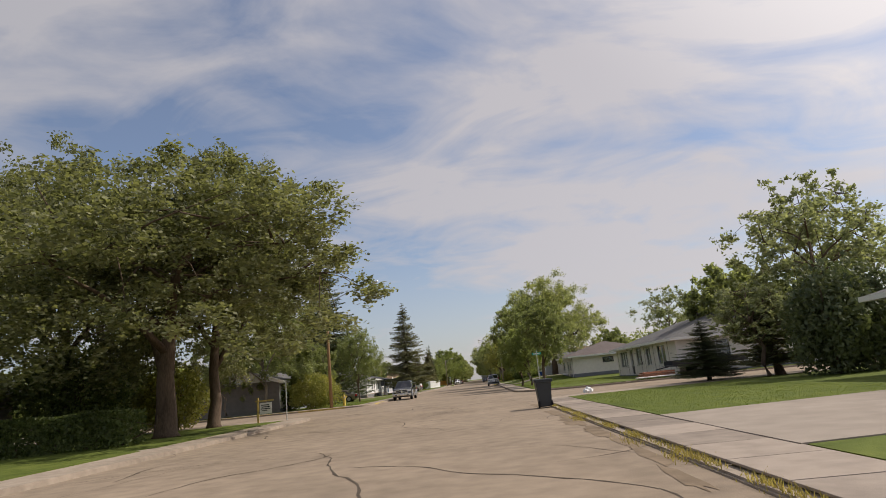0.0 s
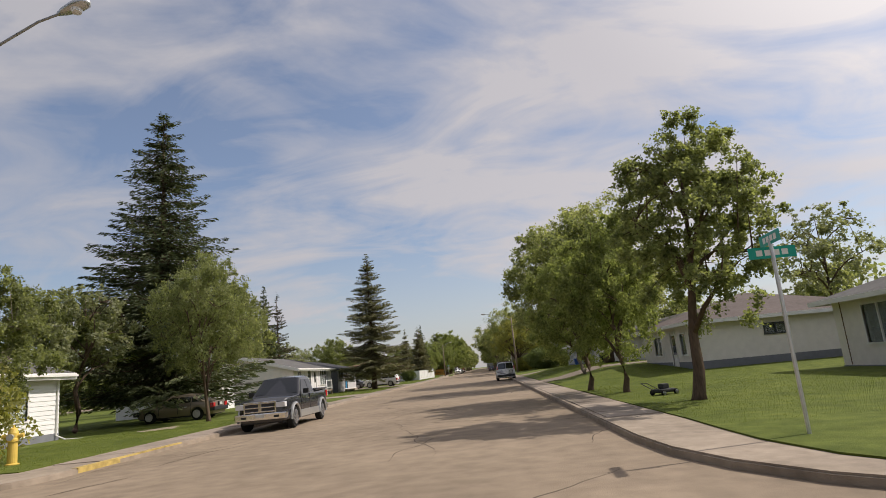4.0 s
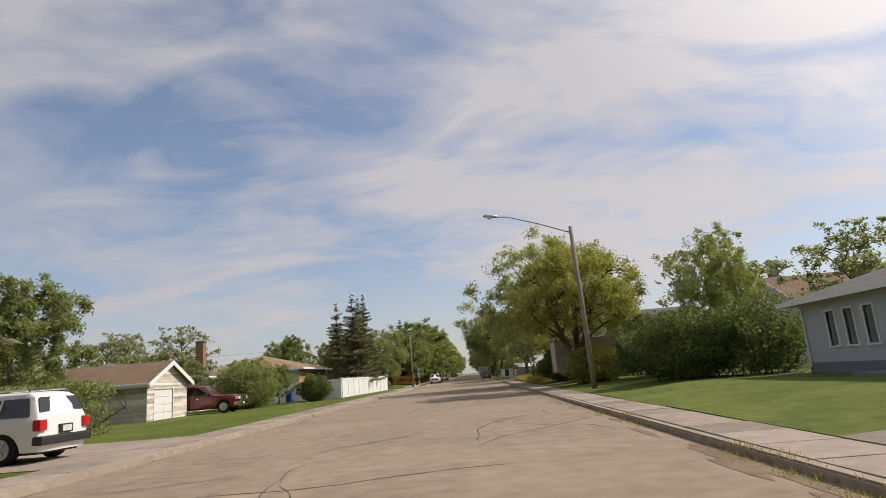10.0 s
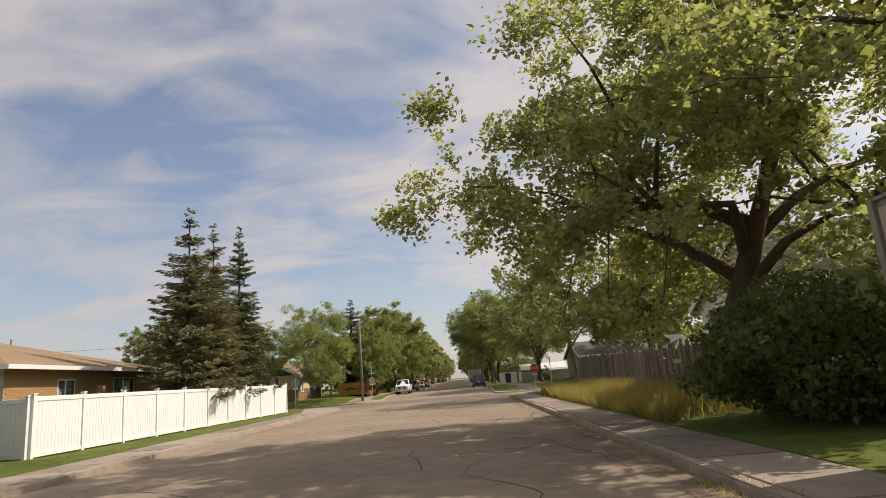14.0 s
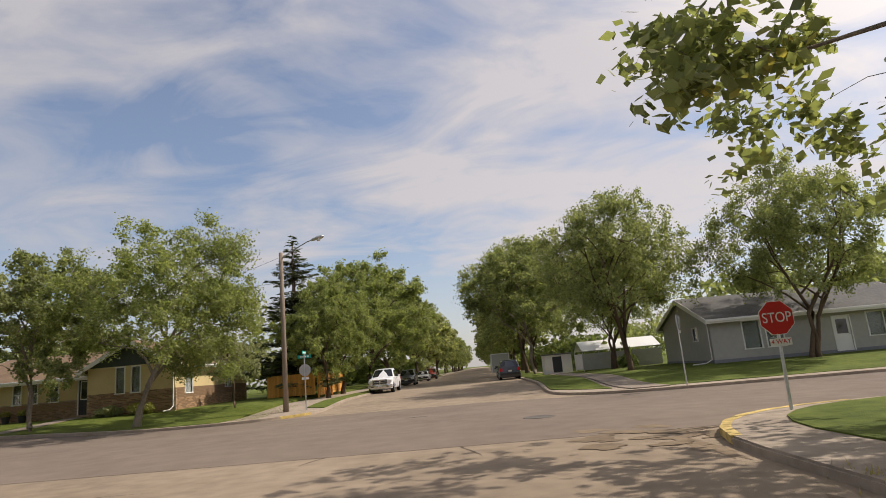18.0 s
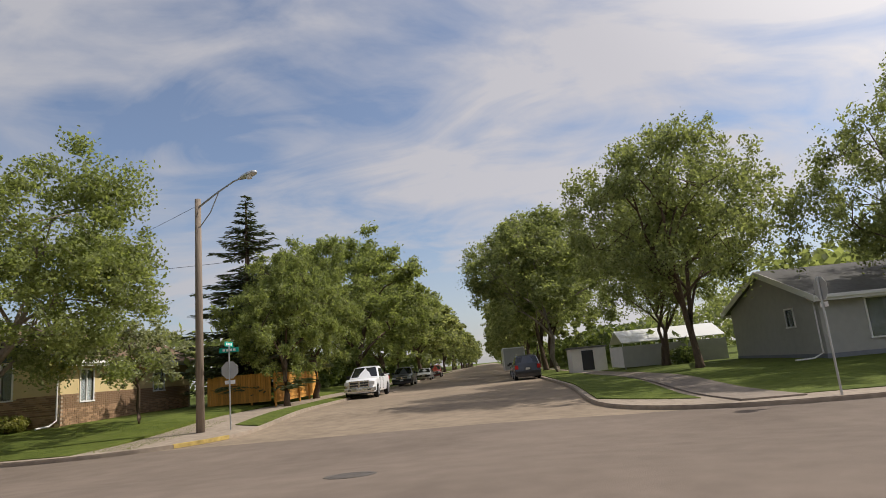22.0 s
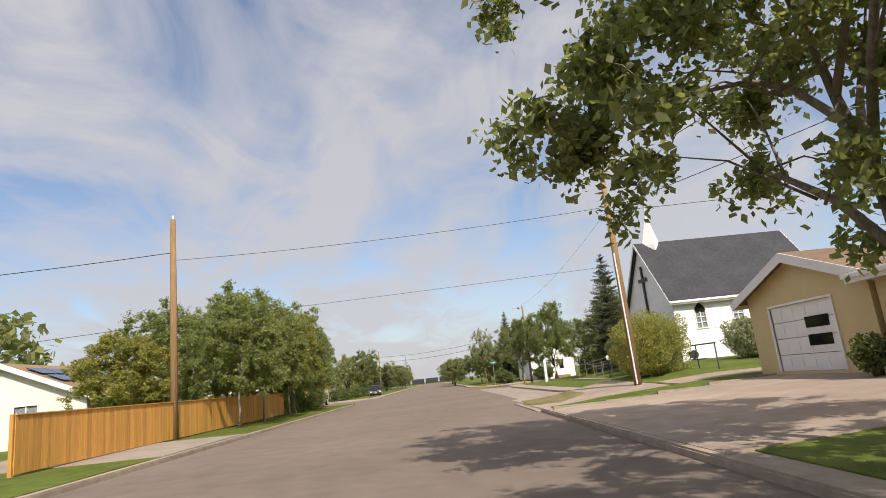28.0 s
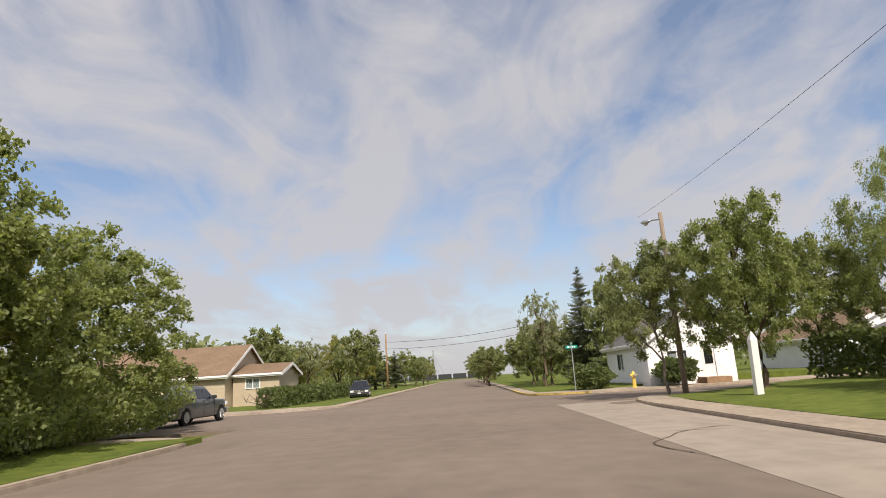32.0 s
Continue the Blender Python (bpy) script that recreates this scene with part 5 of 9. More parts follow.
def wire(name, label, a, b, sag, r=0.014):
    a, b = Vector(a), Vector(b)
    bm = bmesh.new()
    n = 16
    tube(bm, [a.lerp(b, t / n) - Vector((0, 0, sag * 4 * (t / n) * (1 - t / n))) for t in range(n + 1)], [r] * (n + 1), 5)
    return tagged(part(name, bm, WIRE), label, "cable")


def board_fence(name, label, a, b, z, h, m, bw=0.14, post=2.4, gap=0.01, ragged=0.0, mposts=None, cap=False, seed=3):
    """Upright boards between posts and rails, from a to b."""
    rng = random.Random(seed)
    a, b = Vector((*a, 0)), Vector((*b, 0))
    L = (b - a).length
    root = tagged(empty(name, (a.x, a.y, z)), label, "fence")
    root.rotation_euler = (0, 0, math.atan2(b.y - a.y, b.x - a.x))
    for zz in (0.3, h - 0.3):
        part("rail", boxm(0, L, 0.02, 0.06, zz - 0.045, zz + 0.045), m, root)
    k = int(L / post) + 1
    pm = part("post", boxm(-0.05, 0.05, 0.03, 0.13, -0.3, h + 0.04, 0.008), mposts or m, root)
    for i in range(1, k):
        share("post", pm.data, root, Matrix.Translation((i * post, 0, 0)))
    first = part("board", boxm(0, bw - gap, -0.012, 0.012, 0.05, h, 0.003), m, root)
    if cap:
        part("cap_rail", boxm(0, L, -0.05, 0.09, h + 0.002, h + 0.04, 0.006), m, root)
    nb = int(L / bw)
    for i in range(1, nb):
        s = 1 + ragged * (rng.random() - 0.6)
        share("board", first.data, root, Matrix.Translation((i * bw, 0, 0)) @ Matrix.Rotation(ragged * (rng.random() - 0.5) * 0.25, 4, "Y") @ Matrix.Diagonal((1, 1, s, 1)))
    return root

# ---- the ground: streets, blocks, lawns ----
SK = 0.0112          # the first street leans this much to +x


def RX(y):
    return 3.1 + SK * y


def LX(y):
    return -9.0 + SK * y


def YN(x):
    return 210.7 - 0.034 * x


def YS(x):
    return 199.4 - 0.034 * x


def YSE(x):
    return 195.4 - 0.034 * x


def smooth01(t):
    t = max(0.0, min(1.0, t))
    return t * t * (3 - 2 * t)


def dip(x, y):
    """How far the ground sinks: the gutter side of the crossing, and the dropped walk at the church."""
    a = smooth01((y - 200.5) / 7) * (1 - smooth01((y - 213.5) / 9))
    a *= smooth01((x + 24) / 11) * (1 - smooth01((x - 24) / 14)) * (0.30 + 0.08 * smooth01((x - 2) / 5))
    b = 0.085 * smooth01((-x - 57) / 4) * (1 - smooth01((-x - 87) / 3)) * smooth01((y - YN(x) - 2.5) / 1.0) * (1 - smooth01((y - YN(x) - 5.0) / 2.5))
    return a + b


def settle(ob):
    """Cuts a flat sheet into narrow strips and lets it sink with the ground."""
    bm = bmesh.new()
    bm.from_mesh(ob.data)
    bmesh.ops.triangulate(bm, faces=[f for f in bm.faces if len(f.verts) > 4])
    cuts = [((x, 0, 0), (1, 0, 0)) for x in list(range(-24, 40, 2)) + list(range(-92, -55, 3))]
    cuts += [((0, 200 + 0.5 * k, 0), (0, 1, 0)) for k in range(47)]
    for co, no in cuts:
        bmesh.ops.bisect_plane(bm, geom=bm.verts[:] + bm.edges[:] + bm.faces[:], plane_co=co, plane_no=no)
    for v in bm.verts:
        v.co.z -= dip(v.co.x, v.co.y)
    bm.to_mesh(ob.data)
    bm.free()


def H(x, y):
    """The height of the lawns."""
    if x > 0 and y < 60:
        return 0.15 - 0.045 * (y < 40) + (0.05 * smooth01((x - RX(y) - 1.5) / 7.5) + 0.03 * noise.noise(Vector((x * 0.25, y * 0.25, 0)))) * smooth01((y - 54) / 6)
    h = 0.15 - dip(x, y)
    if x > 0 and 48 < y < 200:
        rise = 0.25 + 0.44 * smooth01((y - 72) / 14) * (1 - smooth01((y - 108) / 16))
        near = 1 - smooth01((y - 68) / 5)
        rise = rise * (1 - near) + 0.05 * near
        h += rise * smooth01((x - RX(y) - 1.5) / (7.5 - 2.8 * smooth01((y - 72) / 14)))
    elif x < 0 and y > 205:
        up = 0.30 + 0.55 * smooth01((-x - 44) / 18) * (1 - 0.9 * smooth01((-x - 74) / 5))
        h += up * smooth01((y - YN(x) - 1.0 - 4.5 * smooth01((-x - 55) / 4)) / 8.0) * smooth01((LX(y) - 2.0 - x) / 5)
    elif x > 0 and y > 205:
        h += 0.2 * smooth01((y - YN(x) - 1.0) / 9.0) * smooth01((x - RX(y) - 3.0) / 5)
    h += 0.03 * noise.noise(Vector((x * 0.25, y * 0.25, 0)))
    return h


tagged(part("ground", boxm(-2500, 2500, -1500, 3500, -1.2, -0.14), DRYGRASS), "flat prairie ground reaching the horizon", "ground", kind="structure")


def sheet(name, label, poly, z0, z1, m, cat="road"):
    bm = bmesh.new()
    slab(bm, poly, z0, z1)
    return tagged(part(name, bm, m), label, cat, kind="structure")


sheet("road_first", "worn tan asphalt street with tar-filled cracks", [(LX(-80) - 2, -80), (RX(-80) + 2, -80), (RX(950) + 2, 950), (LX(950) - 2, 950)], -0.3, 0.0, ASPHALT)
sheet("road_cross", "worn tan asphalt side street with cracks", [(-90, 37), (-9.5, 38.5), (3, 36), (90, 36), (90, 48), (3, 51), (-9.5, 54), (-90, 55)], -0.3, 0.003, ASPHALT)
sheet("road_second", "grey asphalt cross street with a smooth worn surface", [(-420, YS(-420) - 1), (-36, YS(-36) - 1), (-13.5, 195.0), (-8.0, 193.9), (6.0, 193.7), (14, 193.6), (120, YSE(120) - 1), (120, YN(120) + 1), (-420, YN(-420) + 1)], -0.3, 0.005, ASPHALT2)
sheet("road_west", "grey asphalt side street beyond", [(-103, 120), (-82, 120), (-88, 216), (-90, 300), (-102, 300), (-102, 216)], -0.3, 0.0, ASPHALT2)
sheet("apron", "pale concrete parking strip beside the street", [(-90, YN(-90) + 0.75), (-51, YN(-51) + 0.75), (-51, YN(-51) + 4.2), (-90, YN(-90) + 4.2)], -0.3, 0.011, APRON)


def rounded(corners):
    """An outline from (x, y, radius) corners."""
    out = []
    k = len(corners)
    for i, (x, y, r) in enumerate(corners):
        if r <= 0:
            out.append((x, y))
            continue
        p, a, b = Vector((x, y)), Vector(corners[i - 1][:2]), Vector(corners[(i + 1) % k][:2])
        u, v = (a - p).normalized() * r, (b - p).normalized() * r
        for j in range(9):
            t = j / 8
            q = (p + u) * (1 - t) ** 2 + p * 2 * t * (1 - t) + (p + v) * t ** 2
            out.append((q.x, q.y))
    return out


def block(name, label, corners, z=0.13):
    poly = rounded(corners)
    bm = bmesh.new()
    slab(bm, poly, -0.3, z)
    top = max(bm.faces, key=lambda f: f.calc_center_median().z)
    bmesh.ops.bevel(bm, geom=list(top.edges), offset=0.03, segments=2, affect="EDGES")
    return tagged(part(name, bm, CURBM), label, "kerb", kind="structure")


block("pavement_a", "worn concrete kerb and walk", [(RX(-60), -60, 0), (60, -60, 0), (60, 38.0, 0), (14, 37.6, 0), (RX(34), 34.4, 2.6)], 0.05)
block("pavement_b", "worn concrete kerb and walk", [(-60, -60, 0), (LX(-60), -60, 0), (LX(38), 38.6, 3.5), (-60, 38.0, 0)])
block("pavement_c", "worn concrete kerb and walk", [(RX(50), 46.6, 7.0), (60, 46, 0), (60, YSE(60), 0), (RX(195), YSE(5), 5.0)])
block("pavement_d", "worn concrete kerb and walk", [(-80, 54.8, 0), (LX(54), 54.0, 2.0), (-6.4, 194.6, 4.6), (-13.0, 196.4, 3.0), (-36, YS(-36), 0), (-84, YS(-84), 5.0), (-84, 130, 0), (-80, 120, 0)])
block("pavement_e", "worn concrete kerb and walk", [(RX(210), YN(5), 6.0), (120, YN(120), 0), (120, 420, 0), (RX(420), 420, 0)])
block("pavement_f", "worn concrete kerb and walk", [(-91, YN(-91) + 4.0, 3.0), (-56.0, YN(-56) + 4.0, 0), (-55.8, YN(-55) + 5.6, 0), (-45.5, YN(-45) + 5.6, 0), (-45.4, YN(-45), 0.6), (LX(210), YN(-7), 5.5), (LX(420), 420, 0), (-91, 420, 0)])
block("pavement_g", "worn concrete kerb and walk", [(-320, YN(-320), 0), (-100, YN(-100) + 0.6, 5.0), (-100, 320, 0), (-320, 320, 0)])
block("pavement_h", "worn concrete kerb and walk", [(-320, 130, 0), (-101, 130, 0), (-101, YS(-101), 5.0), (-320, YS(-320), 0)])


def lawn(name, label, a, b, c, d, nu, nv, m=GRASS, lift=0.0, cat="lawn", skirt=0.6):
    """A patch of ground between four corners that follows the lie of the land."""
    a, b, c, d = (Vector(p) for p in (a, b, c, d))
    bm = bmesh.new()
    g = []
    for i in range(nu + 1):
        row = []
        for j in range(nv + 1):
            p = a.lerp(b, i / nu).lerp(d.lerp(c, i / nu), j / nv)
            row.append(bm.verts.new((p.x, p.y, H(p.x, p.y) + lift)))
        g.append(row)
    for i in range(nu):
        for j in range(nv):
            bm.faces.new((g[i][j], g[i + 1][j], g[i + 1][j + 1], g[i][j + 1]))
    rim = [g[i][0] for i in range(nu + 1)] + [g[nu][j] for j in range(1, nv + 1)] + [g[i][nv] for i in range(nu - 1, -1, -1)] + [g[0][j] for j in range(nv - 1, 0, -1)]
    lo = [bm.verts.new((v.co.x, v.co.y, v.co.z - skirt)) for v in rim]
    k = len(rim)
    for i in range(k):
        bm.faces.new((rim[i], lo[i], lo[(i + 1) % k], rim[(i + 1) % k]))
    bmesh.ops.recalc_face_normals(bm, faces=bm.faces[:])
    return tagged(part(name, bm, m), label, cat, kind="structure")


W = 1.5
MOWN = "short mown green lawn with dry patches"
lawn("lawn_a", MOWN, (RX(-55) + W, -55), (55, -55), (55, 36.4), (RX(30) + W, 32.0), 30, 40)
lawn("lawn_b", MOWN, (-55, -55), (LX(-55) - W, -55), (LX(35) - W, 35.8), (-55, 36.2), 30, 40)
lawn("lawn_c", MOWN, (RX(53) + W, 53.4), (58, 47.5), (58, 192), (RX(185) + W, 187), 40, 90)
lawn("lawn_c_corner", MOWN, (RX(185) + W, 187.1), (58, 192.05), (58, YSE(58) - 0.4), (RX(190) + 5, YSE(10) - 0.5), 30, 8)
lawn("lawn_d", MOWN, (-78, 57), (LX(57) - W, 56.5), (LX(187) - W, 187.5), (-82, 190), 50, 90)
lawn("lawn_d_corner", MOWN, (-82, 190.2), (-36.1, 188.62), (-36.1, YS(-36) - 0.25), (-82, YS(-82) - 0.25), 40, 8)
lawn("lawn_d_nose", MOWN, (-36.05, 188.62), (LX(187) - W, 187.7), (-10.0, 194.9), (-36.05, YS(-36) - 0.25), 24, 8)
lawn("lawn_e", MOWN, (RX(213) + 4, YN(9) + 1.6), (100, YN(100) + 0.6), (100, 400), (RX(400) + W, 400), 40, 60)
lawn("lawn_f", MOWN, (-43.6, YN(-44) + 0.5), (LX(213) - 4.2, YN(-11) + 0.5), (LX(400) - 2.4, 400), (-44.3, 400), 40, 70)
lawn("lawn_f_west", MOWN, (-89.4, YN(-89) + 5.5), (-44.5, YN(-44) + 5.6), (-44.5, 400), (-89.4, 400), 46, 60)
lawn("lawn_f_strip", "wedge of grass between two drives", (-44.5, YN(-44) + 0.3), (-43.55, YN(-43) + 0.3), (-43.55, 214.8), (-46.5, 214.8), 6, 8, GRASS, 0.03)
lawn("lawn_f_strip_end", "strip of grass between two drives", (-46.5, 214.81), (-43.55, 214.81), (-44.3, 224), (-46.2, 224), 6, 12, GRASS, 0.03)
lawn("lawn_g", MOWN, (-300, YN(-300) + 1), (-104, YN(-104) + 1.6), (-101.5, 300), (-300, 300), 60, 40)
lawn("lawn_h", MOWN, (-300, 135), (-102.5, 135), (-105, YS(-105) - 1.2), (-300, YS(-300) - 0.6), 60, 30)

lawn("verge_f", "strip of lawn between walk and kerb", (LX(217) - 1.5, 217.2), (LX(217) - 0.2, 216.2), (LX(330) - 0.2, 330), (LX(330) - 1.5, 330), 2, 60, GRASS, 0.02)
lawn("verge_e", "strip of lawn between walk and kerb", (RX(215) + 0.25, 215.8), (RX(214) + 3.0, 213.2), (RX(330) + 2.0, 330), (RX(330) + 0.2, 330), 3, 60, GRASS, 0.02)

# driveways and paths
lawn("driveway_a", "tan concrete driveway", (RX(10) + 1.4, 10.6), (30, 13.6), (30, 20.5), (RX(17) + 1.4, 16.8), 14, 6, APRON, 0.02, "driveway")
lawn("driveway_b", "pale concrete driveway", (RX(115) + 1.4, 112.5), (17, 113), (17, 119.5), (RX(120) + 1.4, 118.5), 12, 6, CONC, 0.02, "driveway")
lawn("driveway_c", "pale concrete driveway", (RX(88) + 1.4, 83.8), (22, 86.5), (22, 90.5), (RX(88) + 1.4, 88.6), 12, 6, CONC, 0.02, "driveway")
lawn("driveway_d", "pale concrete driveway", (-30, 123.6), (LX(124) - 1.4, 122.8), (LX(130) - 1.4, 130.2), (-30, 130.4), 14, 6, CONC, 0.02, "driveway")
lawn("driveway_e", "concrete driveway crossing the verge", (-19, 93.5), (LX(94) - 1.4, 92.6), (LX(99) - 1.4, 97.5), (-19, 98.0), 8, 5, CONC, 0.02, "driveway")
drive = lawn("driveway_f", "wide tan concrete garage driveway", (-43.3, YN(-43) + 0.13), (-31.5, YN(-32) + 0.13), (-32.8, 219.9), (-43.5, 219.9), 10, 16, SANDC, 0.03, "driveway")
for v in drive.data.vertices:
    if v.co.z > -0.1:
        k = min(1.0, (v.co.y - YN(v.co.x) - 0.12) / 0.45)
        v.co.z = 0.136 * (1 - k) + v.co.z * k
strip_kerb = bmesh.new()
for k in range(5):
    y = YN(-43.4) + 0.15 + 1.75 * k
    cube(strip_kerb, -43.53, -43.39, y, y + 1.74, -0.1, H(-43.4, y + 0.9) + 0.07)
tagged(part("kerb_strip", strip_kerb, CURBM), "thin pale concrete kerb beside a driveway", "kerb", kind="structure")
drive = lawn("driveway_g", "sandy concrete driveway sloping up from the street", (-56.2, YN(-56) + 0.3), (-43.9, YN(-44) + 0.3), (-45.2, YN(-45) + 5.7), (-56.2, YN(-56) + 5.7), 12, 12, SANDC, -0.02, "driveway")
lawn("driveway_i", "sandy track leading back beside a pole", (-49.0, YN(-49) + 5.7), (-46.55, YN(-46) + 5.7), (-46.3, 228), (-48.6, 228), 6, 10, SANDC, 0.02, "driveway")


def drive_z(x, y):
    """The sandy drive starts level with the street and climbs to the walk."""
    k = smooth01((y - YN(x) - 0.3) / 4.5)
    return 0.017 * (1 - k) + (H(x, y) - 0.02) * k


for v in drive.data.vertices:
    if v.co.z > -0.1:
        v.co.z = drive_z(v.co.x, v.co.y)


def ragged_patch(name, label, outline, m, lift, zat, seed):
    """A low mat of turf with a wandering edge."""
    rng = random.Random(seed)
    pts = []
    for (x0, y0), (x1, y1) in zip(outline, outline[1:] + outline[:1]):
        n = max(2, int(math.hypot(x1 - x0, y1 - y0) / 0.22))
        for i in range(n):
            pts.append((x0 + (x1 - x0) * i / n + rng.gauss(0, 0.06), y0 + (y1 - y0) * i / n + rng.gauss(0, 0.06)))
    cx, cy = (sum(p[i] for p in pts) / len(pts) for i in (0, 1))
    bm = bmesh.new()
    last = None
    for f in (1.0, 0.93, 0.75, 0.5, 0.25):
        ring = []
        for x, y in pts:
            x, y = cx + (x - cx) * f, cy + (y - cy) * f
            ring.append(bm.verts.new((x, y, zat(x, y) + (-0.05 if f == 1.0 else lift))))
        if last:
            for i in range(len(ring)):
                k = (i + 1) % len(ring)
                bm.faces.new((last[i], last[k], ring[k], ring[i]))
        last = ring
    top = bm.verts.new((cx, cy, zat(cx, cy) + lift))
    for i in range(len(last)):
        bm.faces.new((last[i], last[(i + 1) % len(last)], top))
    for f in bm.faces:
        if f.normal.z < 0:
            f.normal_flip()
    return tagged(part(name, bm, m), label, "lawn", kind="structure")


ragged_patch("lawn_f_patch", "thin patchy grass between two drives", [(-53.4, 213.0), (-50.4, 212.5), (-49.0, 212.7), (-48.7, 213.8), (-51.6, 215.7), (-55.6, 215.9)], THINGRASS, 0.03, drive_z, 5)
kerb_f = bmesh.new()
for k in range(7):
    x = -51.6 + 0.92 * k
    cube(kerb_f, 0, 0.905, -0.09, 0.09, -0.1, 0.036 + 0.008 * (k % 2), Matrix.Translation((x, YN(x) - 0.02, 0)) @ Matrix.Rotation(-0.034 + 0.01 * (k % 3), 4, "Z"))
tagged(part("kerb_broken", kerb_f, CURBM), "low broken kerb along a sandy drive", "kerb", kind="structure")
lawn("driveway_h", "sandy driveway beside a cedar fence", (-48.8, 192), (-42.6, 192), (-42.0, YS(-42) - 0.2), (-49.4, YS(-49) - 0.2), 6, 10, APRON, 0.02, "driveway")
lawn("path_f", "narrow concrete path to the front door", (-23.6, YN(-23) + 0.4), (-22.4, YN(-22) + 0.4), (-22.9, 220.5), (-24.0, 220.5), 3, 10, CONC, 0.03, "path")

# ---- houses ----
h = House("house", "pale house with white fascia and grey hip roof", 15.6, 27, 6, 24.4, 0.15, 2.7)
h.wall("W", STUCCO, [("win", 2.0, 3.6, 0.9, 2.2, {"bars": 1}), ("win", 8, 10, 0.9, 2.2, {"bars": 1})], low=SKIRT, low_h=0.3)
for sd in "SNE":
    h.wall(sd, STUCCO, low=SKIRT, low_h=0.3)
h.hip("y", 1.8, 0.6, SHING)

h = House("house", "pale stone-faced house behind a hedge", -38, -23, 23.0, 32.6, 0.15, 2.8)
h.wall("E", STUCCO, [("win", 2.5, 4.2, 1.0, 2.2, {"bars": 1})], bricks=(mat("pale_stone", (0.42, 0.36, 0.31), 0.9, var=0.3, scale=5, bump=0.4, rand=0.6), 2.6, 120, 0.42, 0.2)); h.wall("S", STUCCO); h.wall("N", STUCCO); h.wall("W", STUCCO)
h.hip("y", 1.5, 0.5, SHING)

h = House("house", "white house with brown gable roof and roof solar panels", -70, -58, 181, 190, 0.2, 2.6)
h.wall("E", STUCCO, [("win", 5.2, 6.4, 1.4, 2.2, {"bars": 1})]); h.wall("N", STUCCO, [("win", 2, 3.4, 1.2, 2.2, {"bars": 1}), ("win", 6, 7.4, 1.2, 2.2, {"bars": 1})]); h.wall("S", STUCCO); h.wall("W", STUCCO)
h.gable("x", 1.9, 0.5, SHINGT, STUCCO)
SOLAR = mat("dark_solar_glass", (0.012, 0.016, 0.035), 0.15, var=0.2, coat=0.5)
slope = math.atan2(1.9, 4.5)
for i in range(5):
    for j in range(2):
        bm = boxm(-0.8, 0.8, -0.5, 0.5, 0.0, 0.04, 0.01)
        bmesh.ops.transform(bm, matrix=Matrix.Translation((5.0 - 1.7 * i, 1.5 + 1.15 * j, 0.22 + 2.6 + 1.9 * (1 - (1.5 + 1.15 * j) / 4.5))) @ Matrix.Rotation(-slope, 4, "X"), verts=bm.verts[:])
        part("solar_panel", bm, SOLAR, h.root)

h = House("house", "white bungalow under renovation with bare wall sheathing and grey hip roof", 16.1, 27, 49.2, 68.4, -0.25, 3.15)
h.wall("W", STUCCO, [("win", 68.4 - 66.5, 68.4 - 63.9, 1.35, 2.8, {"bars": 2, "blind": 1}), ("door", 68.4 - 62.6, 68.4 - 61.7, 0.6, 2.85, {"mat": DARKTRIM, "lite": 0.35}), ("win", 68.4 - 60.4, 68.4 - 58.7, 1.35, 2.9, {"bars": 0, "blind": 1}), ("win", 68.4 - 57.2, 68.4 - 55.9, 1.35, 2.8, {"bars": 1}), ("win", 14.6, 16.6, 1.35, 2.8, {"bars": 1})], low=SKIRT, low_h=0.5)
h.wall("S", STUCCO, [("win", 2, 4, 1.4, 2.7, {})], low=SKIRT, low_h=0.5); h.wall("N", STUCCO, low=SKIRT, low_h=0.5); h.wall("E", STUCCO)
SEAM = mat("brown_seam_tape", (0.13, 0.075, 0.05), 0.7, var=0.3, scale=5)
INKGREY = mat("faded_grey_print", (0.42, 0.40, 0.38), 0.8, var=0.2)
mw = h.axes("W")
for q in (0.5, 4.35, 6.7, 9.2, 10.5, 13.3, 14.4, 17.2):
    bm = bmesh.new()
    cube(bm, q, q + 0.06, -0.012, -0.003, 0.52, 3.1, mw)
    part("seam_tape", bm, SEAM, h.root)
for k, (q, z) in enumerate(((4.6, 2.4), (7.1, 2.0), (9.4, 1.2), (10.8, 1.9), (11.2, 1.1), (12.2, 2.2), (14.9, 0.6), (7.4, 0.9), (17.6, 1.6))):
    bm = bmesh.new()
    cube(bm, q, q + 0.55, -0.008, -0.002, z + 0.45, z + 0.52, mw)
    part("faded_print", bm, INKGREY, h.root)
h.hip("y", 1.9, 0.6, SHING)
h.chimney(1.0, 1.5, 4.7, 6.1, 0.5, SKIRT)

h = House("house", "white stucco house with grey foundation and brown hip roof", 12.2, 22, 74.0, 83.4, 0.2, 2.6)
h.wall("W", STUCCO, [("win", 7.3, 8.1, 1.0, 2.1, {"bars": 0, "trim": WHITE}), ("door", 5.6, 6.5, 0.2, 2.25, {"lite": 0.4}), ("win", 2.4, 3.8, 1.0, 2.1, {"bars": 1})], low=SKIRT, low_h=0.6)
h.wall("S", STUCCO, [("win", 3.6, 4.7, 1.7, 2.15, {"bars": 1, "trim": DARKTRIM})], low=SKIRT, low_h=0.6); h.wall("N", STUCCO, low=SKIRT, low_h=0.6); h.wall("E", STUCCO)
h.hip("x", 1.5, 0.5, mat("faded_brown_shingles", (0.14, 0.115, 0.105), 0.95, var=0.2, scale=5, bump=0.6, bscale=9))
h.downspout("W", 9.2)

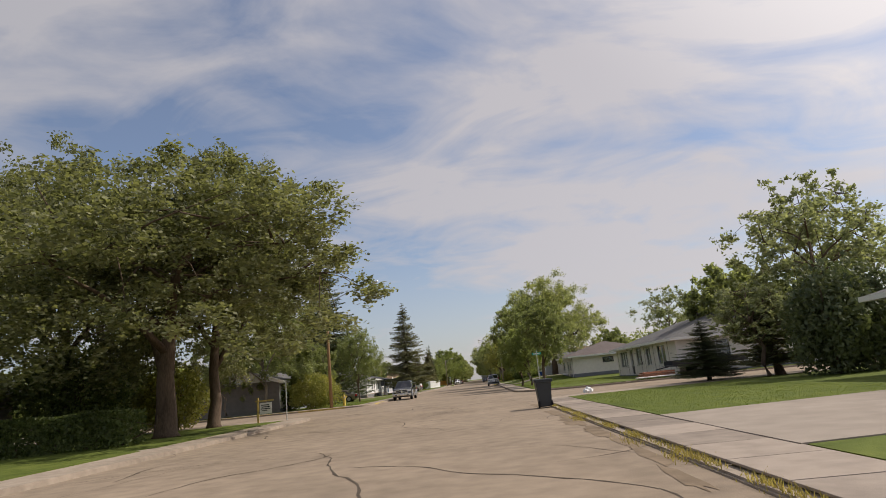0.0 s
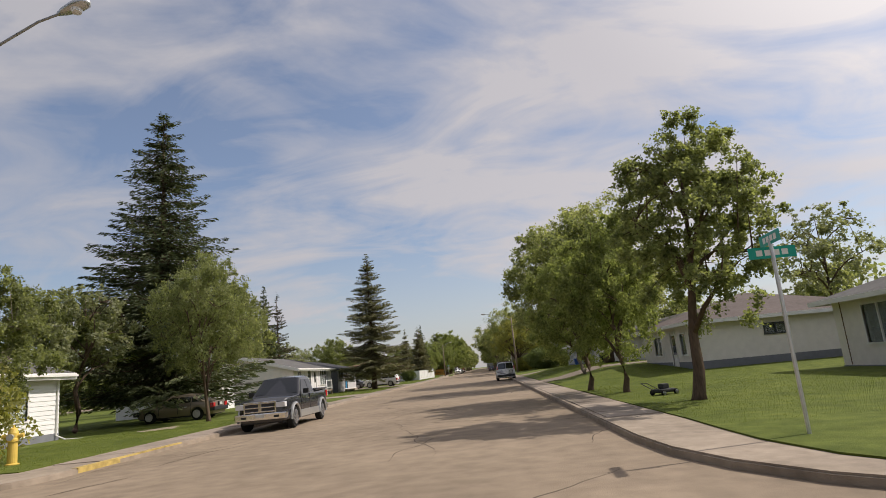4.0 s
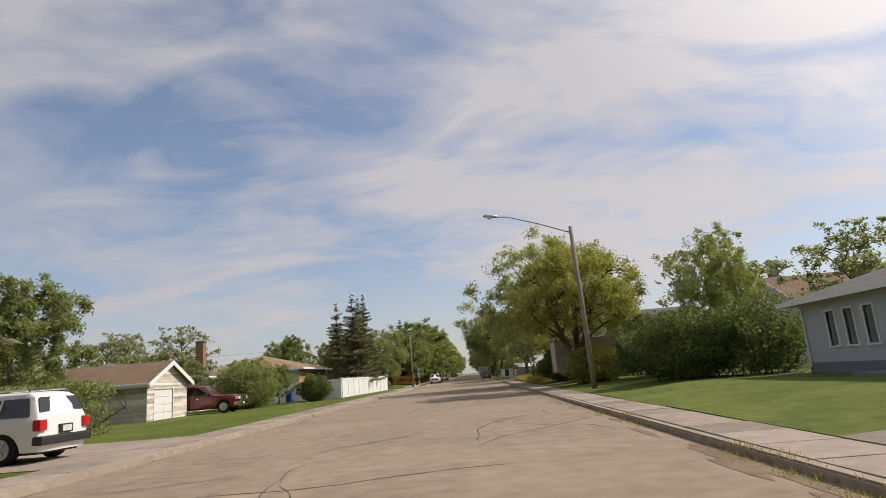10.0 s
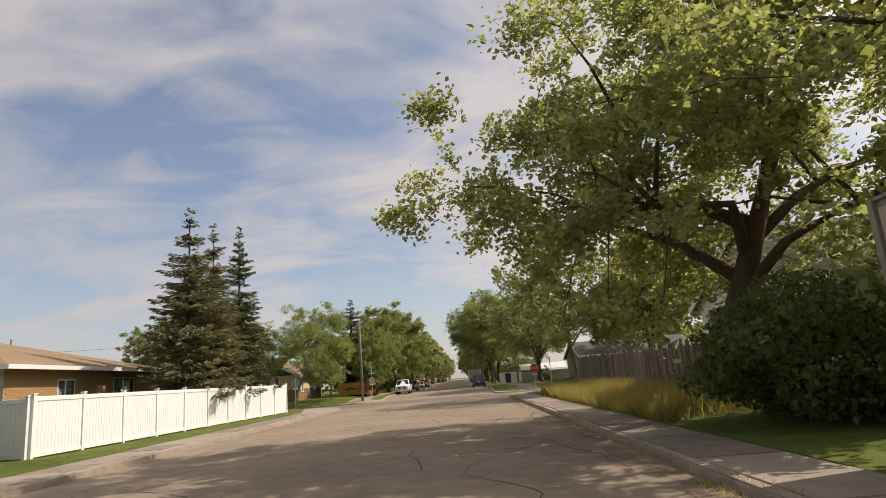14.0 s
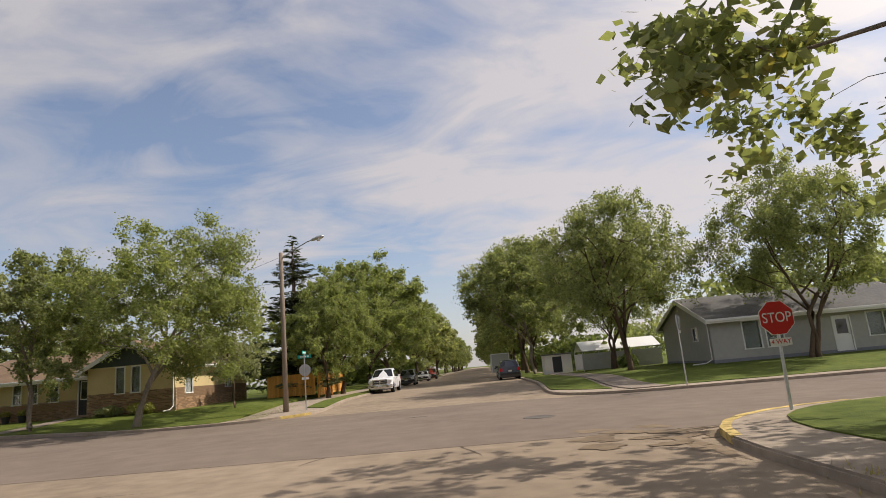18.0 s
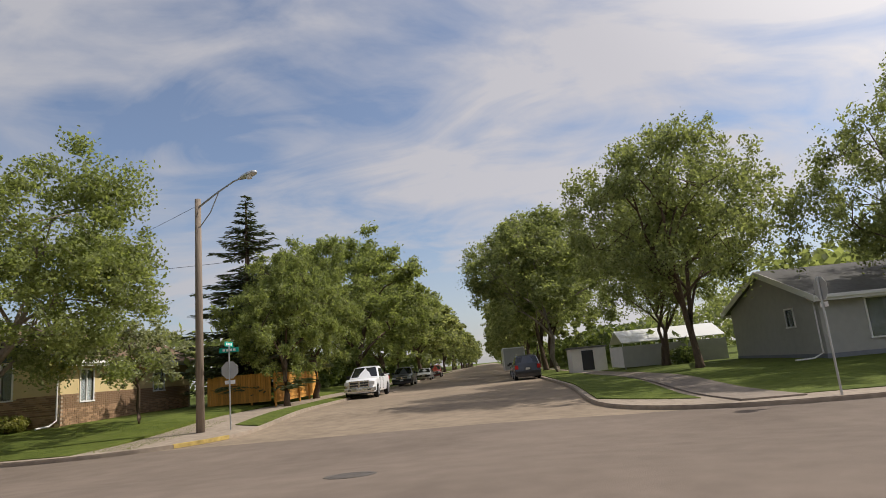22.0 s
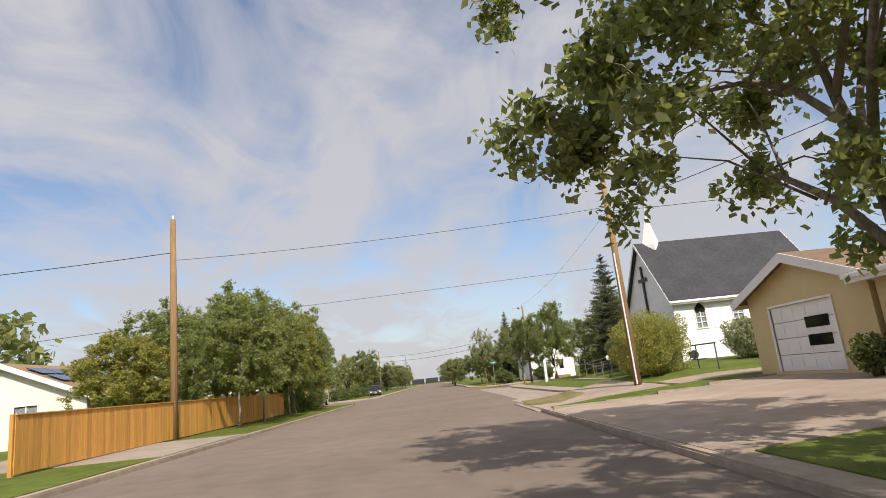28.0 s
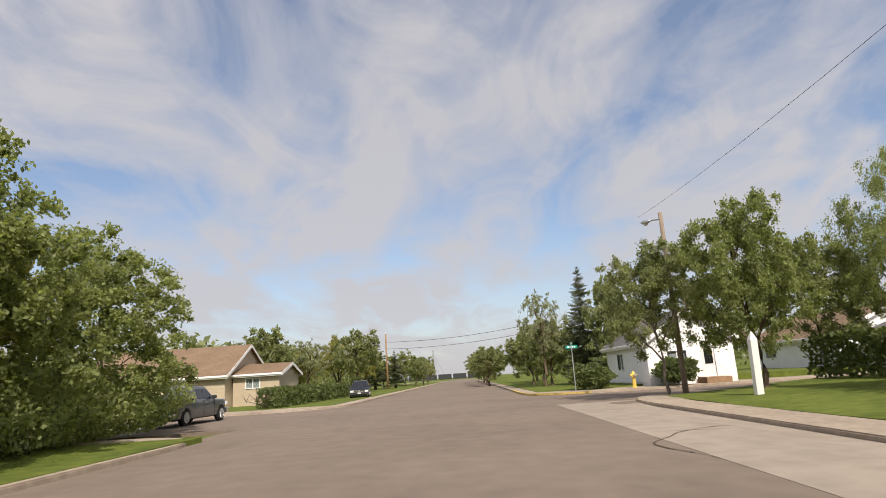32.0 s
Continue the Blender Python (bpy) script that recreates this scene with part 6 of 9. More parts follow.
h = House("house", "low white bungalow with a three-door garage", 16.0, 27, 96.5, 122.4, 0.45, 2.85)
h.wall("W", STUCCO, [("door", 0.4, 1.2, 0.0, 2.1, {"mat": WHITE, "lite": 0.45}), ("garage", 1.6, 4.4, 0.0, 2.2, {}), ("garage", 4.8, 8.0, 0.0, 2.2, {}), ("win", 17.5, 19.3, 0.9, 2.2, {"bars": 1})], low=SKIRT, low_h=0.3)
h.wall("S", STUCCO); h.wall("N", STUCCO, low=SKIRT, low_h=0.3); h.wall("E", STUCCO)
h.gable("y", 1.5, 0.7, SHING, STUCCO)
h.downspout("W", 8.5)

h = House("house", "pale blue-grey bungalow with white trimmed windows", 14.6, 25, 121.3, 134.6, 0.4, 2.85)
h.wall("W", BLUEHOUSE, [("win", 1.7, 2.2, 1.0, 2.3, {"bars": 0, "blind": 1}), ("win", 2.8, 3.3, 1.0, 2.3, {"bars": 0, "blind": 1}), ("win", 3.9, 4.4, 1.0, 2.3, {"bars": 0, "blind": 1}), ("door", 5.8, 6.7, 0.35, 2.4, {"lite": 0.55}), ("win", 7.8, 8.8, 1.35, 2.4, {"bars": 1}), ("win", 11.2, 12.3, 1.35, 2.45, {"bars": 1})], low=SKIRT, low_h=0.4)
h.wall("S", BLUEHOUSE, low=SKIRT, low_h=0.4); h.wall("N", BLUEHOUSE, low=SKIRT, low_h=0.4); h.wall("E", BLUEHOUSE)
h.hip("y", 1.7, 0.6, SHING)
h.downspout("W", 0.15)
part("steps", boxm(-1, 1, -1, 1, 0, 1), SKIRT, h.root).matrix_basis = Matrix.Translation((-6.0, 0.9, -0.2)) @ Matrix.Diagonal((0.7, 0.8, 0.3, 1))

h = House("house", "tall house behind trees with a brown gable roof", 23.6, 34, 150.5, 159, 0.4, 4.0)
for sd in "WSNE":
    h.wall(sd, STUCCO)
h.gable("x", 2.2, 0.5, SHINGB, STUCCO)
h.chimney(-3.9, 1.0, 5.0, 7.6, 0.6, SKIRT)

h = House("house", "plain white house with a steep roof behind a weathered fence", 13.2, 24, 166, 176.2, 0.4, 3.5)
h.wall("W", STUCCO, [("win", 0.9, 2.6, 1.6, 3.2, {"bars": 1, "sash": DARKTRIM})]); h.wall("N", STUCCO); h.wall("S", STUCCO); h.wall("E", STUCCO)
h.gable("x", 2.4, 0.4, SHING, STUCCO)

h = House("house", "white clapboard bungalow with grey roof", -27.5, -17.6, 58.5, 68.6, 0.1, 2.9)
# the south wall's shade is put into darker wall and board colours
h.wall("E", WHITESIDE, [("win", 6.5, 8.2, 1.0, 2.2, {"bars": 1, "blind": 1})], boards=WHITESIDE, low=SKIRT, low_h=0.35); h.wall("S", GREYSIDE, boards=mat("shaded_clapboard", (0.2, 0.18, 0.165), 0.7, rand=0.1), board_h=0.22); h.wall("N", WHITESIDE, boards=WHITESIDE, board_h=0.22); h.wall("W", WHITESIDE)
h.gable("y", 1.5, 0.5, SHING, WHITESIDE)
h.downspout("E", 9.9)

h = House("garage", "small white garage with a brown roof", -26, -19.5, 86.5, 92.5, 0.05, 2.4, category="garage")
h.wall("E", WHITESIDE, [("garage", 1.6, 4.2, 0, 2.0, {})]); h.wall("S", WHITESIDE); h.wall("N", WHITESIDE); h.wall("W", WHITESIDE)
h.hip("y", 1.1, 0.4, SHINGT)

h = House("house", "white bungalow under renovation with grey stone skirting", -26.5, -16.8, 100.2, 114.6, -0.1, 3.2)
h.wall("E", WHITE, [("win", 1.25, 2.4, 1.7, 2.9, {"bars": 1, "cross": (0.5,)}), ("win", 4.7, 5.9, 1.55, 2.95, {"bars": 0, "cross": (0.45,)}), ("door", 7.1, 8.0, 0.85, 2.95, {"lite": 0.4}), ("win", 9.6, 12.4, 1.4, 3.0, {"bars": 2, "cross": (0.6,)})], bricks=(STONE, 0.85, 300, 0.42, 0.11))
h.wall("S", STUCCO, bricks=(STONE, 0.7, 10, 0.42, 0.11)); h.wall("N", WHITE); h.wall("W", WHITE)
h.gable("y", 1.35, 0.55, SHING, WHITE)
h.downspout("E", 14.3)
for q in (0.05, 3.55, 6.6, 9.1, 13.0):
    bm = bmesh.new()
    cube(bm, q, q + 0.05, -0.012, -0.003, 0.9, 3.1, h.axes("E"))
    part("seam_tape", bm, mat("grey_seam_tape", (0.35, 0.34, 0.33), 0.7, var=0.2), h.root)
for q, z in ((0.5, 1.3), (2.7, 2.5), (3.8, 1.6), (4.0, 2.6), (6.2, 2.2), (8.4, 2.0), (8.6, 1.3), (12.7, 2.4), (13.3, 1.5)):
    bm = bmesh.new()
    cube(bm, q, q + 0.5, -0.008, -0.002, z, z + 0.06, h.axes("E"))
    part("faded_print", bm, INKGREY, h.root)
bm = bmesh.new()
m = h.axes("E")
for k in range(5):
    cube(bm, 5.9 + 0.0, 7.0, -1.7 + 0.28 * k, -0.9 + 0.0, 0.0 + 0.001 * k, 0.17 * (k + 1), m)
part("steps", bm, DARKTRIM, h.root)
bm = bmesh.new()
cube(bm, 7.0, 9.4, -1.4, -0.05, 0.66, 0.82, m)
for a in (7.1, 9.3):
    cube(bm, a - 0.06, a + 0.06, -1.38, -1.26, -0.1, 0.7, m)
part("landing", bm, GREYPOLE, h.root)
bm = bmesh.new()
for a in (7.05, 9.35):
    cube(bm, a - 0.05, a + 0.05, -1.4, -1.3, 0.82, 1.85, m)
for z in (1.0, 1.75):
    cube(bm, 7.05, 9.35, -1.38, -1.32, z, z + 0.08, m)
tube(bm, [m @ Vector(p) for p in ((5.85, -1.65, 0.95), (7.05, -1.36, 1.8))], [0.05, 0.05], 6)
tube(bm, [m @ Vector(p) for p in ((5.85, -1.65, 0.2), (7.05, -1.36, 1.05))], [0.04, 0.04], 6)
cube(bm, 5.8, 5.9, -1.7, -1.6, 0.0, 1.15, m)
part("handrail", bm, WHITE, h.root)

h = House("house", "small pale grey clapboard house with a bright blue door", -26, -16.3, 116.2, 127.0, -0.05, 3.0)
h.wall("E", GREYSIDE, [("win", 0.9, 2.9, 1.85, 2.85, {"bars": 1, "trim": DARKTRIM, "sash": WHITE}), ("door", 4.0, 5.1, 0.55, 2.75, {"mat": BLUEDOOR, "lite": 0.45, "glass": CURTAIN, "trim": DARKTRIM}), ("win", 7.2, 9.3, 1.35, 2.6, {"bars": 2, "trim": DARKTRIM, "sash": WHITE, "blind": 1})], boards=GREYSIDE, board_h=0.2, low=STUCCO, low_h=0.5)
# south boards are darker than those of the other walls
h.wall("S", DARKTRIM, boards=mat("dark_side_siding", (0.16, 0.16, 0.17), 0.7, rand=0.1), board_h=0.2); h.wall("N", GREYSIDE, boards=GREYSIDE, low=STUCCO, low_h=0.5); h.wall("W", GREYSIDE)
h.gable("y", 1.2, 0.6, SHINGD, GREYSIDE, fascia=DARKTRIM)
part("door_step", boxm(7.45 - 2.6, 7.45 - 1.3, -1.9, -0.1, -0.2, 0.45, 0.02), CONC, h.root)

h = House("shed", "old white clapboard shed with peeling paint and brown roof", -27.5, -19.4, 146.8, 152.2, 0.1, 2.45, category="shed")
PEEL = mat("peeling_white_paint", (0.55, 0.50, 0.43), 0.8, var=0.5, scale=5, streak=(1, 1.0, 6), rand=0.3)
h.wall("E", PEEL, [("garage", 0.9, 3.3, 0.0, 2.0, {})], boards=PEEL, board_h=0.16); h.wall("N", PEEL, boards=PEEL, board_h=0.16); h.wall("S", PEEL, boards=PEEL, board_h=0.16); h.wall("W", PEEL)
h.gable("x", 1.25, 0.35, SHINGB, PEEL, boards=0.16)

h = House("house", "tan brick bungalow with a brown hip roof", -29, -17.2, 173.5, 185.8, 0.2, 3.3)
# grey stucco on the south side stands in for brick in shade
h.wall("E", BRICKY, [("win", 3.5, 4.7, 1.6, 2.7, {"bars": 1, "blind": 1}), ("win", 8.2, 10.2, 1.4, 2.8, {"bars": 1, "blind": 1})], bricks=(BRICKY, 3.3, 60, 0.3, 0.1)); h.wall("S", STUCCOG, [("win", 3, 4.2, 1.6, 2.7, {})]); h.wall("N", BRICKY); h.wall("W", BRICKY)
h.hip("y", 1.8, 0.7, SHINGT)
h = House("house", "white bungalow with a shallow grey roof and brick chimney", -34.5, -22.8, 158.5, 169.5, 0.2, 2.9)
for sd in "ESNW":
    h.wall(sd, STUCCO)
h.gable("y", 1.4, 0.5, SHING, STUCCO)
h.chimney(4.2, 2.0, 3.2, 6.2, 0.7, BRICKM)

# the brick and cream corner house and its garage
h = House("house", "cream and tan brick corner house with brown roof", -22.4, -16.8, 219.3, 231, 0.42, 2.95)
h.wall("S", CREAM, [("win", 2.85, 3.35, 1.3, 2.85, {"bars": 0, "blind": 1}), ("win", 1.85, 2.35, 1.3, 2.85, {"bars": 0, "blind": 1})], bricks=(BRICKM, 1.35, 300, 0.3, 0.09), boards=CREAM, board_h=0.4)
h.wall("E", CREAM, [("win", 1.3, 2.2, 1.0, 2.4, {"bars": 1, "blind": 1}), ("win", 7.5, 8.6, 1.2, 2.4, {"bars": 1, "blind": 1})], bricks=(BRICKM, 1.35, 300, 0.3, 0.09)); h.wall("N", CREAM); h.wall("W", CREAM)
h.gable("y", 1.45, 0.5, SHINGB, mat("green_gable", (0.05, 0.065, 0.055), 0.7), fascia=WHITE)
h.downspout("S", 5.5)
h = House("house_wing", "cream and brick wing with narrow windows under a brown roof", -32.5, -22.5, 220.9, 231, 0.42, 2.75, category="house")
h.wall("S", CREAM, [("win", 6.6, 7.1, 1.15, 2.5, {"bars": 0, "cross": (0.45,)}), ("win", 5.2, 5.7, 1.15, 2.5, {"bars": 0, "cross": (0.45,)}), ("win", 4.1, 4.6, 1.15, 2.5, {"bars": 0, "cross": (0.45,)}), ("door", 8.5, 9.4, 0.15, 2.4, {"mat": DARKTRIM, "lite": 0.45})], bricks=(BRICKM, 1.15, 200, 0.3, 0.09)); h.wall("N", CREAM); h.wall("W", CREAM)
h.gable("x", 1.6, 0.9, SHINGB, CREAM)
h = House("garage", "cream garage with white panel doors and dark door lights", -44.2, -38.5, 219.9, 229, 0.55, 2.5, category="garage")
h.wall("S", CREAM, [("garage", 1.2, 4.2, 0.0, 2.05, {"lites": [(0.55, 0.9, 0.62, 0.78), (0.55, 0.9, 0.36, 0.52)]})]); h.wall("W", CREAM); h.wall("E", CREAM); h.wall("N", CREAM)
h.gable("y", 1.0, 0.4, SHINGB, CREAM)
h = House("garage", "cream garage with a wide white panel door", -38.4, -32.6, 220.0, 229, 0.55, 2.5, category="garage")
h.wall("S", CREAM, [("garage", 1.4, 4.8, 0.0, 2.1, {"lites": [(0.75, 0.95, 0.68, 0.84), (0.75, 0.95, 0.4, 0.56)]})]); h.wall("W", CREAM); h.wall("E", CREAM); h.wall("N", CREAM)
h.gable("x", 1.1, 0.5, SHINGB, CREAM)

h = House("house", "grey stucco house with tall narrow windows", 16.6, 30, 220.6, 229.8, 0.3, 2.75)
h.wall("S", STUCCOG, [("win", 2.0, 3.0, 0.75, 2.4, {"bars": 0, "blind": 0}), ("win", 3.4, 4.4, 0.75, 2.4, {"bars": 0}), ("door", 7.5, 8.5, 0.1, 2.2, {"lite": 0.5}), ("win", 9.6, 11.6, 0.9, 2.3, {"bars": 1})], low=SKIRT, low_h=0.2)
h.wall("W", STUCCOG, [("win", 6.3, 7.0, 1.5, 2.3, {"bars": 0, "blind": 1})], low=SKIRT, low_h=0.2); h.wall("N", STUCCOG); h.wall("E", STUCCOG)
h.gable("x", 1.6, 0.5, SHING, STUCCOG)
h.downspout("W", 9.0)

# the church
h = House("church", "white clapboard church with a steep charcoal roof", -72.8, -64.4, 226.2, 237.5, 1.0, 4.4)
h.wall("E", WHITESIDE, [("win", a, a + 0.7, 2.1, 3.25, {"bars": 1, "cross": (0.33, 0.66)}) for a in (1.5, 4.2, 6.9)], boards=None, low=WHITE, low_h=0.4)
# south face: its shade is put into a greyer copy of the siding colour
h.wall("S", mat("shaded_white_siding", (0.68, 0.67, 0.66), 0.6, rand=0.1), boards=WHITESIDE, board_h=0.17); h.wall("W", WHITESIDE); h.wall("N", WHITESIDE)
bm = bmesh.new()
mE = h.axes("E")
for k in range(22):
    for a0, a1, b0, b1 in wall_cells(11.3, 0.4 + 0.18 * (k + 1), [(a - 0.1, a + 0.8, 2.0, 3.9) for a in (1.5, 4.2, 6.9)], 0.4 + 0.18 * k):
        v = cube(bm, a0, a1, -0.006, -0.002, b0, b1)
        for q in v:
            if q.co.y < -0.005 and q.co.z < b0 + 1e-3:
                q.co.y = -0.03
        for q in v:
            q.co = mE @ q.co
part("siding", bm, WHITESIDE, h.root)
for a in (1.5, 4.2, 6.9):
    bm = bmesh.new()
    pts = [(a - 0.05, 3.25), (a + 0.75, 3.25), (a + 0.66, 3.55), (a + 0.35, 3.88), (a + 0.04, 3.55)]
    f0 = [bm.verts.new(mE @ Vector((p, -0.05, z))) for p, z in pts]
    f1 = [bm.verts.new(mE @ Vector((p, 0.0, z))) for p, z in pts]
    bm.faces.new(f0); bm.faces.new(f1[::-1])
    for i in range(5):
        bm.faces.new((f0[i], f0[(i + 1) % 5], f1[(i + 1) % 5], f1[i]))
    bmesh.ops.recalc_face_normals(bm, faces=bm.faces[:])
    part("pointed_head", bm, CARGLASS, h.root)
h.gable("y", 4.7, 0.4, SHINGD, WHITESIDE, boards=0.17)
bm = bmesh.new()
cube(bm, -0.12, 0.12, -5.81, -5.71, 3.6, 7.4)
cube(bm, -0.75, 0.75, -5.82, -5.72, 6.2, 6.45)
part("wall_cross", bm, DARKTRIM, h.root, "tall dark cross on the gable")
bm = bmesh.new()
lathe(bm, [(0.72, 8.5), (0.72, 9.0), (0.04, 11.5)], 4, (0, -4.6))
part("steeple", bm, WHITE, h.root, "small white spire")
bm = bmesh.new()
cube(bm, -0.05, 0.05, -4.65, -4.55, 11.3, 13.1)
cube(bm, -0.35, 0.35, -4.66, -4.54, 12.4, 12.52)
part("spire_cross", bm, STEEL, h.root)

# white gabled house beyond, tan house across the way
h = House("house", "small white clapboard house with grey roof and front porch", -112, -102.2, 222.9, 228.6, 0.35, 2.7)
h.wall("E", WHITESIDE, [("win", 1.4, 2.5, 0.75, 1.85, {"bars": 1, "trim": DARKTRIM, "sash": WHITE}), ("door", 3.6, 4.4, 0.2, 2.1, {"lite": 0.4})], boards=WHITESIDE); h.wall("S", WHITESIDE, [("win", 3, 4.4, 0.9, 2.0, {"bars": 1})], boards=WHITESIDE, board_h=0.3); h.wall("N", WHITESIDE); h.wall("W", WHITESIDE)
h.gable("x", 1.9, 0.35, SHING, WHITESIDE, boards=0.22)
h.chimney(-2.5, -0.8, 2.9, 4.7, 0.5, GREYPOLE)
part("porch_steps", boxm(5.0, 6.4, 0.2, 1.8, -0.4, 0.15, 0.02), BRICKM, h.root)
h = House("house", "tan bungalow with a brown gable roof and white door", -128.4, -115.9, 177.0, 190.3, 0.3, 2.7)
h.wall("E", TANSIDE, [("win", 3.2, 5.0, 0.9, 2.2, {"bars": 2}), ("door", 6.1, 7.1, 0.1, 2.2, {})], boards=TANSIDE, board_h=0.3); h.wall("N", TANSIDE); h.wall("S", TANSIDE); h.wall("W", TANSIDE)
h.gable("y", 2.8, 0.5, SHINGB, TANSIDE)
h = House("garage", "tan garage with a brown roof", -124.6, -117.6, 190.4, 194.6, 0.4, 2.5, category="garage")
h.wall("E", TANSIDE, [("win", 1.2, 2.4, 1.3, 2.1, {"bars": 1})]); h.wall("N", TANSIDE); h.wall("S", TANSIDE); h.wall("W", TANSIDE)
h.gable("y", 0.9, 0.4, SHINGB, TANSIDE)

# ---- vehicles ----
NAVY = mat("navy_car_paint", (0.018, 0.019, 0.024), 0.25, var=0.05, coat=0.8)
SILVER = mat("silver_car_paint", (0.45, 0.45, 0.44), 0.3, metal=0.5, var=0.03, coat=0.6)
VANWHITE = mat("white_car_paint", (0.82, 0.82, 0.84), 0.35, var=0.04, coat=0.5)
BEIGE = mat("beige_car_paint", (0.26, 0.21, 0.16), 0.3, metal=0.4, var=0.03, coat=0.6)
REDPAINT = mat("maroon_car_paint", (0.16, 0.012, 0.014), 0.25, var=0.05, coat=0.8)
GREYPAINT = mat("grey_car_paint", (0.10, 0.105, 0.115), 0.28, metal=0.4, var=0.03, coat=0.7)
BLACKPAINT = mat("black_car_paint", (0.012, 0.012, 0.014), 0.22, var=0.05, coat=0.8)
vehicle("pickup", "pickup_truck", "dark blue pickup with silver lower panels and chrome grille", NAVY, -6.85, 67.0, 0, -90.5, lower=SILVER)
vehicle("sedan", "sedan", "beige sedan parked on a driveway behind a bush", BEIGE, -16.0, 76.5, 0.16, 178)
VAN = vehicle("van", "cargo_van", "white cargo van with blue and black lettering parked at the kerb", VANWHITE, 3.75, 106.8, 0, 89.4, trim=BLACKPL)
VAN.scale = (0.96, 0.96, 0.96)
vehicle("suv", "suv", "pearl white sport utility car on a driveway", mat("pearl_white_paint", (0.76, 0.75, 0.72), 0.38, var=0.02, coat=0.25), -12.4, 125.3, 0.17, 176)
vehicle("sedan", "sedan", "grey sedan beside a clapboard house", GREYPAINT, -17.6, 129.2, 0.17, 178)
vehicle("pickup", "pickup_truck", "maroon pickup on the grass beside a shed", REDPAINT, -19.1, 153.6, 0.15, 2).scale = (1.1, 1.06, 1.06)
vehicle("pickup", "pickup_truck", "white pickup with chrome grille parked at the kerb", VANWHITE, -5.7, 232.6, 0, -90)
vehicle("suv", "suv", "black and white sport utility car at the kerb", GREYPAINT, -5.9, 252, 0, -90)
vehicle("sedan", "sedan", "silver sedan at the kerb", SILVER, -5.7, 270, 0, -90)
vehicle("suv", "suv", "dark red car at the kerb", REDPAINT, -5.5, 284, 0, -90)
vehicle("suv", "suv", "dark blue-grey sport utility car at the kerb under trees", mat("slate_car_paint", (0.045, 0.05, 0.065), 0.28, metal=0.3, coat=0.7), 4.9, 239.2, 0, 90)
vehicle("sedan", "sedan", "dark sedan parked beyond", BLACKPAINT, 5.0, 247.5, 0, 90)
vehicle("pickup", "pickup_truck", "dark pickup parked on a side street", GREYPAINT, -94.2, 196.2, 0.0, 175)
vehicle("suv", "suv", "black sport utility car parked by a hedge", BLACKPAINT, -124, 201.0, 0.0, 5)
# a boxy white trailer ahead of the parked car
root = tagged(empty("cargo_trailer", (4.9, 257, 0)), "white box trailer at the kerb", "trailer")
part("box", boxm(-1.1, 1.1, -2.5, 2.5, 0.5, 2.7, 0.05), VANWHITE, root)
part("rear_door", boxm(-1.0, 1.0, -2.53, -2.49, 0.55, 2.6, 0.01), SILVER, root)
for sx in (-1, 1):
    wheel_parts(root, 0.0, sx * 1.12, 0.33, 0.2, sx)

# lettering on the van's tail
INKBLUE = mat("blue_vinyl_letters", (0.02, 0.06, 0.25), 0.5)
INKBLACK = mat("black_vinyl_letters", (0.02, 0.02, 0.022), 0.5)
text_mesh("letters", "HS", 0.21, INKBLUE, VAN, pose(-2.862, 0.53, 1.0, 90, 0, -90), 1.05)
for shift in (0.0, 0.004, 0.008):
    text_mesh("letters", "RESTORATION", 0.108, INKBLACK, VAN, pose(-2.864 - shift * 0.1, 0.62 + shift, 0.895, 90, 0, -90), 1.0)
text_mesh("letters", "24HR", 0.068, INKBLACK, VAN, pose(-2.866, 0.25, 0.77, 90, 0, -90))
for q0, q1, z in ((0.5, 0.62, 0.79), (0.36, 0.47, 0.79), (0.3, 0.62, 0.74), (0.05, 0.28, 0.735), (-0.1, -0.2, 1.08), (-0.24, -0.36, 1.08), (-0.4, -0.55, 1.08), (-0.6, -0.75, 1.08), (-0.2, -0.7, 0.73), (-0.25, -0.75, 0.69)):
    bm = bmesh.new()
    cube(bm, -2.866, -2.80, min(q0, q1), max(q0, q1), z - 0.014, z + 0.014)
    part("lettering_bar", bm, INKBLACK, VAN)

# ---- street things ----
bins("wheelie_bin", "dark grey wheeled refuse bin at the kerb", 3.17, 26.4, 0.0, 180, BINBLACK, 0.99)
bins("wheelie_bin", "blue recycling bin by a garage", 13.9, 122.6, H(13.9, 122.6) + 0.02, 90, BINBLUE)
bins("wheelie_bin", "dark refuse bin by a garage", 15.3, 112.9, H(15.3, 112.9) + 0.02, 90, BINBLACK)
bins("wheelie_bin", "blue recycling bin beside a bush", -16.2, 166.4, 0.15, 0, BINBLUE)
hydrant(-11.55, 58.4, 0.12, 20)
hydrant(-101.4, 221.6, 0.13, 100)
street_lamp("tall wooden lamp pole with a long steel arm", -12.0, 55.2, 0.12, 9.4, 4.3, -10, rise=1.35)
street_lamp("leaning grey wooden lamp pole with a long arm over the street", 7.2, 141.6, 0.25, 8.9, 4.1, 182, rise=1.25, lean=(-0.05, 0.8), m=GREYPOLE)
street_lamp("grey wooden lamp pole on the corner with a short curved arm", -8.8, 215.8, -0.3, 9.15, 2.2, -20, rise=0.75, m=GREYPOLE, brace=True, r=0.16)
sign_post("street_sign", "leaning steel post with green street-name plates", 5.8, 51.8, 0.12, 2.65, blades=True, rz=4, rz2=82)
sign_post("stop_sign", "red stop sign on a leaning steel post", 7.5, 194.0, 0.1, 2.05, stop=1.72, rz=0, lean=(0.05, 0))
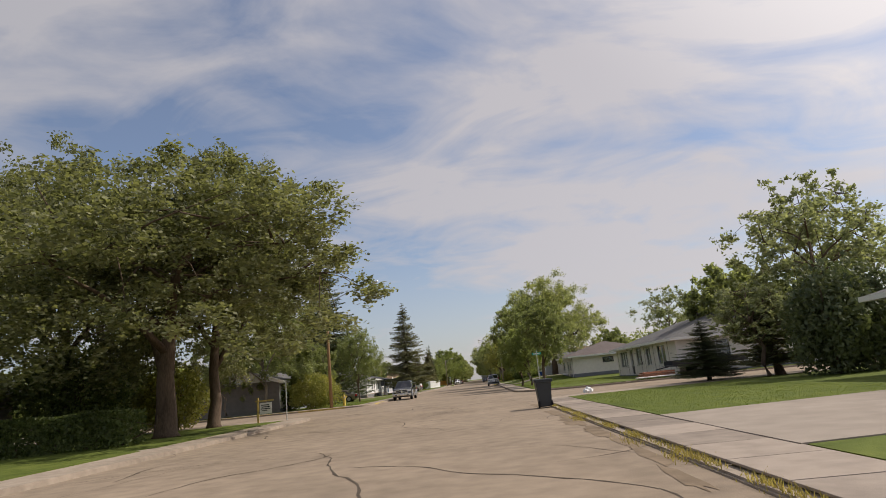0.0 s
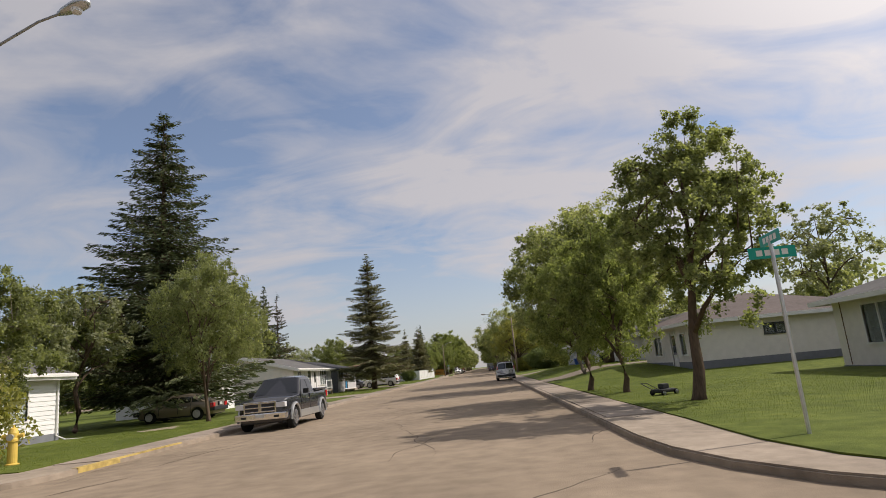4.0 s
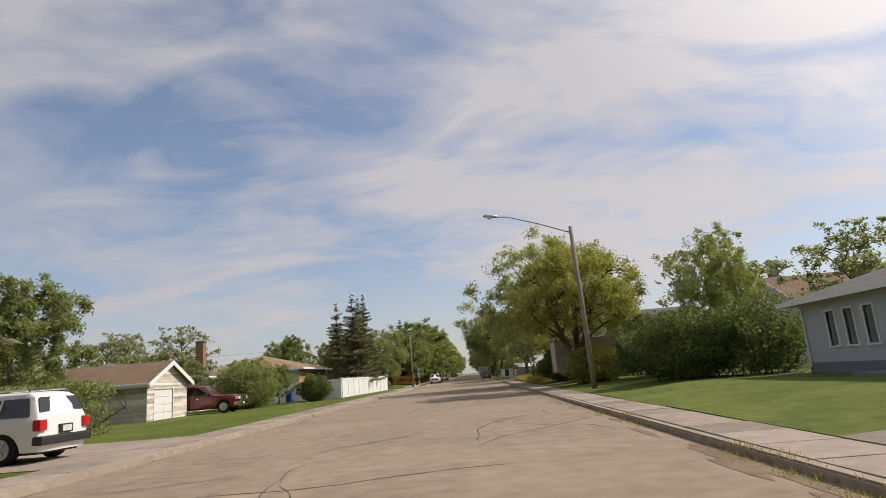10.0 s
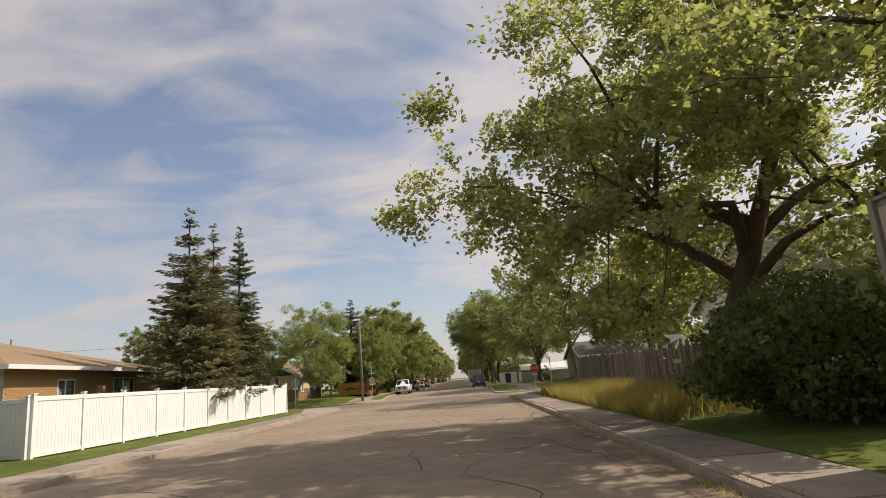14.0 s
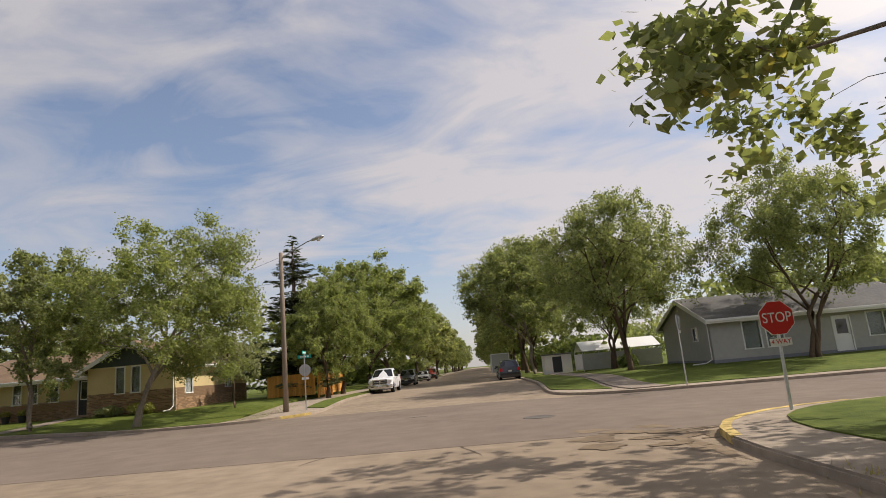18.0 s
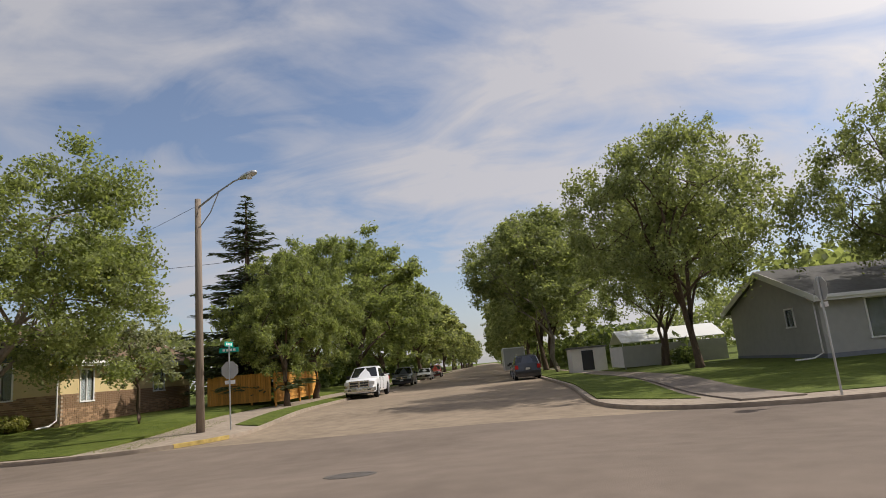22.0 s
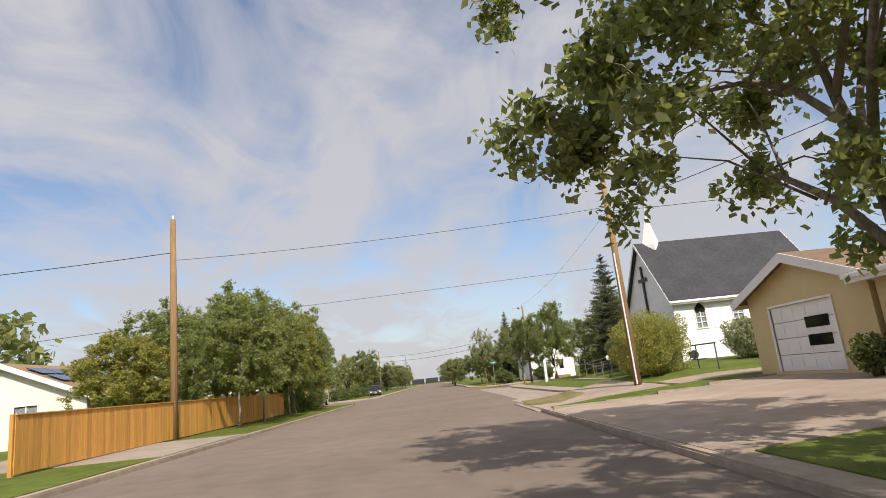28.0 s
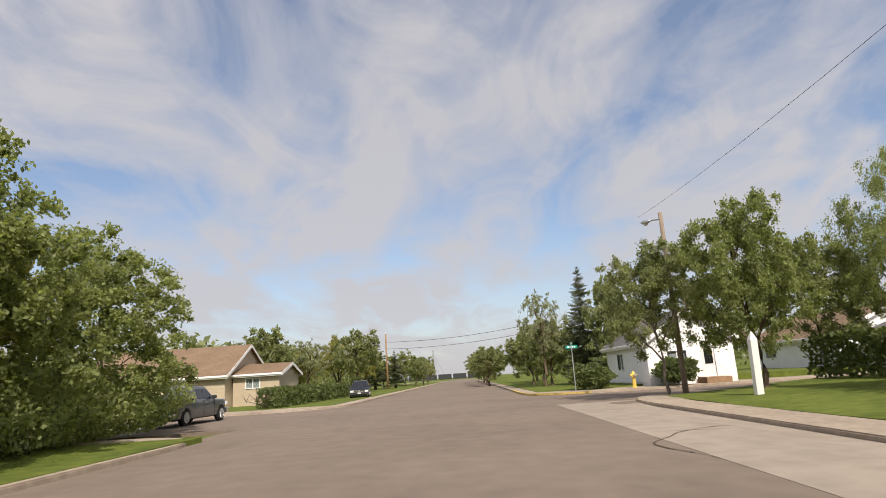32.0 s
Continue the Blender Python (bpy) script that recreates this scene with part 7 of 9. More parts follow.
sign_post("stop_sign", "steel post with a stop sign seen from behind and name plates", -7.7, 215.9, -0.25, 2.95, stop=2.3, blades=True, rz=180)
sign_post("stop_sign", "steel post with a stop sign seen from behind", -10.65, 194.9, 0.12, 2.35, stop=2.03, rz=180)
sign_post("street_sign", "steel post with a sign seen edge on", 11.3, 210.6, -0.25, 3.2, stop=2.87, rz=90)
sign_post("street_sign", "steel post with green name plates and a small sign", -101.6, 217.9, 0.13, 2.7, blades=True, rz=90)
utility_pole("tall brown wooden utility pole", -50.5, 197.6, 0.15, 9.7)
utility_pole("brown wooden utility pole with a white conduit", -49.7, 217.5, 0.4, 9.6, lean=(-0.1, 0.0))


def painted_kerb(label, pts, z):
    """Worn yellow paint on the kerb's edge along a line; the kerb's inside lies on the line's left hand."""
    bm = bmesh.new()
    for (x0, y0), (x1, y1) in zip(pts, pts[1:]):
        u = Vector((x1 - x0, y1 - y0, 0)).normalized()
        v = Vector((-u.y, u.x, 0))
        m = Matrix(((u.x, v.x, 0, x0), (u.y, v.y, 0, y0), (0, 0, 1, 0), (0, 0, 0, 1)))
        L = math.hypot(x1 - x0, y1 - y0)
        cube(bm, 0, L, -0.012, 0.15, 0.01, z + 0.006, m)
    return tagged(part("painted_kerb", bm, YELLOW), label, "kerb", kind="structure")


YK = "worn yellow paint along the kerb"
painted_kerb(YK, [(LX(56.4), 56.4), (LX(61.2), 61.2)], 0.13)
painted_kerb(YK, [(-34, 54.33), (-10.6, 54.03)], 0.13)
cf = rounded([(-45.2, YN(-45), 0), (LX(210), YN(-7), 5.5), (LX(420), 420, 0)])
painted_kerb(YK, cf[5:8], 0.13)
cg = rounded([(-320, YN(-320), 0), (-100, YN(-100) + 0.6, 5.0), (-100, 320, 0)])
painted_kerb(YK, [(-114, YN(-114) + 0.57)] + cg[1:9], 0.13)
cc = rounded([(60, YSE(60), 0), (RX(195), YSE(5), 5.0), (RX(50), 46.6, 0)])
painted_kerb(YK, cc[2:9], 0.13)
sheet("lawn_c_south", MOWN, [(58, 46.5), (58, 54.2), (RX(56) + 1.5, 55.6), (5.12, 53.2), (5.1, 51.8), (5.3, 50.2), (5.8, 48.9), (7.35, 47.5), (10.6, 46.85)], 0.0, 0.158, GRASS, "lawn")
sheet("lawn_c_round", MOWN, rounded([(30, YSE(30) - 0.3, 0), (30, 192.5, 0), (14, 191.0, 0), (RX(187) + 1.5, 187.0, 0), (RX(190) + 1.0, YSE(5) - 0.3, 4.6)][::-1]), 0.0, 0.155, GRASS, "lawn")
for x, y in ((-0.4, 203.4), (3.3, 198.3)):
    bm = bmesh.new()
    lathe(bm, [(0.0, 0.012), (0.30, 0.012), (0.31, 0.006), (0.33, 0.006), (0.34, 0.013), (0.42, 0.013), (0.43, -0.02)], 24, (x, y))
    tagged(part("manhole_cover", bm, IRON), "round iron manhole cover set in the asphalt", "manhole cover", kind="structure")

# flatbed trailer, timber, bag and a small mower
root = tagged(empty("flatbed_trailer", (15.0, 48.2, 0.2)), "black flatbed trailer parked beside a house", "trailer")
part("deck", boxm(0, 5.4, -1.0, 1.0, 0.62, 0.74, 0.01), BLACKPL, root)
for y in (-1.02, 0.98):
    part("side_rail", boxm(0, 5.4, y, y + 0.04, 0.74, 1.05, 0.005), BLACKPL, root)
    for k in range(7):
        part("stake", boxm(0.2 + 0.8 * k, 0.26 + 0.8 * k, y - 0.01, y + 0.05, 0.55, 1.1), BLACKPL, root)
part("drawbar", tubem([(0, 0, 0.66), (-1.0, 0, 0.5)], [0.05, 0.04], 8), BLACKPL, root)
for wx in (1.9, 2.8):
    for sy in (-1, 1):
        wheel_parts(root, wx, sy * 0.95, 0.34, 0.2, sy)
root = tagged(empty("timber_stack", (12.6, 47.4, 0.2), 4), "stack of reddish boards and pale pipes on the ground", "timber")
REDWOOD = mat("reddish_boards", (0.30, 0.13, 0.075), 0.8, var=0.3, scale=4, streak=(0.6, 6, 6), rand=0.4)
for k in range(3):
    for j in range(5):
        part("board", boxm(0.15 * k, 2.6 - 0.1 * j, 0.2 * j, 0.2 * j + 0.18, 0.02 + 0.14 * k, 0.14 + 0.14 * k, 0.01), REDWOOD, root)
for j in range(4):
    part("pipe", tubem([(-0.4, -0.1 - 0.1 * j, 0.06), (2.4, -0.15 - 0.1 * j, 0.06)], [0.045, 0.045], 8), WHITE, root)
rngb = random.Random(3)
bm = bmesh.new()
bmesh.ops.create_icosphere(bm, subdivisions=3, radius=0.24)
for v in bm.verts:
    v.co *= 1 + 0.45 * noise.noise(v.co * 9)
    v.co.z = max(v.co.z * 0.75, -0.1)
tagged(part("plastic_bag", bm, VINYL), "crumpled white plastic bag on the grass", "bag").location = (6.2, 33.6, 0.22)
root = tagged(empty("push_mower", (6.9, 62.4, H(6.9, 62.4) - 0.01), 25), "small black push mower lying on the lawn", "mower")
part("deck", boxm(-0.3, 0.3, -0.22, 0.22, 0.08, 0.2, 0.04), BLACKPL, root)
part("engine", boxm(-0.13, 0.13, -0.12, 0.12, 0.2, 0.36, 0.03), DARKTRIM, root)
part("handle", tubem([(-0.3, -0.15, 0.18), (-0.75, -0.15, 0.42), (-0.75, 0.15, 0.42), (-0.3, 0.15, 0.18)], [0.014] * 4, 6), BLACKPL, root)
for wx in (-0.25, 0.25):
    for sy in (-1, 1):
        wheel_parts(root, wx, sy * 0.26, 0.09, 0.05, sy)
lawn("path_e", "narrow concrete walk across a lawn", (RX(211) + 3.5, YN(9) + 0.9), (RX(211) + 5.3, YN(9) + 0.9), (RX(236) + 3.6, 238), (RX(236) + 2.4, 238), 3, 14, CONC, 0.035, "path")

# walk slabs, each its own piece
SLABS = []
for k in range(4):
    bm = boxm(0, 1.22, 0.012, 1.488, -0.02, 0.014, 0.008)
    if k:
        for v in bm.verts:
            v.co.z += 0.006 * noise.noise(v.co * 2 + Vector((k * 9, 0, 0)))
    ob = part("slab", bm, CONC)
    SLABS.append(ob.data)
    bpy.data.objects.remove(ob)
rs = random.Random(12)


def slabs(block_name, x_at, side, y0, y1, z, skip=()):
    par = bpy.data.objects[block_name]
    y = y0
    while y < y1:
        if not any(a0 < y < a1 for a0, a1 in skip):
            x = x_at(y) + (0.2 if side > 0 else -1.42)
            share("slab", rs.choice(SLABS), par, pose(x, y, z + 0.004 * rs.random(), rs.gauss(0, 0.15), rs.gauss(0, 0.2), -math.degrees(SK)))
        y += 1.5


slabs("pavement_a", RX, 1, 1.0, 31.0, 0.092)
slabs("pavement_c", RX, 1, 57.0, 186.0, 0.132)
slabs("pavement_d", LX, -1, 57.5, 186.0, 0.132)

# the conduit, the wires, fences and hedges
part("conduit", tubem([(-49.5, 217.4, 0.4), (-49.62, 217.38, 6.2)], [0.035, 0.035], 8), WHITE, None)
tagged(bpy.data.objects["conduit"], "white conduit running up a wooden pole", "conduit")
wire("overhead_cable", "twisted black overhead cable across the street", (-50.5, 197.6, 7.94), (-49.8, 217.5, 8.42), 0.22, 0.011)
wire("overhead_cable", "thin black overhead cable across the street", (-50.5, 197.6, 5.15), (-49.8, 217.5, 5.66), 0.03, 0.008)
wire("overhead_cable", "black overhead cable between wooden poles", (-49.8, 217.5, 8.2), (-44, 262, 9.5), 0.6, 0.014)
wire("overhead_cable", "black overhead cable to the lamp pole", (-49.8, 217.5, 8.3), (-89.8, 219.2, 8.3), 0.8, 0.006)
wire("overhead_cable", "black overhead cable between wooden poles", (-49.8, 217.5, 8.3), (-10, 240, 11.5), 0.8, 0.016)
wire("overhead_cable", "black overhead cable between wooden poles", (-50.5, 197.6, 8.3), (-49, 160, 8.3), 0.6, 0.018)
wire("overhead_cable", "black overhead cable between wooden poles", (-50.5, 197.6, 5.15), (-49, 160, 5.2), 0.6, 0.012)
wire("overhead_cable", "black overhead cable from the corner lamp pole", (-8.8, 215.8, 8.6), (-30, 226, 7.0), 0.5, 0.008)
for x0, z0 in ((-171, 8.4), (-171, 7.2)):
    wire("overhead_cable", "far overhead cable crossing the street", (x0, 199.2, z0), (x0 + 12, 222, z0 + 0.4), 0.5, 0.03)
street_lamp("grey lamp pole with a short arm above the trees", -90.6, 220.6, 0.1, 8.6, 1.3, 185, rise=0.25, m=GREYPOLE, r=0.14)
utility_pole("far brown wooden utility pole", -171, 199.2, 0.1, 9.8)
utility_pole("far brown wooden utility pole", -66, 262, 0.5, 9.8)

# white vinyl fence: panels between posts
def vinyl_fence(label, a, b, z, h, n):
    a, b = Vector((*a, 0)), Vector((*b, 0))
    root = tagged(empty("vinyl_fence", (a.x, a.y, z)), label, "fence")
    root.rotation_euler = (0, 0, math.atan2(b.y - a.y, b.x - a.x))
    L = (b - a).length / n
    post = part("post", boxm(-0.065, 0.065, -0.065, 0.065, -0.3, h + 0.05, 0.01), VINYL, root)
    cap = part("post_cap", boxm(-0.085, 0.085, -0.085, 0.085, h + 0.05, h + 0.09, 0.012), VINYL, root)
    top = part("rail", boxm(0.066, L - 0.066, -0.045, 0.045, h - 0.14, h, 0.01), VINYL, root)
    low = part("rail", boxm(0.066, L - 0.066, -0.045, 0.045, 0.04, 0.18, 0.01), VINYL, root)
    k = 14
    w = (L - 0.14) / k
    slat = part("slat", boxm(0.07, 0.07 + w - 0.006, -0.02, 0.02, 0.18, h - 0.14, 0.004), VINYL, root)
    for i in range(n + 1):
        t = Matrix.Translation((i * L, 0, 0))
        if i:
            share("post", post.data, root, t)
            share("post_cap", cap.data, root, t)
        if i == n:
            break
        if i:
            share("rail", top.data, root, t); share("rail", low.data, root, t)
        for j in range(k):
            if i or j:
                share("slat", slat.data, root, Matrix.Translation((i * L + j * w, 0, 0)))
    return root


vinyl_fence("bright white vinyl privacy fence along the verge", (-11.3, 167.0), (-10.0, 190.0), 0.15, 1.85, 10)
vinyl_fence("white vinyl fence return in shade", (-11.4, 166.9), (-18.6, 168.4), 0.15, 1.8, 3)
board_fence("wooden_fence", "short run of weathered grey boards", (-18.8, 168.2), (-22.5, 169.0), 0.15, 1.9, OLDWOOD)
board_fence("wooden_fence", "weathered grey board fence with uneven tops", (10.6, 192.6), (10.6, 167.5), 0.4, 1.85, OLDWOOD, ragged=0.2, gap=0.042)
board_fence("cedar_fence", "orange-stained cedar board fence", (-40.5, 197.4), (-70.0, 198.0), 0.15, 1.55, CEDAR, cap=True)
board_fence("cedar_fence", "orange-stained cedar fence beside the street", (-13.5, 226.5), (-9.9, 226.7), 0.4, 1.6, CEDAR)
board_fence("cedar_fence", "orange-stained cedar fence behind a tree", (-10.2, 236.5), (-9.9, 226.8), 0.3, 1.7, CEDAR)

# old box trailer
root = tagged(empty("box_trailer", (7.2, 153.5, 0.35)), "old grey box trailer with ribbed sides and rusty rear door", "trailer")
RIBBED = mat("faded_trailer_metal", (0.27, 0.245, 0.19), 0.65, var=0.25, scale=1.5)
RUSTY = mat("rust_streaked_white", (0.42, 0.36, 0.30), 0.8, var=0.5, scale=2.5, streak=(1, 1.2, 0.5))
part("box", boxm(0, 8.5, 0, 2.4, 0.65, 2.95, 0.02), RIBBED, root)
for k in range(15):
    part("rib", boxm(0.05, 8.45, -0.022, 0.0, 0.75 + k * 0.145, 0.83 + k * 0.145, 0.006), RIBBED, root)
part("rear_door", boxm(-0.03, -0.002, 0.12, 2.28, 0.75, 2.85, 0.01), RUSTY, root)
for y in (0.0, 2.32):
    part("corner_post", boxm(-0.06, 0.02, y, y + 0.1, 0.6, 3.0, 0.01), RIBBED, root)
part("roof_edge", boxm(-0.05, 8.5, -0.03, 2.43, 2.95, 3.0, 0.01), RIBBED, root)
part("chassis", boxm(0.4, 8.2, 0.5, 1.9, 0.45, 0.64), BLACKPL, root)
for wx in (1.6, 2.7):
    wheel_parts(root, wx, 0.25, 0.42, 0.25, -1)
    wheel_parts(root, wx, 2.15, 0.42, 0.25, 1)

# white canopy carport
root = tagged(empty("canopy", (10.6, 232.2, 0.3)), "white fabric canopy shelter with grey sides", "canopy")
bm = bmesh.new()
for y0, y1, z0, z1 in ((0, 1.9, 1.55, 2.35), (1.9, 3.8, 2.35, 1.55)):
    v = [bm.verts.new(p) for p in ((0, y0, z0), (6.4, y0, z0), (6.4, y1, z1), (0, y1, z1))]
    w = [bm.verts.new(q.co + Vector((0, 0, 0.03))) for q in v]
    bm.faces.new(v[::-1]); bm.faces.new(w)
    for i in range(4):
        bm.faces.new((v[i], v[(i + 1) % 4], w[(i + 1) % 4], w[i]))
bmesh.ops.recalc_face_normals(bm, faces=bm.faces[:])
part("roof_fabric", bm, VINYL, root)
part("side_panel", boxm(0, 6.4, 0.0, 0.04, 0.05, 1.35, 0.01), STUCCOG, root)
part("side_panel", boxm(-0.02, 0.02, 0.1, 3.8, 0.05, 1.35, 0.005), STUCCO, root)
for k in range(4):
    for y in (0, 3.8):
        part("leg", tubem([(0.05 + 2.1 * k, y + 0.06, -0.2), (0.05 + 2.1 * k, y + 0.06, 1.6)], [0.025] * 2, 6), STEEL, root)
root = tagged(empty("shed", (8.0, 236.5, 0.3)), "small pale garden shed under the trees", "shed")
part("wall_box", boxm(0, 2.4, 0, 2.2, -0.2, 1.5), STUCCO, root)
part("roof", boxm(-0.1, 2.5, -0.1, 2.3, 1.5, 1.62, 0.02), SHING, root)
part("door", boxm(0.7, 1.5, -0.04, -0.01, 0.0, 1.35), DARKTRIM, root)

# steel drum on a pipe rail beside the church lawn
root = tagged(empty("pipe_rail", (-52.4, 221.6, H(-52.4, 221.6))), "dark steel pipe rail with a round drum on it", "rail")
DARKSTEEL = mat("dark_painted_steel", (0.06, 0.058, 0.055), 0.6, metal=0.3, var=0.3, scale=9)
for px in (-1.7, 0.0, 1.9):
    part("post", tubem([(px, 0, -0.3), (px, 0, 1.12)], [0.032, 0.03], 8), DARKSTEEL, root)
part("rail", tubem([(-1.8, 0, 1.1), (2.0, 0, 1.1)], [0.03, 0.03], 8), DARKSTEEL, root)
part("rail", tubem([(-0.75, 0.02, 0.42), (0.95, 0.02, 0.42)], [0.028, 0.028], 8), DARKSTEEL, root)
bm = bmesh.new()
lathe(bm, [(0.06, -0.09), (0.20, -0.085), (0.21, -0.06), (0.2, -0.01), (0.21, 0.03), (0.2, 0.085), (0.06, 0.09)], 24)
drum = part("drum", bm, DARKSTEEL, root, "round ribbed steel drum")
drum.matrix_basis = Matrix.Translation((0.0, -0.13, 0.66)) @ Matrix.Rotation(radians(90), 4, "Y") @ Matrix.Rotation(radians(25), 4, "X")
part("band", boxm(-0.04, 0.04, -0.36, -0.335, 0.48, 0.84, 0.006), DARKSTEEL, root)
bins("wheelie_bin", "blue recycling bin beside a hedge", -84.0, 226.6, H(-84.0, 226.6), 30, BINBLUE)
bins("wheelie_bin", "dark refuse bin beside a brick house wall", -31.7, 220.2, 0.44, 0, BINBLACK)
for px in (-28.3, -27.2):
    root = tagged(empty("planter", (px, 220.2, 0.42)), "dark round planter pot with a low plant by the wall", "planter")
    bm = bmesh.new()
    lathe(bm, [(0.17, 0.0), (0.24, 0.38), (0.26, 0.4), (0.26, 0.45), (0.22, 0.45), (0.2, 0.36)], 18)
    part("pot", bm, BLACKPL, root)
    prng = np.random.default_rng(int(-px * 10))
    d = prng.normal(size=(500, 3))
    d /= np.linalg.norm(d, axis=1, keepdims=True)
    new("foliage", quads_mesh("foliage", leaves_at(prng, d * np.array([0.26, 0.26, 0.2]) + np.array([0, 0, 0.58]), 0.06), LEAFY)).parent = root
h = House("house", "low white house with a brown roof behind a hedge", -119, -106, 238, 246, 0.5, 2.3)
for sd in "SENW":
    h.wall(sd, WHITESIDE, [("win", 3.0, 4.6, 0.9, 1.9, {"bars": 1})] if sd in "SE" else [])
h.gable("x", 1.9, 0.4, SHINGB, WHITESIDE)
h = House("garage", "small white garage beside a spruce", -104.5, -99.0, 238.5, 244, 0.4, 2.1, category="garage")
for sd in "SENW":
    h.wall(sd, WHITESIDE)
h.gable("x", 0.9, 0.3, SHING, WHITESIDE)

# ramp rails by the church
RAILM = mat("weathered_rail", (0.22, 0.19, 0.16), 0.75, var=0.25, scale=8)
root = tagged(empty("handrail", (-66, 221.8, 0.55)), "weathered brown-grey ramp handrails on thin posts", "handrail")
for y in (0, 1.5):
    for z in (0.5, 0.95):
        part("rail", tubem([(-9, y, z - 0.1), (0, y, z + 0.35)], [0.03, 0.03], 6), RAILM, root)
    for k in range(5):
        part("post", tubem([(-9 + 2.2 * k, y, -0.9), (-9 + 2.2 * k, y, 0.85 + 0.1 * k)], [0.028] * 2, 6), RAILM, root)
root = tagged(empty("garden_lamp", (-64.6, 221.1, H(-64.6, 221.1))), "dark garden lamp post with a white cap by a ramp", "lamp")
part("post", tubem([(0, 0, -0.2), (0.03, 0, 1.2)], [0.035, 0.03], 8), DARKTRIM, root)
bm = bmesh.new()
lathe(bm, [(0.05, 1.2), (0.10, 1.24), (0.12, 1.42), (0.06, 1.5), (0.0, 1.51)], 12, (0.03, 0))
part("lantern", bm, WHITE, root, "white lantern head", smooth=True)
root = tagged(empty("entrance_slab", (-66, 220.6, 0.75)), "low concrete slab at the church walk", "slab")
part("slab", boxm(-7, 1, 0, 3.2, -0.9, -0.35, 0.02), CONC, root)
root = tagged(empty("white_post", (-84.8, 221.0, 0.42)), "leaning white painted wooden post", "post")
part("post", boxm(-0.13, 0.13, -0.13, 0.13, -0.3, 1.75, 0.02), WHITE, root)
bm = bmesh.new()
bmesh.ops.create_cone(bm, cap_ends=True, segments=4, radius1=0.183, radius2=0.01, depth=0.30, matrix=Matrix.Translation((0, 0, 1.90)) @ Matrix.Rotation(radians(45), 4, "Z"))
part("point", bm, WHITE, root)
root.rotation_euler = (0, radians(4), 0)
root = tagged(empty("for_sale_sign", (-11.6, 36.1, 0.15), 8), "yellow wooden frame with a hanging white sale board", "sign")
part("post", boxm(-0.05, 0.05, -0.05, 0.05, -0.3, 1.35, 0.005), YELLOW, root)
part("arm", boxm(-0.15, 0.85, -0.04, 0.04, 1.12, 1.2, 0.005), YELLOW, root)
part("board", boxm(0.1, 0.75, -0.012, 0.012, 0.45, 1.05, 0.004), WHITE, root)
bm = bmesh.new()
for k, (a, b) in enumerate(((0.18, 0.6), (0.2, 0.65), (0.16, 0.68), (0.2, 0.5))):
    cube(bm, a, b, -0.018, -0.011, 0.9 - k * 0.1, 0.95 - k * 0.1)
part("lettering", bm, INKBLACK, root)
sign_post("street_sign", "plain steel sign post on the corner", -10.3, 37.1, 0.14, 2.2, rz=0)

# ---- trees ----
def tree(key, x, y, h, r, rz=0.0, z=None, label=""):
    """A copy of one of the built trees, scaled to a height and a crown radius."""
    if y < 196 and max(x - RX(y), LX(y) - x) > 19 and key in ("round", "dense", "multi", "ash", "elm") and h < 13:
        key = "far"
    ob, h0, r0 = T[key]
    return again(ob, x, y, (H(x, y) if z is None else z) - 0.02, rz, (r / r0, r / r0, h / h0), label)


T = {}


def kind(key, ob, h, r, label, cat="tree"):
    tagged(ob, label, cat)
    T[key] = (ob, h, r)


def first(key, x, y, rz=0.0):
    ob = T[key][0]
    ob.location, ob.rotation_euler = (x, y, H(x, y) - 0.02), (0, 0, radians(rz))


kind("ash", broadleaf("tree", 11.2, 5.4, 2.3, 11, LEAFG, n=56000, size=0.077, trunk=0.17, gap=0.3, clumps=90, bark=BARKP, skirt=0.75), 11.2, 5.4, "green boulevard tree with an open crown")
first("ash", -15.6, 212.9)
T["ash"][0].scale = (1.12, 1.12, 0.95)
T["ash"][0].rotation_euler = (0, radians(12), 0)
kind("round", broadleaf("tree", 9.0, 4.0, 1.3, 22, LEAFG, n=52000, size=0.083, trunk=0.18), 9.0, 4.0, "rounded bright green boulevard tree")
first("round", -8.9, 226.0)
T["round"][0].scale = (0.9, 0.9, 1.0)
kind("dense", broadleaf("tree", 9.0, 3.7, 1.7, 33, LEAF, n=44000, size=0.081, trunk=0.12, bark=BARKP, gap=0.22, skirt=0.6), 9.0, 3.7, "dense dark green boulevard tree")
first("dense", -21.2, 212.9)
T["dense"][0].scale = (1.22, 1.22, 1.12)
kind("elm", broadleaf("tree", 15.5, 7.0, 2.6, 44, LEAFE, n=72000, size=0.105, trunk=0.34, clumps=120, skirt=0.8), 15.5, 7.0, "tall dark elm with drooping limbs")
first("elm", -13.8, 35.4)
T["elm"][0].scale = (1.0, 1.0, 1.02)
kind("poplar", broadleaf("tree", 15.0, 7.4, 2.2, 55, LEAFD, n=90000, size=0.108, trunk=0.42, clumps=120, gap=0.05, bark=BARK, skirt=0.9), 15.0, 7.4, "large spreading poplar with big leaves")
first("poplar", 9.2, 164.2)
T["poplar"][0].scale = (1.08, 1.08, 0.88)
kind("yellow", broadleaf("tree", 12.5, 6.2, 2.9, 66, LEAFY, n=54000, size=0.096, trunk=0.28, stems=3, clumps=95, gap=0.36, skirt=0.15), 12.5, 6.2, "spreading many-stemmed tree turning yellow")
first("yellow", 8.3, 149.6)
T["yellow"][0].scale = (0.86, 0.86, 0.77)
kind("tall", broadleaf("tree", 11.0, 3.1, 2.2, 77, LEAF, n=46000, size=0.076, trunk=0.2, clumps=80), 11.0, 3.1, "upright green tree with an oval crown")
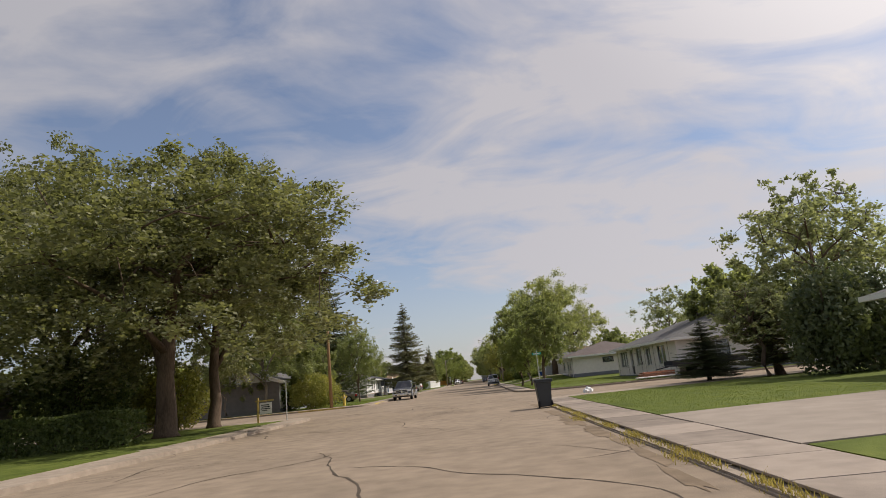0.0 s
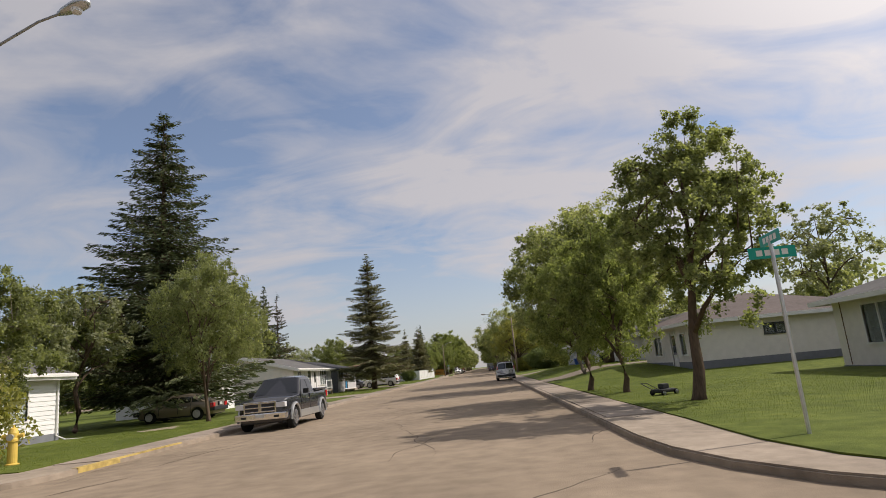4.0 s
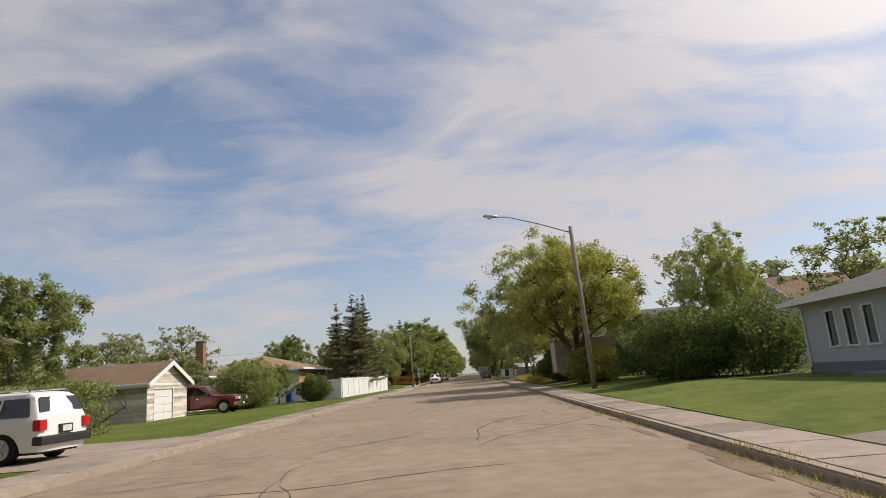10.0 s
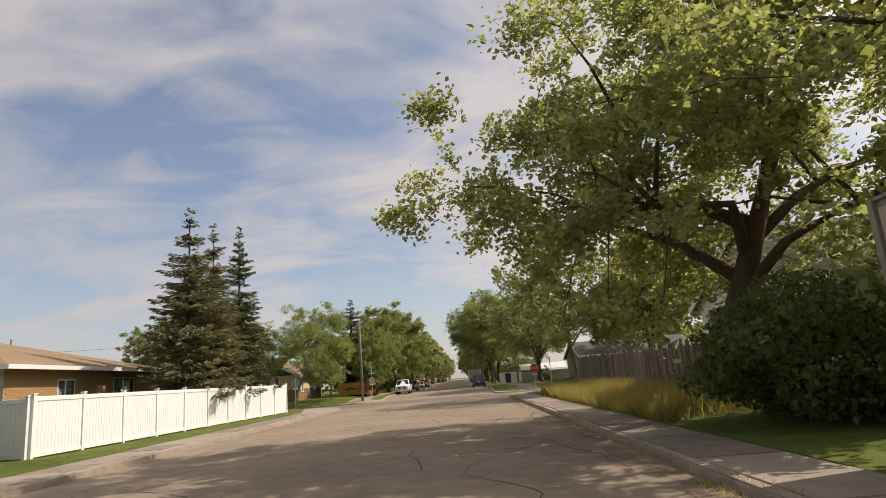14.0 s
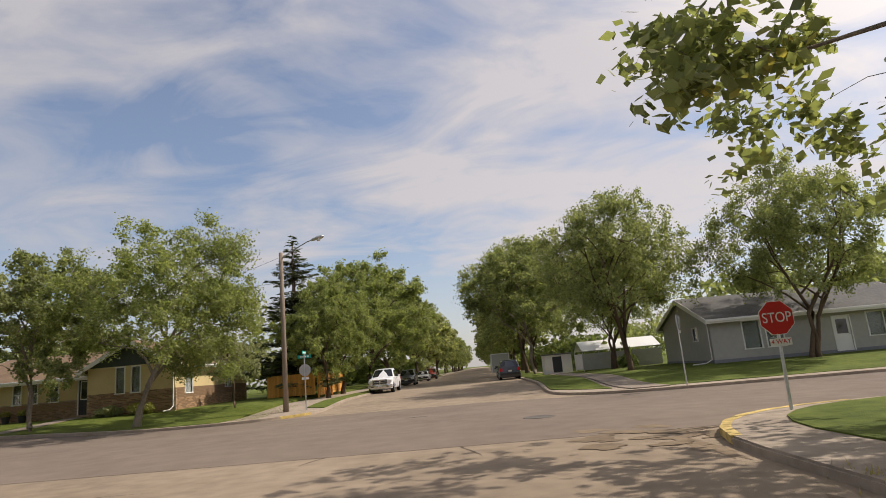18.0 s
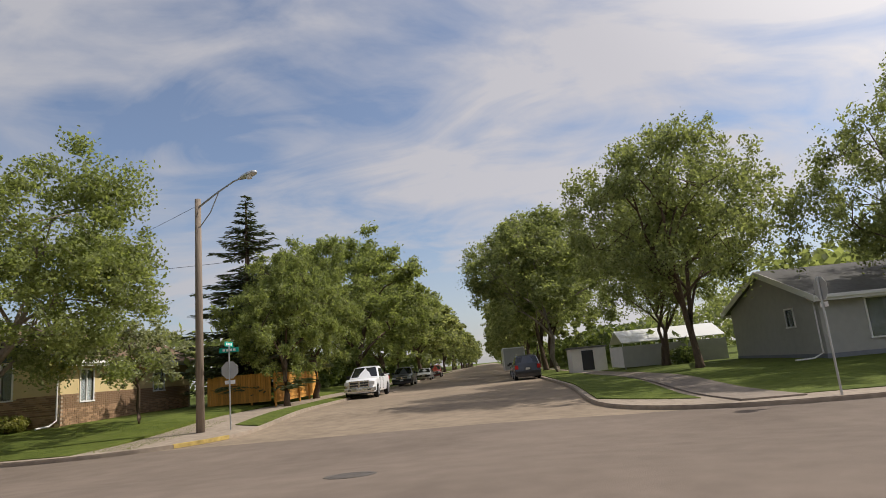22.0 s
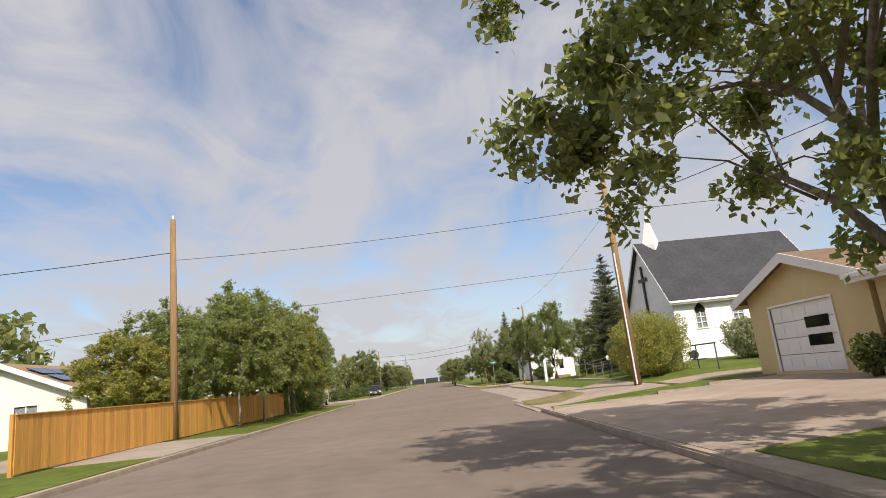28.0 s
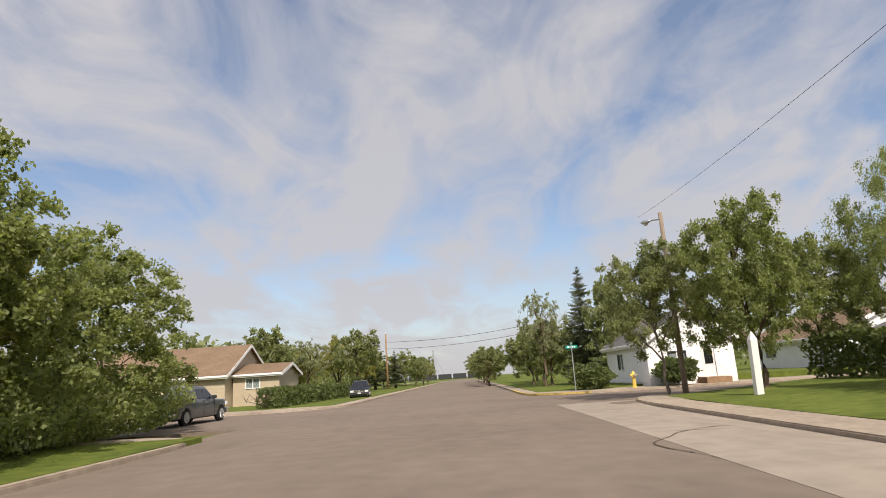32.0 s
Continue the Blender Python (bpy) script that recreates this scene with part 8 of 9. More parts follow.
first("tall", 6.9, 59.3)
T["tall"][0].rotation_euler = (0, radians(7), 0)
T["tall"][0].scale = (0.85, 0.85, 0.78)
kind("multi", broadleaf("tree", 12.2, 6.4, 2.3, 88, LEAF, n=54000, size=0.096, trunk=0.16, stems=3, clumps=120, flat=0.92, gap=0.24), 12.2, 6.4, "broad dark green tree with several leaning trunks")
first("multi", 12.2, 223.4)
T["multi"][0].scale = (0.98, 0.98, 1.02)
kind("airy", broadleaf("tree", 10.4, 5.4, 2.0, 131, LEAFP, n=15000, size=0.125, trunk=0.13, clumps=70, gap=0.22, bark=BARKP), 10.4, 5.4, "light green poplar with an open crown by the corner")
first("airy", 20.5, 188.0)
kind("bare", broadleaf("tree", 4.3, 1.9, 1.2, 99, LEAFS, n=7000, size=0.075, trunk=0.07, clumps=60), 4.3, 1.9, "thin young tree with few brownish leaves")
first("bare", -12.8, 218.6)
T["bare"][0].scale = (1.2, 1.2, 1.06)
kind("thin", broadleaf("tree", 12.0, 4.5, 3.0, 111, LEAFS, n=7500, size=0.14, trunk=0.2, clumps=60, gap=0.42), 12.0, 4.5, "sparse grey-green tree with bare twigs")
first("thin", 21, 37.5)
kind("spruce", spruce("spruce_tree", 19.8, 5.6, 5, NEEDLE, tiers=44, per=10), 19.8, 5.6, "tall dark spruce with a pointed top")
first("spruce", -18.4, 79.0)
T["spruce"][0].scale = (1.22, 1.22, 1.02)
kind("oldspruce", spruce("spruce_tree", 19.5, 4.7, 6, NEEDLEB, low=0.14, tiers=44, per=10, droop=0.34, sparse=0.1), 19.5, 4.7, "tall old spruce with drooping brownish boughs")
first("oldspruce", -11.84, 116.43)
T["oldspruce"][0].scale = (1.04, 1.04, 0.865)
kind("slim", spruce("spruce_tree", 12.6, 2.3, 7, NEEDLE, low=0.1, tiers=34, per=8, sparse=0.15), 12.6, 2.3, "slim dark spruce with a pointed top")
first("slim", -12.3, 187.6)
kind("grey", spruce("spruce_tree", 12.0, 2.8, 9, NEEDLEB, low=0.12, tiers=30, per=9, sparse=0.1), 12.0, 2.8, "grey-green spruce behind a white fence")
first("grey", -16.5, 190.5)
kind("far", broadleaf("tree", 9.5, 4.5, 1.6, 222, LEAF, n=9000, size=0.22, trunk=0.2), 9.5, 4.5, "rounded green street tree in the row")
first("far", -40, 240)
kind("farb", broadleaf("tree", 11.0, 4.8, 1.8, 223, LEAFD, n=9000, size=0.22, trunk=0.22), 11.0, 4.8, "dark green street tree in the row")
first("farb", 45, 120)
kind("larch", spruce("larch_tree", 15, 3.2, 8, leaf_mat("sparse_needles", (0.06, 0.055, 0.035), (0.12, 0.11, 0.07)), tiers=24, per=6, sparse=0.35, droop=0.1), 15, 3.2, "nearly bare grey conifer behind houses")
first("larch", -28.5, 131)

# first block, before the side street
tree("elm", -13.4, 29.4, 13.5, 10.2, 70); tree("elm", -22.5, 36.0, 17.5, 7.5, 200); tree("farb", -30, 30, 13, 6.5, 140); tree("ash", -21, 22, 8.5, 4.0, 30)
tree("thin", -26, 24, 7.5, 3.6, 10); tree("far", -36, 24, 11, 6, 10)
tree("tall", 16.5, 35.0, 5.4, 3.2, 50); tree("thin", 14.5, 32.0, 5.2, 2.6, 100)
tree("thin", 19.0, 33.5, 9.6, 4.4, 140)
tree("spruce", 13.2, 36.0, 3.2, 2.1, 0, label="low spreading young spruce"); tree("grey", 15.6, 33.4, 5.0, 2.2, 50, label="grey-green spruce on a lawn"); tree("round", 24, 56, 9.5, 4.6, 0)
tree("farb", 33, 74, 11, 6, 30); tree("thin", 30, 92, 12, 5, 0)
# second block, west side
tree("dense", -18.5, 57.8, 12.0, 5.2, 20); tree("dense", -15.2, 61.0, 6.5, 2.8, 10); tree("dense", -22, 57, 8.5, 3.6, 60); tree("thin", -19.5, 72.5, 8.0, 3.2, 0)
tree("multi", -12.9, 73.2, 8.8, 3.3, 40, label="pale green many-stemmed tree beside a driveway"); tree("dense", -21, 73, 8.0, 3.4, 99)
tree("round", -22.5, 84.5, 7.0, 3.2, 15); tree("farb", -30.5, 115.0, 16, 6.2, 10); tree("round", -30.5, 123, 12, 5, 80); tree("slim", -28.5, 125.5, 15.5, 3.0, 0); tree("far", -33, 100, 12, 5, 0)
tree("farb", -36, 140, 9, 5, 50)
tree("thin", -30, 136, 8.5, 4.6, 20); tree("dense", -22.6, 139.6, 8.8, 4.0, 10); tree("thin", -31.5, 176.5, 9.8, 4.4, 33); tree("thin", -37, 173, 9.2, 4.8, 90); tree("thin", -41, 182, 10.0, 4.6, 160)
tree("round", -18.2, 160.8, 4.4, 3.0, 0); tree("round", -16.5, 164.2, 3.8, 1.9, 70); tree("dense", -23.5, 160.0, 4.8, 2.8, 20)
tree("grey", -12.2, 183.0, 11.4, 2.6, 30); tree("grey", -12.4, 180.2, 11.6, 3.0, 120); tree("grey", -13.0, 185.4, 9.4, 2.8, 60)
# second block, east side
tree("round", 6.4, 65.3, 7.3, 2.5, 10); tree("round", 5.7, 68.6, 6.7, 2.7, 77); tree("poplar", 14.0, 103.6, 16.4, 9.9, 100, label="huge poplar with drooping boughs on the lawn"); tree("dense", 8.0, 83.3, 11.5, 5.2, 40, label="slender leafy tree beside a driveway"); tree("round", 27, 116, 8, 4, 0)
tree("ash", 15.2, 143.8, 8.0, 2.7, 0, label="bright green leafy tree beside a house"); tree("thin", 17, 148, 9.5, 4.5, 50); tree("thin", 24, 145, 8.8, 4.2, 10)
tree("yellow", 14.2, 186.0, 10.0, 3.4, 10); tree("airy", 9.3, 188.3, 10.4, 6.3, 30); tree("airy", 13.5, 189.6, 9.0, 4.0, 190)
# beyond the crossing
tree("dense", -30.0, 213.7, 11.0, 4.8, 40); tree("slim", -11.9, 228.6, 12.6, 4.2, 10); tree("round", -9.6, 234.2, 12.0, 4.4, 100)
tree("multi", 12.8, 231.0, 10.4, 5.0, 60); tree("multi", 22.0, 219.4, 12.6, 5.8, 120, label="large dark tree in front of a grey house"); tree("multi", 8.0, 254.5, 16.4, 8.4, 10); tree("dense", 7.8, 244, 14.8, 7.2, 60)
rng = random.Random(5)
for k in range(26):
    y = 246 + k * 13 + rng.random() * 4
    kd = ("far", "farb")[k % 2] if k > 1 else "round"
    one = tree(kd, LX(y) - 2.2 - rng.random() * 1.5, y, 13.4 + rng.random() * 2.4, 6.8 + rng.random(), rng.random() * 360, 0.15)
    one["group"] = "row of street trees"
    y += 6
    one = tree(("farb", "far")[k % 2], RX(y) + 2.6 + rng.random() * 1.5, y + 12, 14.2 + rng.random() * 3.0, 7.2 + rng.random() * 1.2, rng.random() * 360, 0.15)
    one["group"] = "row of street trees"
# second street
kind("slender", broadleaf("tree", 8.2, 3.2, 1.5, 310, LEAFG, n=44000, size=0.08, trunk=0.075, clumps=95, bark=BARKP, skirt=0.9), 8.2, 3.2, "slender green tree with a low crown and pale trunk")
first("slender", -56.5, 198.55)
T["slender"][0].scale = (0.98, 0.98, 0.93)
kind("slendery", broadleaf("tree", 7.8, 3.0, 1.3, 311, LEAFY, n=40000, size=0.08, trunk=0.07, clumps=95, bark=BARKP, skirt=0.9), 7.8, 3.0, "slender yellow-green tree with a low crown")
first("slendery", -69.0, 198.6)
for x, y, hh, r, kd in ((-61.8, 198.55, 7.9, 3.2, "slender"), (-65.6, 195.2, 8.8, 3.2, "slender"), (-71.0, 198.6, 8.3, 3.2, "slender"), (-77.0, 198.0, 8.2, 3.2, "slender"), (-79.6, 195.6, 7.4, 3.0, "slendery"), (-84.5, 197.4, 7.6, 3.2, "slender"),
                        (-54.2, 193.8, 5.6, 2.8, "slendery"), (-59.4, 193.6, 7.6, 3.2, "slender"), (-73, 194.5, 8.2, 3.3, "slendery")):
    tree(kd, x, y, hh, r, x * 7 % 360, 0.13)
tree("dense", -89.8, 226.8, 6.6, 3.2, 30); tree("spruce", -76.8, 225.8, 10.6, 3.1, 0); tree("spruce", -79.2, 228.5, 6.5, 2.6, 40)
for x, y, hh, r, kd in ((-90.2, 219.7, 7.6, 2.9, "dense"), (-87.4, 222.6, 8.8, 3.0, "round"), (-87.6, 229.2, 9.2, 3.1, "ash"), (-86, 233, 9.6, 3.4, "dense"), (-83, 236, 9.8, 3.8, "round"), (-80, 240, 9.5, 4, "farb")):
    tree(kd, x, y, hh, r, x * 11 % 360)
for x, y, hh, r, kd in ((-116, 218.4, 9.0, 2.4, "thin"), (-120, 219.6, 6.6, 3.2, "far"), (-128, 219, 6.5, 3.4, "far"), (-133, 221, 6.0, 3.0, "farb"), (-114, 224, 9.5, 2.6, "far"), (-140, 222, 8, 3.5, "far"), (-152, 223, 7, 4, "farb"),
                        (-146, 215.5, 5.5, 3.2, "far"), (-158, 216, 5.8, 3.4, "farb"), (-172, 217, 6.2, 3.6, "far"), (-190, 217.5, 6.5, 4, "farb"), (-130, 190, 8.6, 3.6, "far"), (-138, 192.5, 7.6, 3.4, "thin"), (-176, 195, 8.4, 3.0, "yellow"), (-196, 203, 6.0, 3.2, "far"), (-212, 204, 6, 3.4, "farb"), (-225, 222, 7, 4, "far"), (-205, 200, 8.5, 4, "farb"), (-235, 201, 8, 4.5, "far"), (-210, 219, 7.5, 4.5, "far"), (-245, 224, 9, 5, "farb"), (-262, 202, 9, 5, "far"), (-150, 197, 9.5, 4.0, "far"), (-158, 193, 9.0, 4.0, "yellow"), (-166, 196, 7.0, 3.0, "yellow"), (-185, 197, 7, 4, "farb"), (-134, 186, 7.5, 4, "thin"), (-142, 190, 6, 3.5, "yellow")):
    tree(kd, x, y, hh, r, x * 13 % 360, 0.1)
tree("spruce", -118, 222.6, 10.8, 2.6, 0); tree("slim", -173, 196.8, 10.4, 3.0, 0); tree("slim", -178, 200, 7, 2.4, 0)
tree("far", -60, 178, 9, 5, 0); tree("far", -48, 172, 9, 5, 0); tree("slim", -44, 260, 11, 3, 0)

def bough(root, start, end, r, n, leaf, bark, seed):
    """One more limb of a standing tree, from start to end in the world, with its own hanging sprays."""
    rng = np.random.default_rng(seed)
    inv = Matrix.LocRotScale(root.location, root.rotation_euler, root.scale).inverted()
    p, q = Vector(start), Vector(end)
    bm = bmesh.new()
    mid = p.lerp(q, 0.5) + Vector((0, 0, 0.12 * (q - p).length))
    tube(bm, [inv @ p, inv @ mid, inv @ q], [0.06, 0.04, 0.012], 7)
    hubs = []
    for k in range(26):
        d = rng.normal(size=3)
        d *= r * rng.random() ** 0.4 / np.linalg.norm(d)
        h = q + Vector((d[0], d[1], d[2] * 0.85))
        hubs.append(h)
        if k % 2 == 0:
            tube(bm, [inv @ q.lerp(mid, 0.3 * rng.random()), inv @ (q.lerp(h, 0.5) + Vector((0, 0, 0.08))), inv @ h], [0.014, 0.01, 0.004], 4, False)
    part("limb", bm, bark, root, smooth=True)
    hubs = np.array([tuple(h) for h in hubs])
    pos = hubs[rng.integers(0, len(hubs), n)] + rng.normal(size=(n, 3)) * (0.2 * r, 0.2 * r, 0.17 * r)
    co = np.array(leaves_at(rng, pos, 0.082))
    m = np.array(inv)
    co = co @ m[:3, :3].T + m[:3, 3]
    new("spray", quads_mesh("spray", co, leaf)).parent = root


ASH = T["ash"][0]
bough(ASH, (-15.2, 213.2, 3.6), (-13.9, 214.8, 3.35), 1.35, 4200, LEAFP, BARKP, 71)
bough(ASH, (-14.7, 213.1, 6.2), (-10.84, 213.6, 8.68), 1.5, 4200, LEAFG, BARKP, 72)
bough(ASH, (-14.9, 213.1, 5.0), (-10.5, 213.6, 5.8), 1.25, 3600, LEAFG, BARKP, 73)

# ---- hedges, bushes, weeds ----
def bush(ob, x, y, label, rz=0.0, cat="bush", z=None):
    return put(ob, x, y, (H(x, y) if z is None else z) - 0.03, rz, 1.0, label, cat)


bush(shrub("hedge", 4.6, 0.8, 1.35, 1, HEDGEL, 16000, 0.085, square=True), -17.0, 25.2, "clipped dark green hedge beside the walk", 2, "hedge")
bush(shrub("cedar_bush", 1.7, 1.6, 4.3, 31, NEEDLE, 10000, 0.12), 15.6, 28.2, "dark dense cedar bush beside a house")
bush(shrub("cedar_bush", 1.6, 1.5, 4.5, 32, NEEDLE, 9000, 0.12), 17.4, 28.8, "dark dense cedar bush beside a house")
bush(shrub("bush", 2.6, 2.2, 4.6, 33, HEDGEL, 9000, 0.13), -19.6, 32.4, "tall dark undergrowth below elms")
bush(shrub("bush", 2.4, 2.2, 5.0, 34, LEAFD, 9000, 0.13), -20.5, 37.0, "tall dark undergrowth below elms")
bush(shrub("bush", 2.2, 1.8, 3.6, 35, LEAFY, 7000, 0.12), -17.2, 37.6, "yellow-green undergrowth below elms")
bush(shrub("bush", 2.3, 2.0, 3.2, 2, LEAFY, 14000, 0.085), -14.3, 58.6, "yellow-green bush behind a lamp pole")
bush(shrub("bush", 2.0, 1.8, 2.8, 3, HEDGEL, 5000, 0.13), -17.5, 60.5, "dark green bush on a lawn")
bush(shrub("bush", 1.5, 1.4, 2.3, 4, HEDGEL, 11000, 0.075), -13.3, 164.4, "rounded clipped bush beside a white fence")
bush(shrub("bush", 2.6, 2.2, 2.5, 6, HEDGEL, 20000, 0.085), 9.0, 160.2, "large dark bush under a poplar")
bush(shrub("bush", 2.4, 2.2, 2.8, 26, HEDGEL, 9000, 0.12), 12.2, 158.6, "dark leafy bush behind a trailer")
bush(shrub("bush", 2.2, 2.0, 3.3, 43, HEDGEL, 12000, 0.085), 14.2, 137.6, "dark leafy bush against a house wall")
bush(shrub("bush", 2.8, 2.4, 3.3, 7, HEDGEL, 24000, 0.085), 11.3, 138.9, "big dark green bush beside a house")
bush(shrub("bush", 2.5, 2.2, 3.5, 8, HEDGEL, 17000, 0.085), 12.0, 145.6, "dark green bush on a lawn")
bush(shrub("bush", 1.9, 1.9, 2.2, 9, LEAFY, 13000, 0.08), 8.9, 148.9, "low leafy growth round tree stems")
bush(shrub("bush", 2.5, 2.0, 3.5, 41, LEAF, 16000, 0.085), -17.2, 157.9, "overgrown green bush beside a pickup")
bush(shrub("bush", 2.0, 1.9, 3.0, 42, HEDGEL, 13000, 0.085), -17.8, 160.9, "tall dark green bush on a lawn")
bush(shrub("hedge", 5.5, 1.3, 2.3, 10, LEAF, 14000, 0.095, square=True), -21, 135.0, "overgrown hedge beside a driveway", 8, "hedge")
JUNIPER = leaf_mat("juniper_sprays", (0.085, 0.10, 0.055), (0.20, 0.215, 0.125), trans=0.3)
bush(shrub("bush", 2.1, 1.8, 2.85, 12, LEAFY, 26000, 0.058), -53.0, 219.5, "yellow-green bush round the foot of a wooden pole")
bush(shrub("bush", 2.2, 1.9, 3.2, 44, JUNIPER, 24000, 0.06), -63.0, 223.5, "spreading grey-green juniper by a church")
bush(shrub("bush", 1.7, 1.5, 2.3, 13, LEAFS, 8000, 0.09), -56.6, 227.0, "pale flowering bush by a church wall")
bush(shrub("bush", 1.7, 1.5, 3.0, 14, JUNIPER, 18000, 0.06), -69.2, 224.2, "grey-green juniper by a church")
bush(shrub("hedge", 11.0, 1.8, 2.5, 15, LEAFG, 26000, 0.10), -81.0, 197.2, "tall leafy hedge at the corner", 3, "hedge", 0.1)
bush(shrub("hedge", 13.0, 0.9, 1.5, 16, HEDGEL, 12000, 0.14, square=True), -119, 197.8, "long clipped green hedge beside a street", -4, "hedge", 0.1)
bush(shrub("hedge", 5.5, 1.0, 1.8, 17, HEDGEL, 8000, 0.13, square=True), -84.5, 227.2, "clipped green hedge beside a house", 4, "hedge")
for k in range(4):
    bush(shrub("hedge", 22, 2.0, 3.6, 60 + k, HEDGEL, 5000, 0.3), -14.5 + 0.4 * k, 250 + 26 * k, "tall loose hedge behind the street trees", 90, "hedge")
    bush(shrub("hedge", 22, 2.0, 3.4, 70 + k, HEDGEL, 5000, 0.3), 13.5 + 0.4 * k, 256 + 26 * k, "tall loose hedge behind the street trees", 90, "hedge")
bush(shrub("bush", 1.6, 1.4, 1.7, 18, HEDGEL, 4000, 0.12), -103.5, 219.4, "round green bush in front of a white house")
bush(shrub("bush", 1.5, 1.3, 1.5, 19, HEDGEL, 3500, 0.12), -101.0, 224.2, "round green bush on a lawn")
bush(shrub("bush", 0.5, 0.5, 0.9, 20, HEDGEL, 1500, 0.07), -38.0, 219.2, "small round bush between garage doors", z=0.55)
bush(shrub("bush", 0.8, 0.7, 1.0, 21, HEDGEL, 2000, 0.08), 13.8, 230.6, "small bush by a canopy")
bush(shrub("bush", 0.8, 0.6, 0.7, 24, LEAFY, 2000, 0.07), -18.6, 218.7, "low border plants along a brick wall")
bush(shrub("bush", 0.8, 0.6, 0.6, 25, LEAFS, 2000, 0.07), -20.6, 218.6, "low border plants along a brick wall")


def blades(name, label, m, pts, hmin, hmax, w, seed, cat):
    """A patch of single blades, each a slim leaning triangle."""
    rng = np.random.default_rng(seed)
    p = np.array(pts)
    k = len(p)
    a = rng.random(k) * 6.283
    hh = hmin + (hmax - hmin) * rng.random(k)
    d = np.stack([np.cos(a), np.sin(a), 0 * a], 1)
    lean = np.stack([rng.normal(size=k), rng.normal(size=k), 0 * a], 1) * (hh * 0.35)[:, None]
    tip = p + lean + np.stack([0 * a, 0 * a, hh], 1)
    co = np.stack([p - d * w, p + d * w, tip], 1).reshape(-1, 3)
    return tagged(new(name, quads_mesh(name, co, m, 3)), label, cat, kind="stuff")


rng = np.random.default_rng(77)
pts = []
while len(pts) < 21000:
    y = 163 + rng.random() * 23
    x = RX(y) + 1.6 + rng.random() ** 1.3 * 3.2
    if noise.noise(Vector((x * 0.8, y * 0.4, 3))) + 0.5 > rng.random():
        pts.append((x, y, H(x, y) - 0.02))
blades("tall_weeds", "tall dry yellow weeds along a fence", WEEDS, pts, 0.22, 0.8, 0.014, 3, "weeds")


def turf(name, x0, x1, y0, y1, n, seed, edge=None):
    rng = np.random.default_rng(seed)
    pts = []
    while len(pts) < n:
        x, y = x0 + (x1 - x0) * rng.random(), y0 + (y1 - y0) * rng.random()
        if edge and not edge(x, y):
            continue
        pts.append((x, y, H(x, y) - 0.005))
    return blades(name, "short mown grass blades", BLADE, pts, 0.02, 0.05, 0.006, seed, "grass")


turf("grass_first", RX(57) + W, 14, 53.6, 80, 26000, 1, lambda x, y: x > RX(y) + W + 0.05)
turf("grass_second", -16, -9.0, 56.6, 72, 14000, 2, lambda x, y: x < LX(y) - W - 0.05)
turf("grass_third", -16, -8.3, 98.2, 122, 18000, 3, lambda x, y: x < LX(y) - W - 0.05)
turf("grass_fourth", 6.4, 14, 89, 112, 22000, 4, lambda x, y: x > RX(y) + W + 0.05)
turf("grass_fifth", -30, -9, 211.8, 219, 26000, 5, lambda x, y: y > YN(x) + 0.6)
turf("grass_sixth", -16, -8.0, 131, 170, 18000, 6, lambda x, y: x < LX(y) - W - 0.05)
turf("grass_seventh", 4.9, 12, 17, 31.8, 16000, 7, lambda x, y: x > RX(y) + W + 0.05)
turf("grass_eighth", -82, -52, 198.2, 200.6, 14000, 8, lambda x, y: y < YS(x) - 0.6)

pts = []
rng = np.random.default_rng(5)
while len(pts) < 3000:
    y = 2 + rng.random() * 29
    if noise.noise(Vector((y * 0.9, 0, 8))) + 0.35 > rng.random():
        pts.append((RX(y) + 0.06 + 0.16 * rng.random() ** 2 * (1 if rng.random() < 0.7 else -0.8), y, 0.05))
while len(pts) < 7000:
    y = 112 + rng.random() * 74
    if noise.noise(Vector((y * 0.6, 0, 3))) + 0.2 > rng.random():
        pts.append((RX(y) - 0.02 + 0.2 * rng.random(), y, 0.02))
blades("kerb_weeds", "small weeds and dry grass along the kerb joint", WEEDS, pts, 0.03, 0.10, 0.008, 8, "weeds")

rng = np.random.default_rng(15)
pts = []
for k in range(46):
    y = 110 + 78 * rng.random() if k < 32 else 3 + 28 * rng.random()
    x = RX(y) + rng.choice((-0.12, 0.0, 0.14))
    m = int(30 + 110 * rng.random())
    for dx, dy in rng.normal(size=(m, 2)) * (0.09, 0.22 + 0.25 * rng.random()):
        xx = x + dx
        pts.append((xx, y + dy, 0.0 if xx < RX(y) else (0.12 if y > 100 else 0.045)))
blades("gutter_weeds", "tufts of grass and weeds growing in the gutter", WEEDS, pts, 0.025, 0.10, 0.008, 18, "weeds")


def dirt(name, label, seed, spots):
    """Thin patches of drifted sand and crumbled asphalt with ragged edges."""
    rng = random.Random(seed)
    bm = bmesh.new()
    for x, y, a, b, z in spots:
        ring = []
        for k in range(14):
            t = 2 * math.pi * k / 14
            q = 0.6 + 0.6 * rng.random()
            ring.append(bm.verts.new((x + a * q * math.cos(t), y + b * q * math.sin(t), z)))
        bm.faces.new(ring)
    return tagged(part(name, bm, DIRT), label, "dirt", kind="stuff")


rng = random.Random(31)
spots = []
for k in range(90):
    y = 100 + 92 * rng.random() if k < 60 else 2 + 30 * rng.random()
    spots.append((RX(y) - 0.22 - 0.25 * rng.random() ** 2, y, 0.10 + 0.14 * rng.random(), 0.3 + 1.0 * rng.random(), 0.0045 + 0.00002 * k))
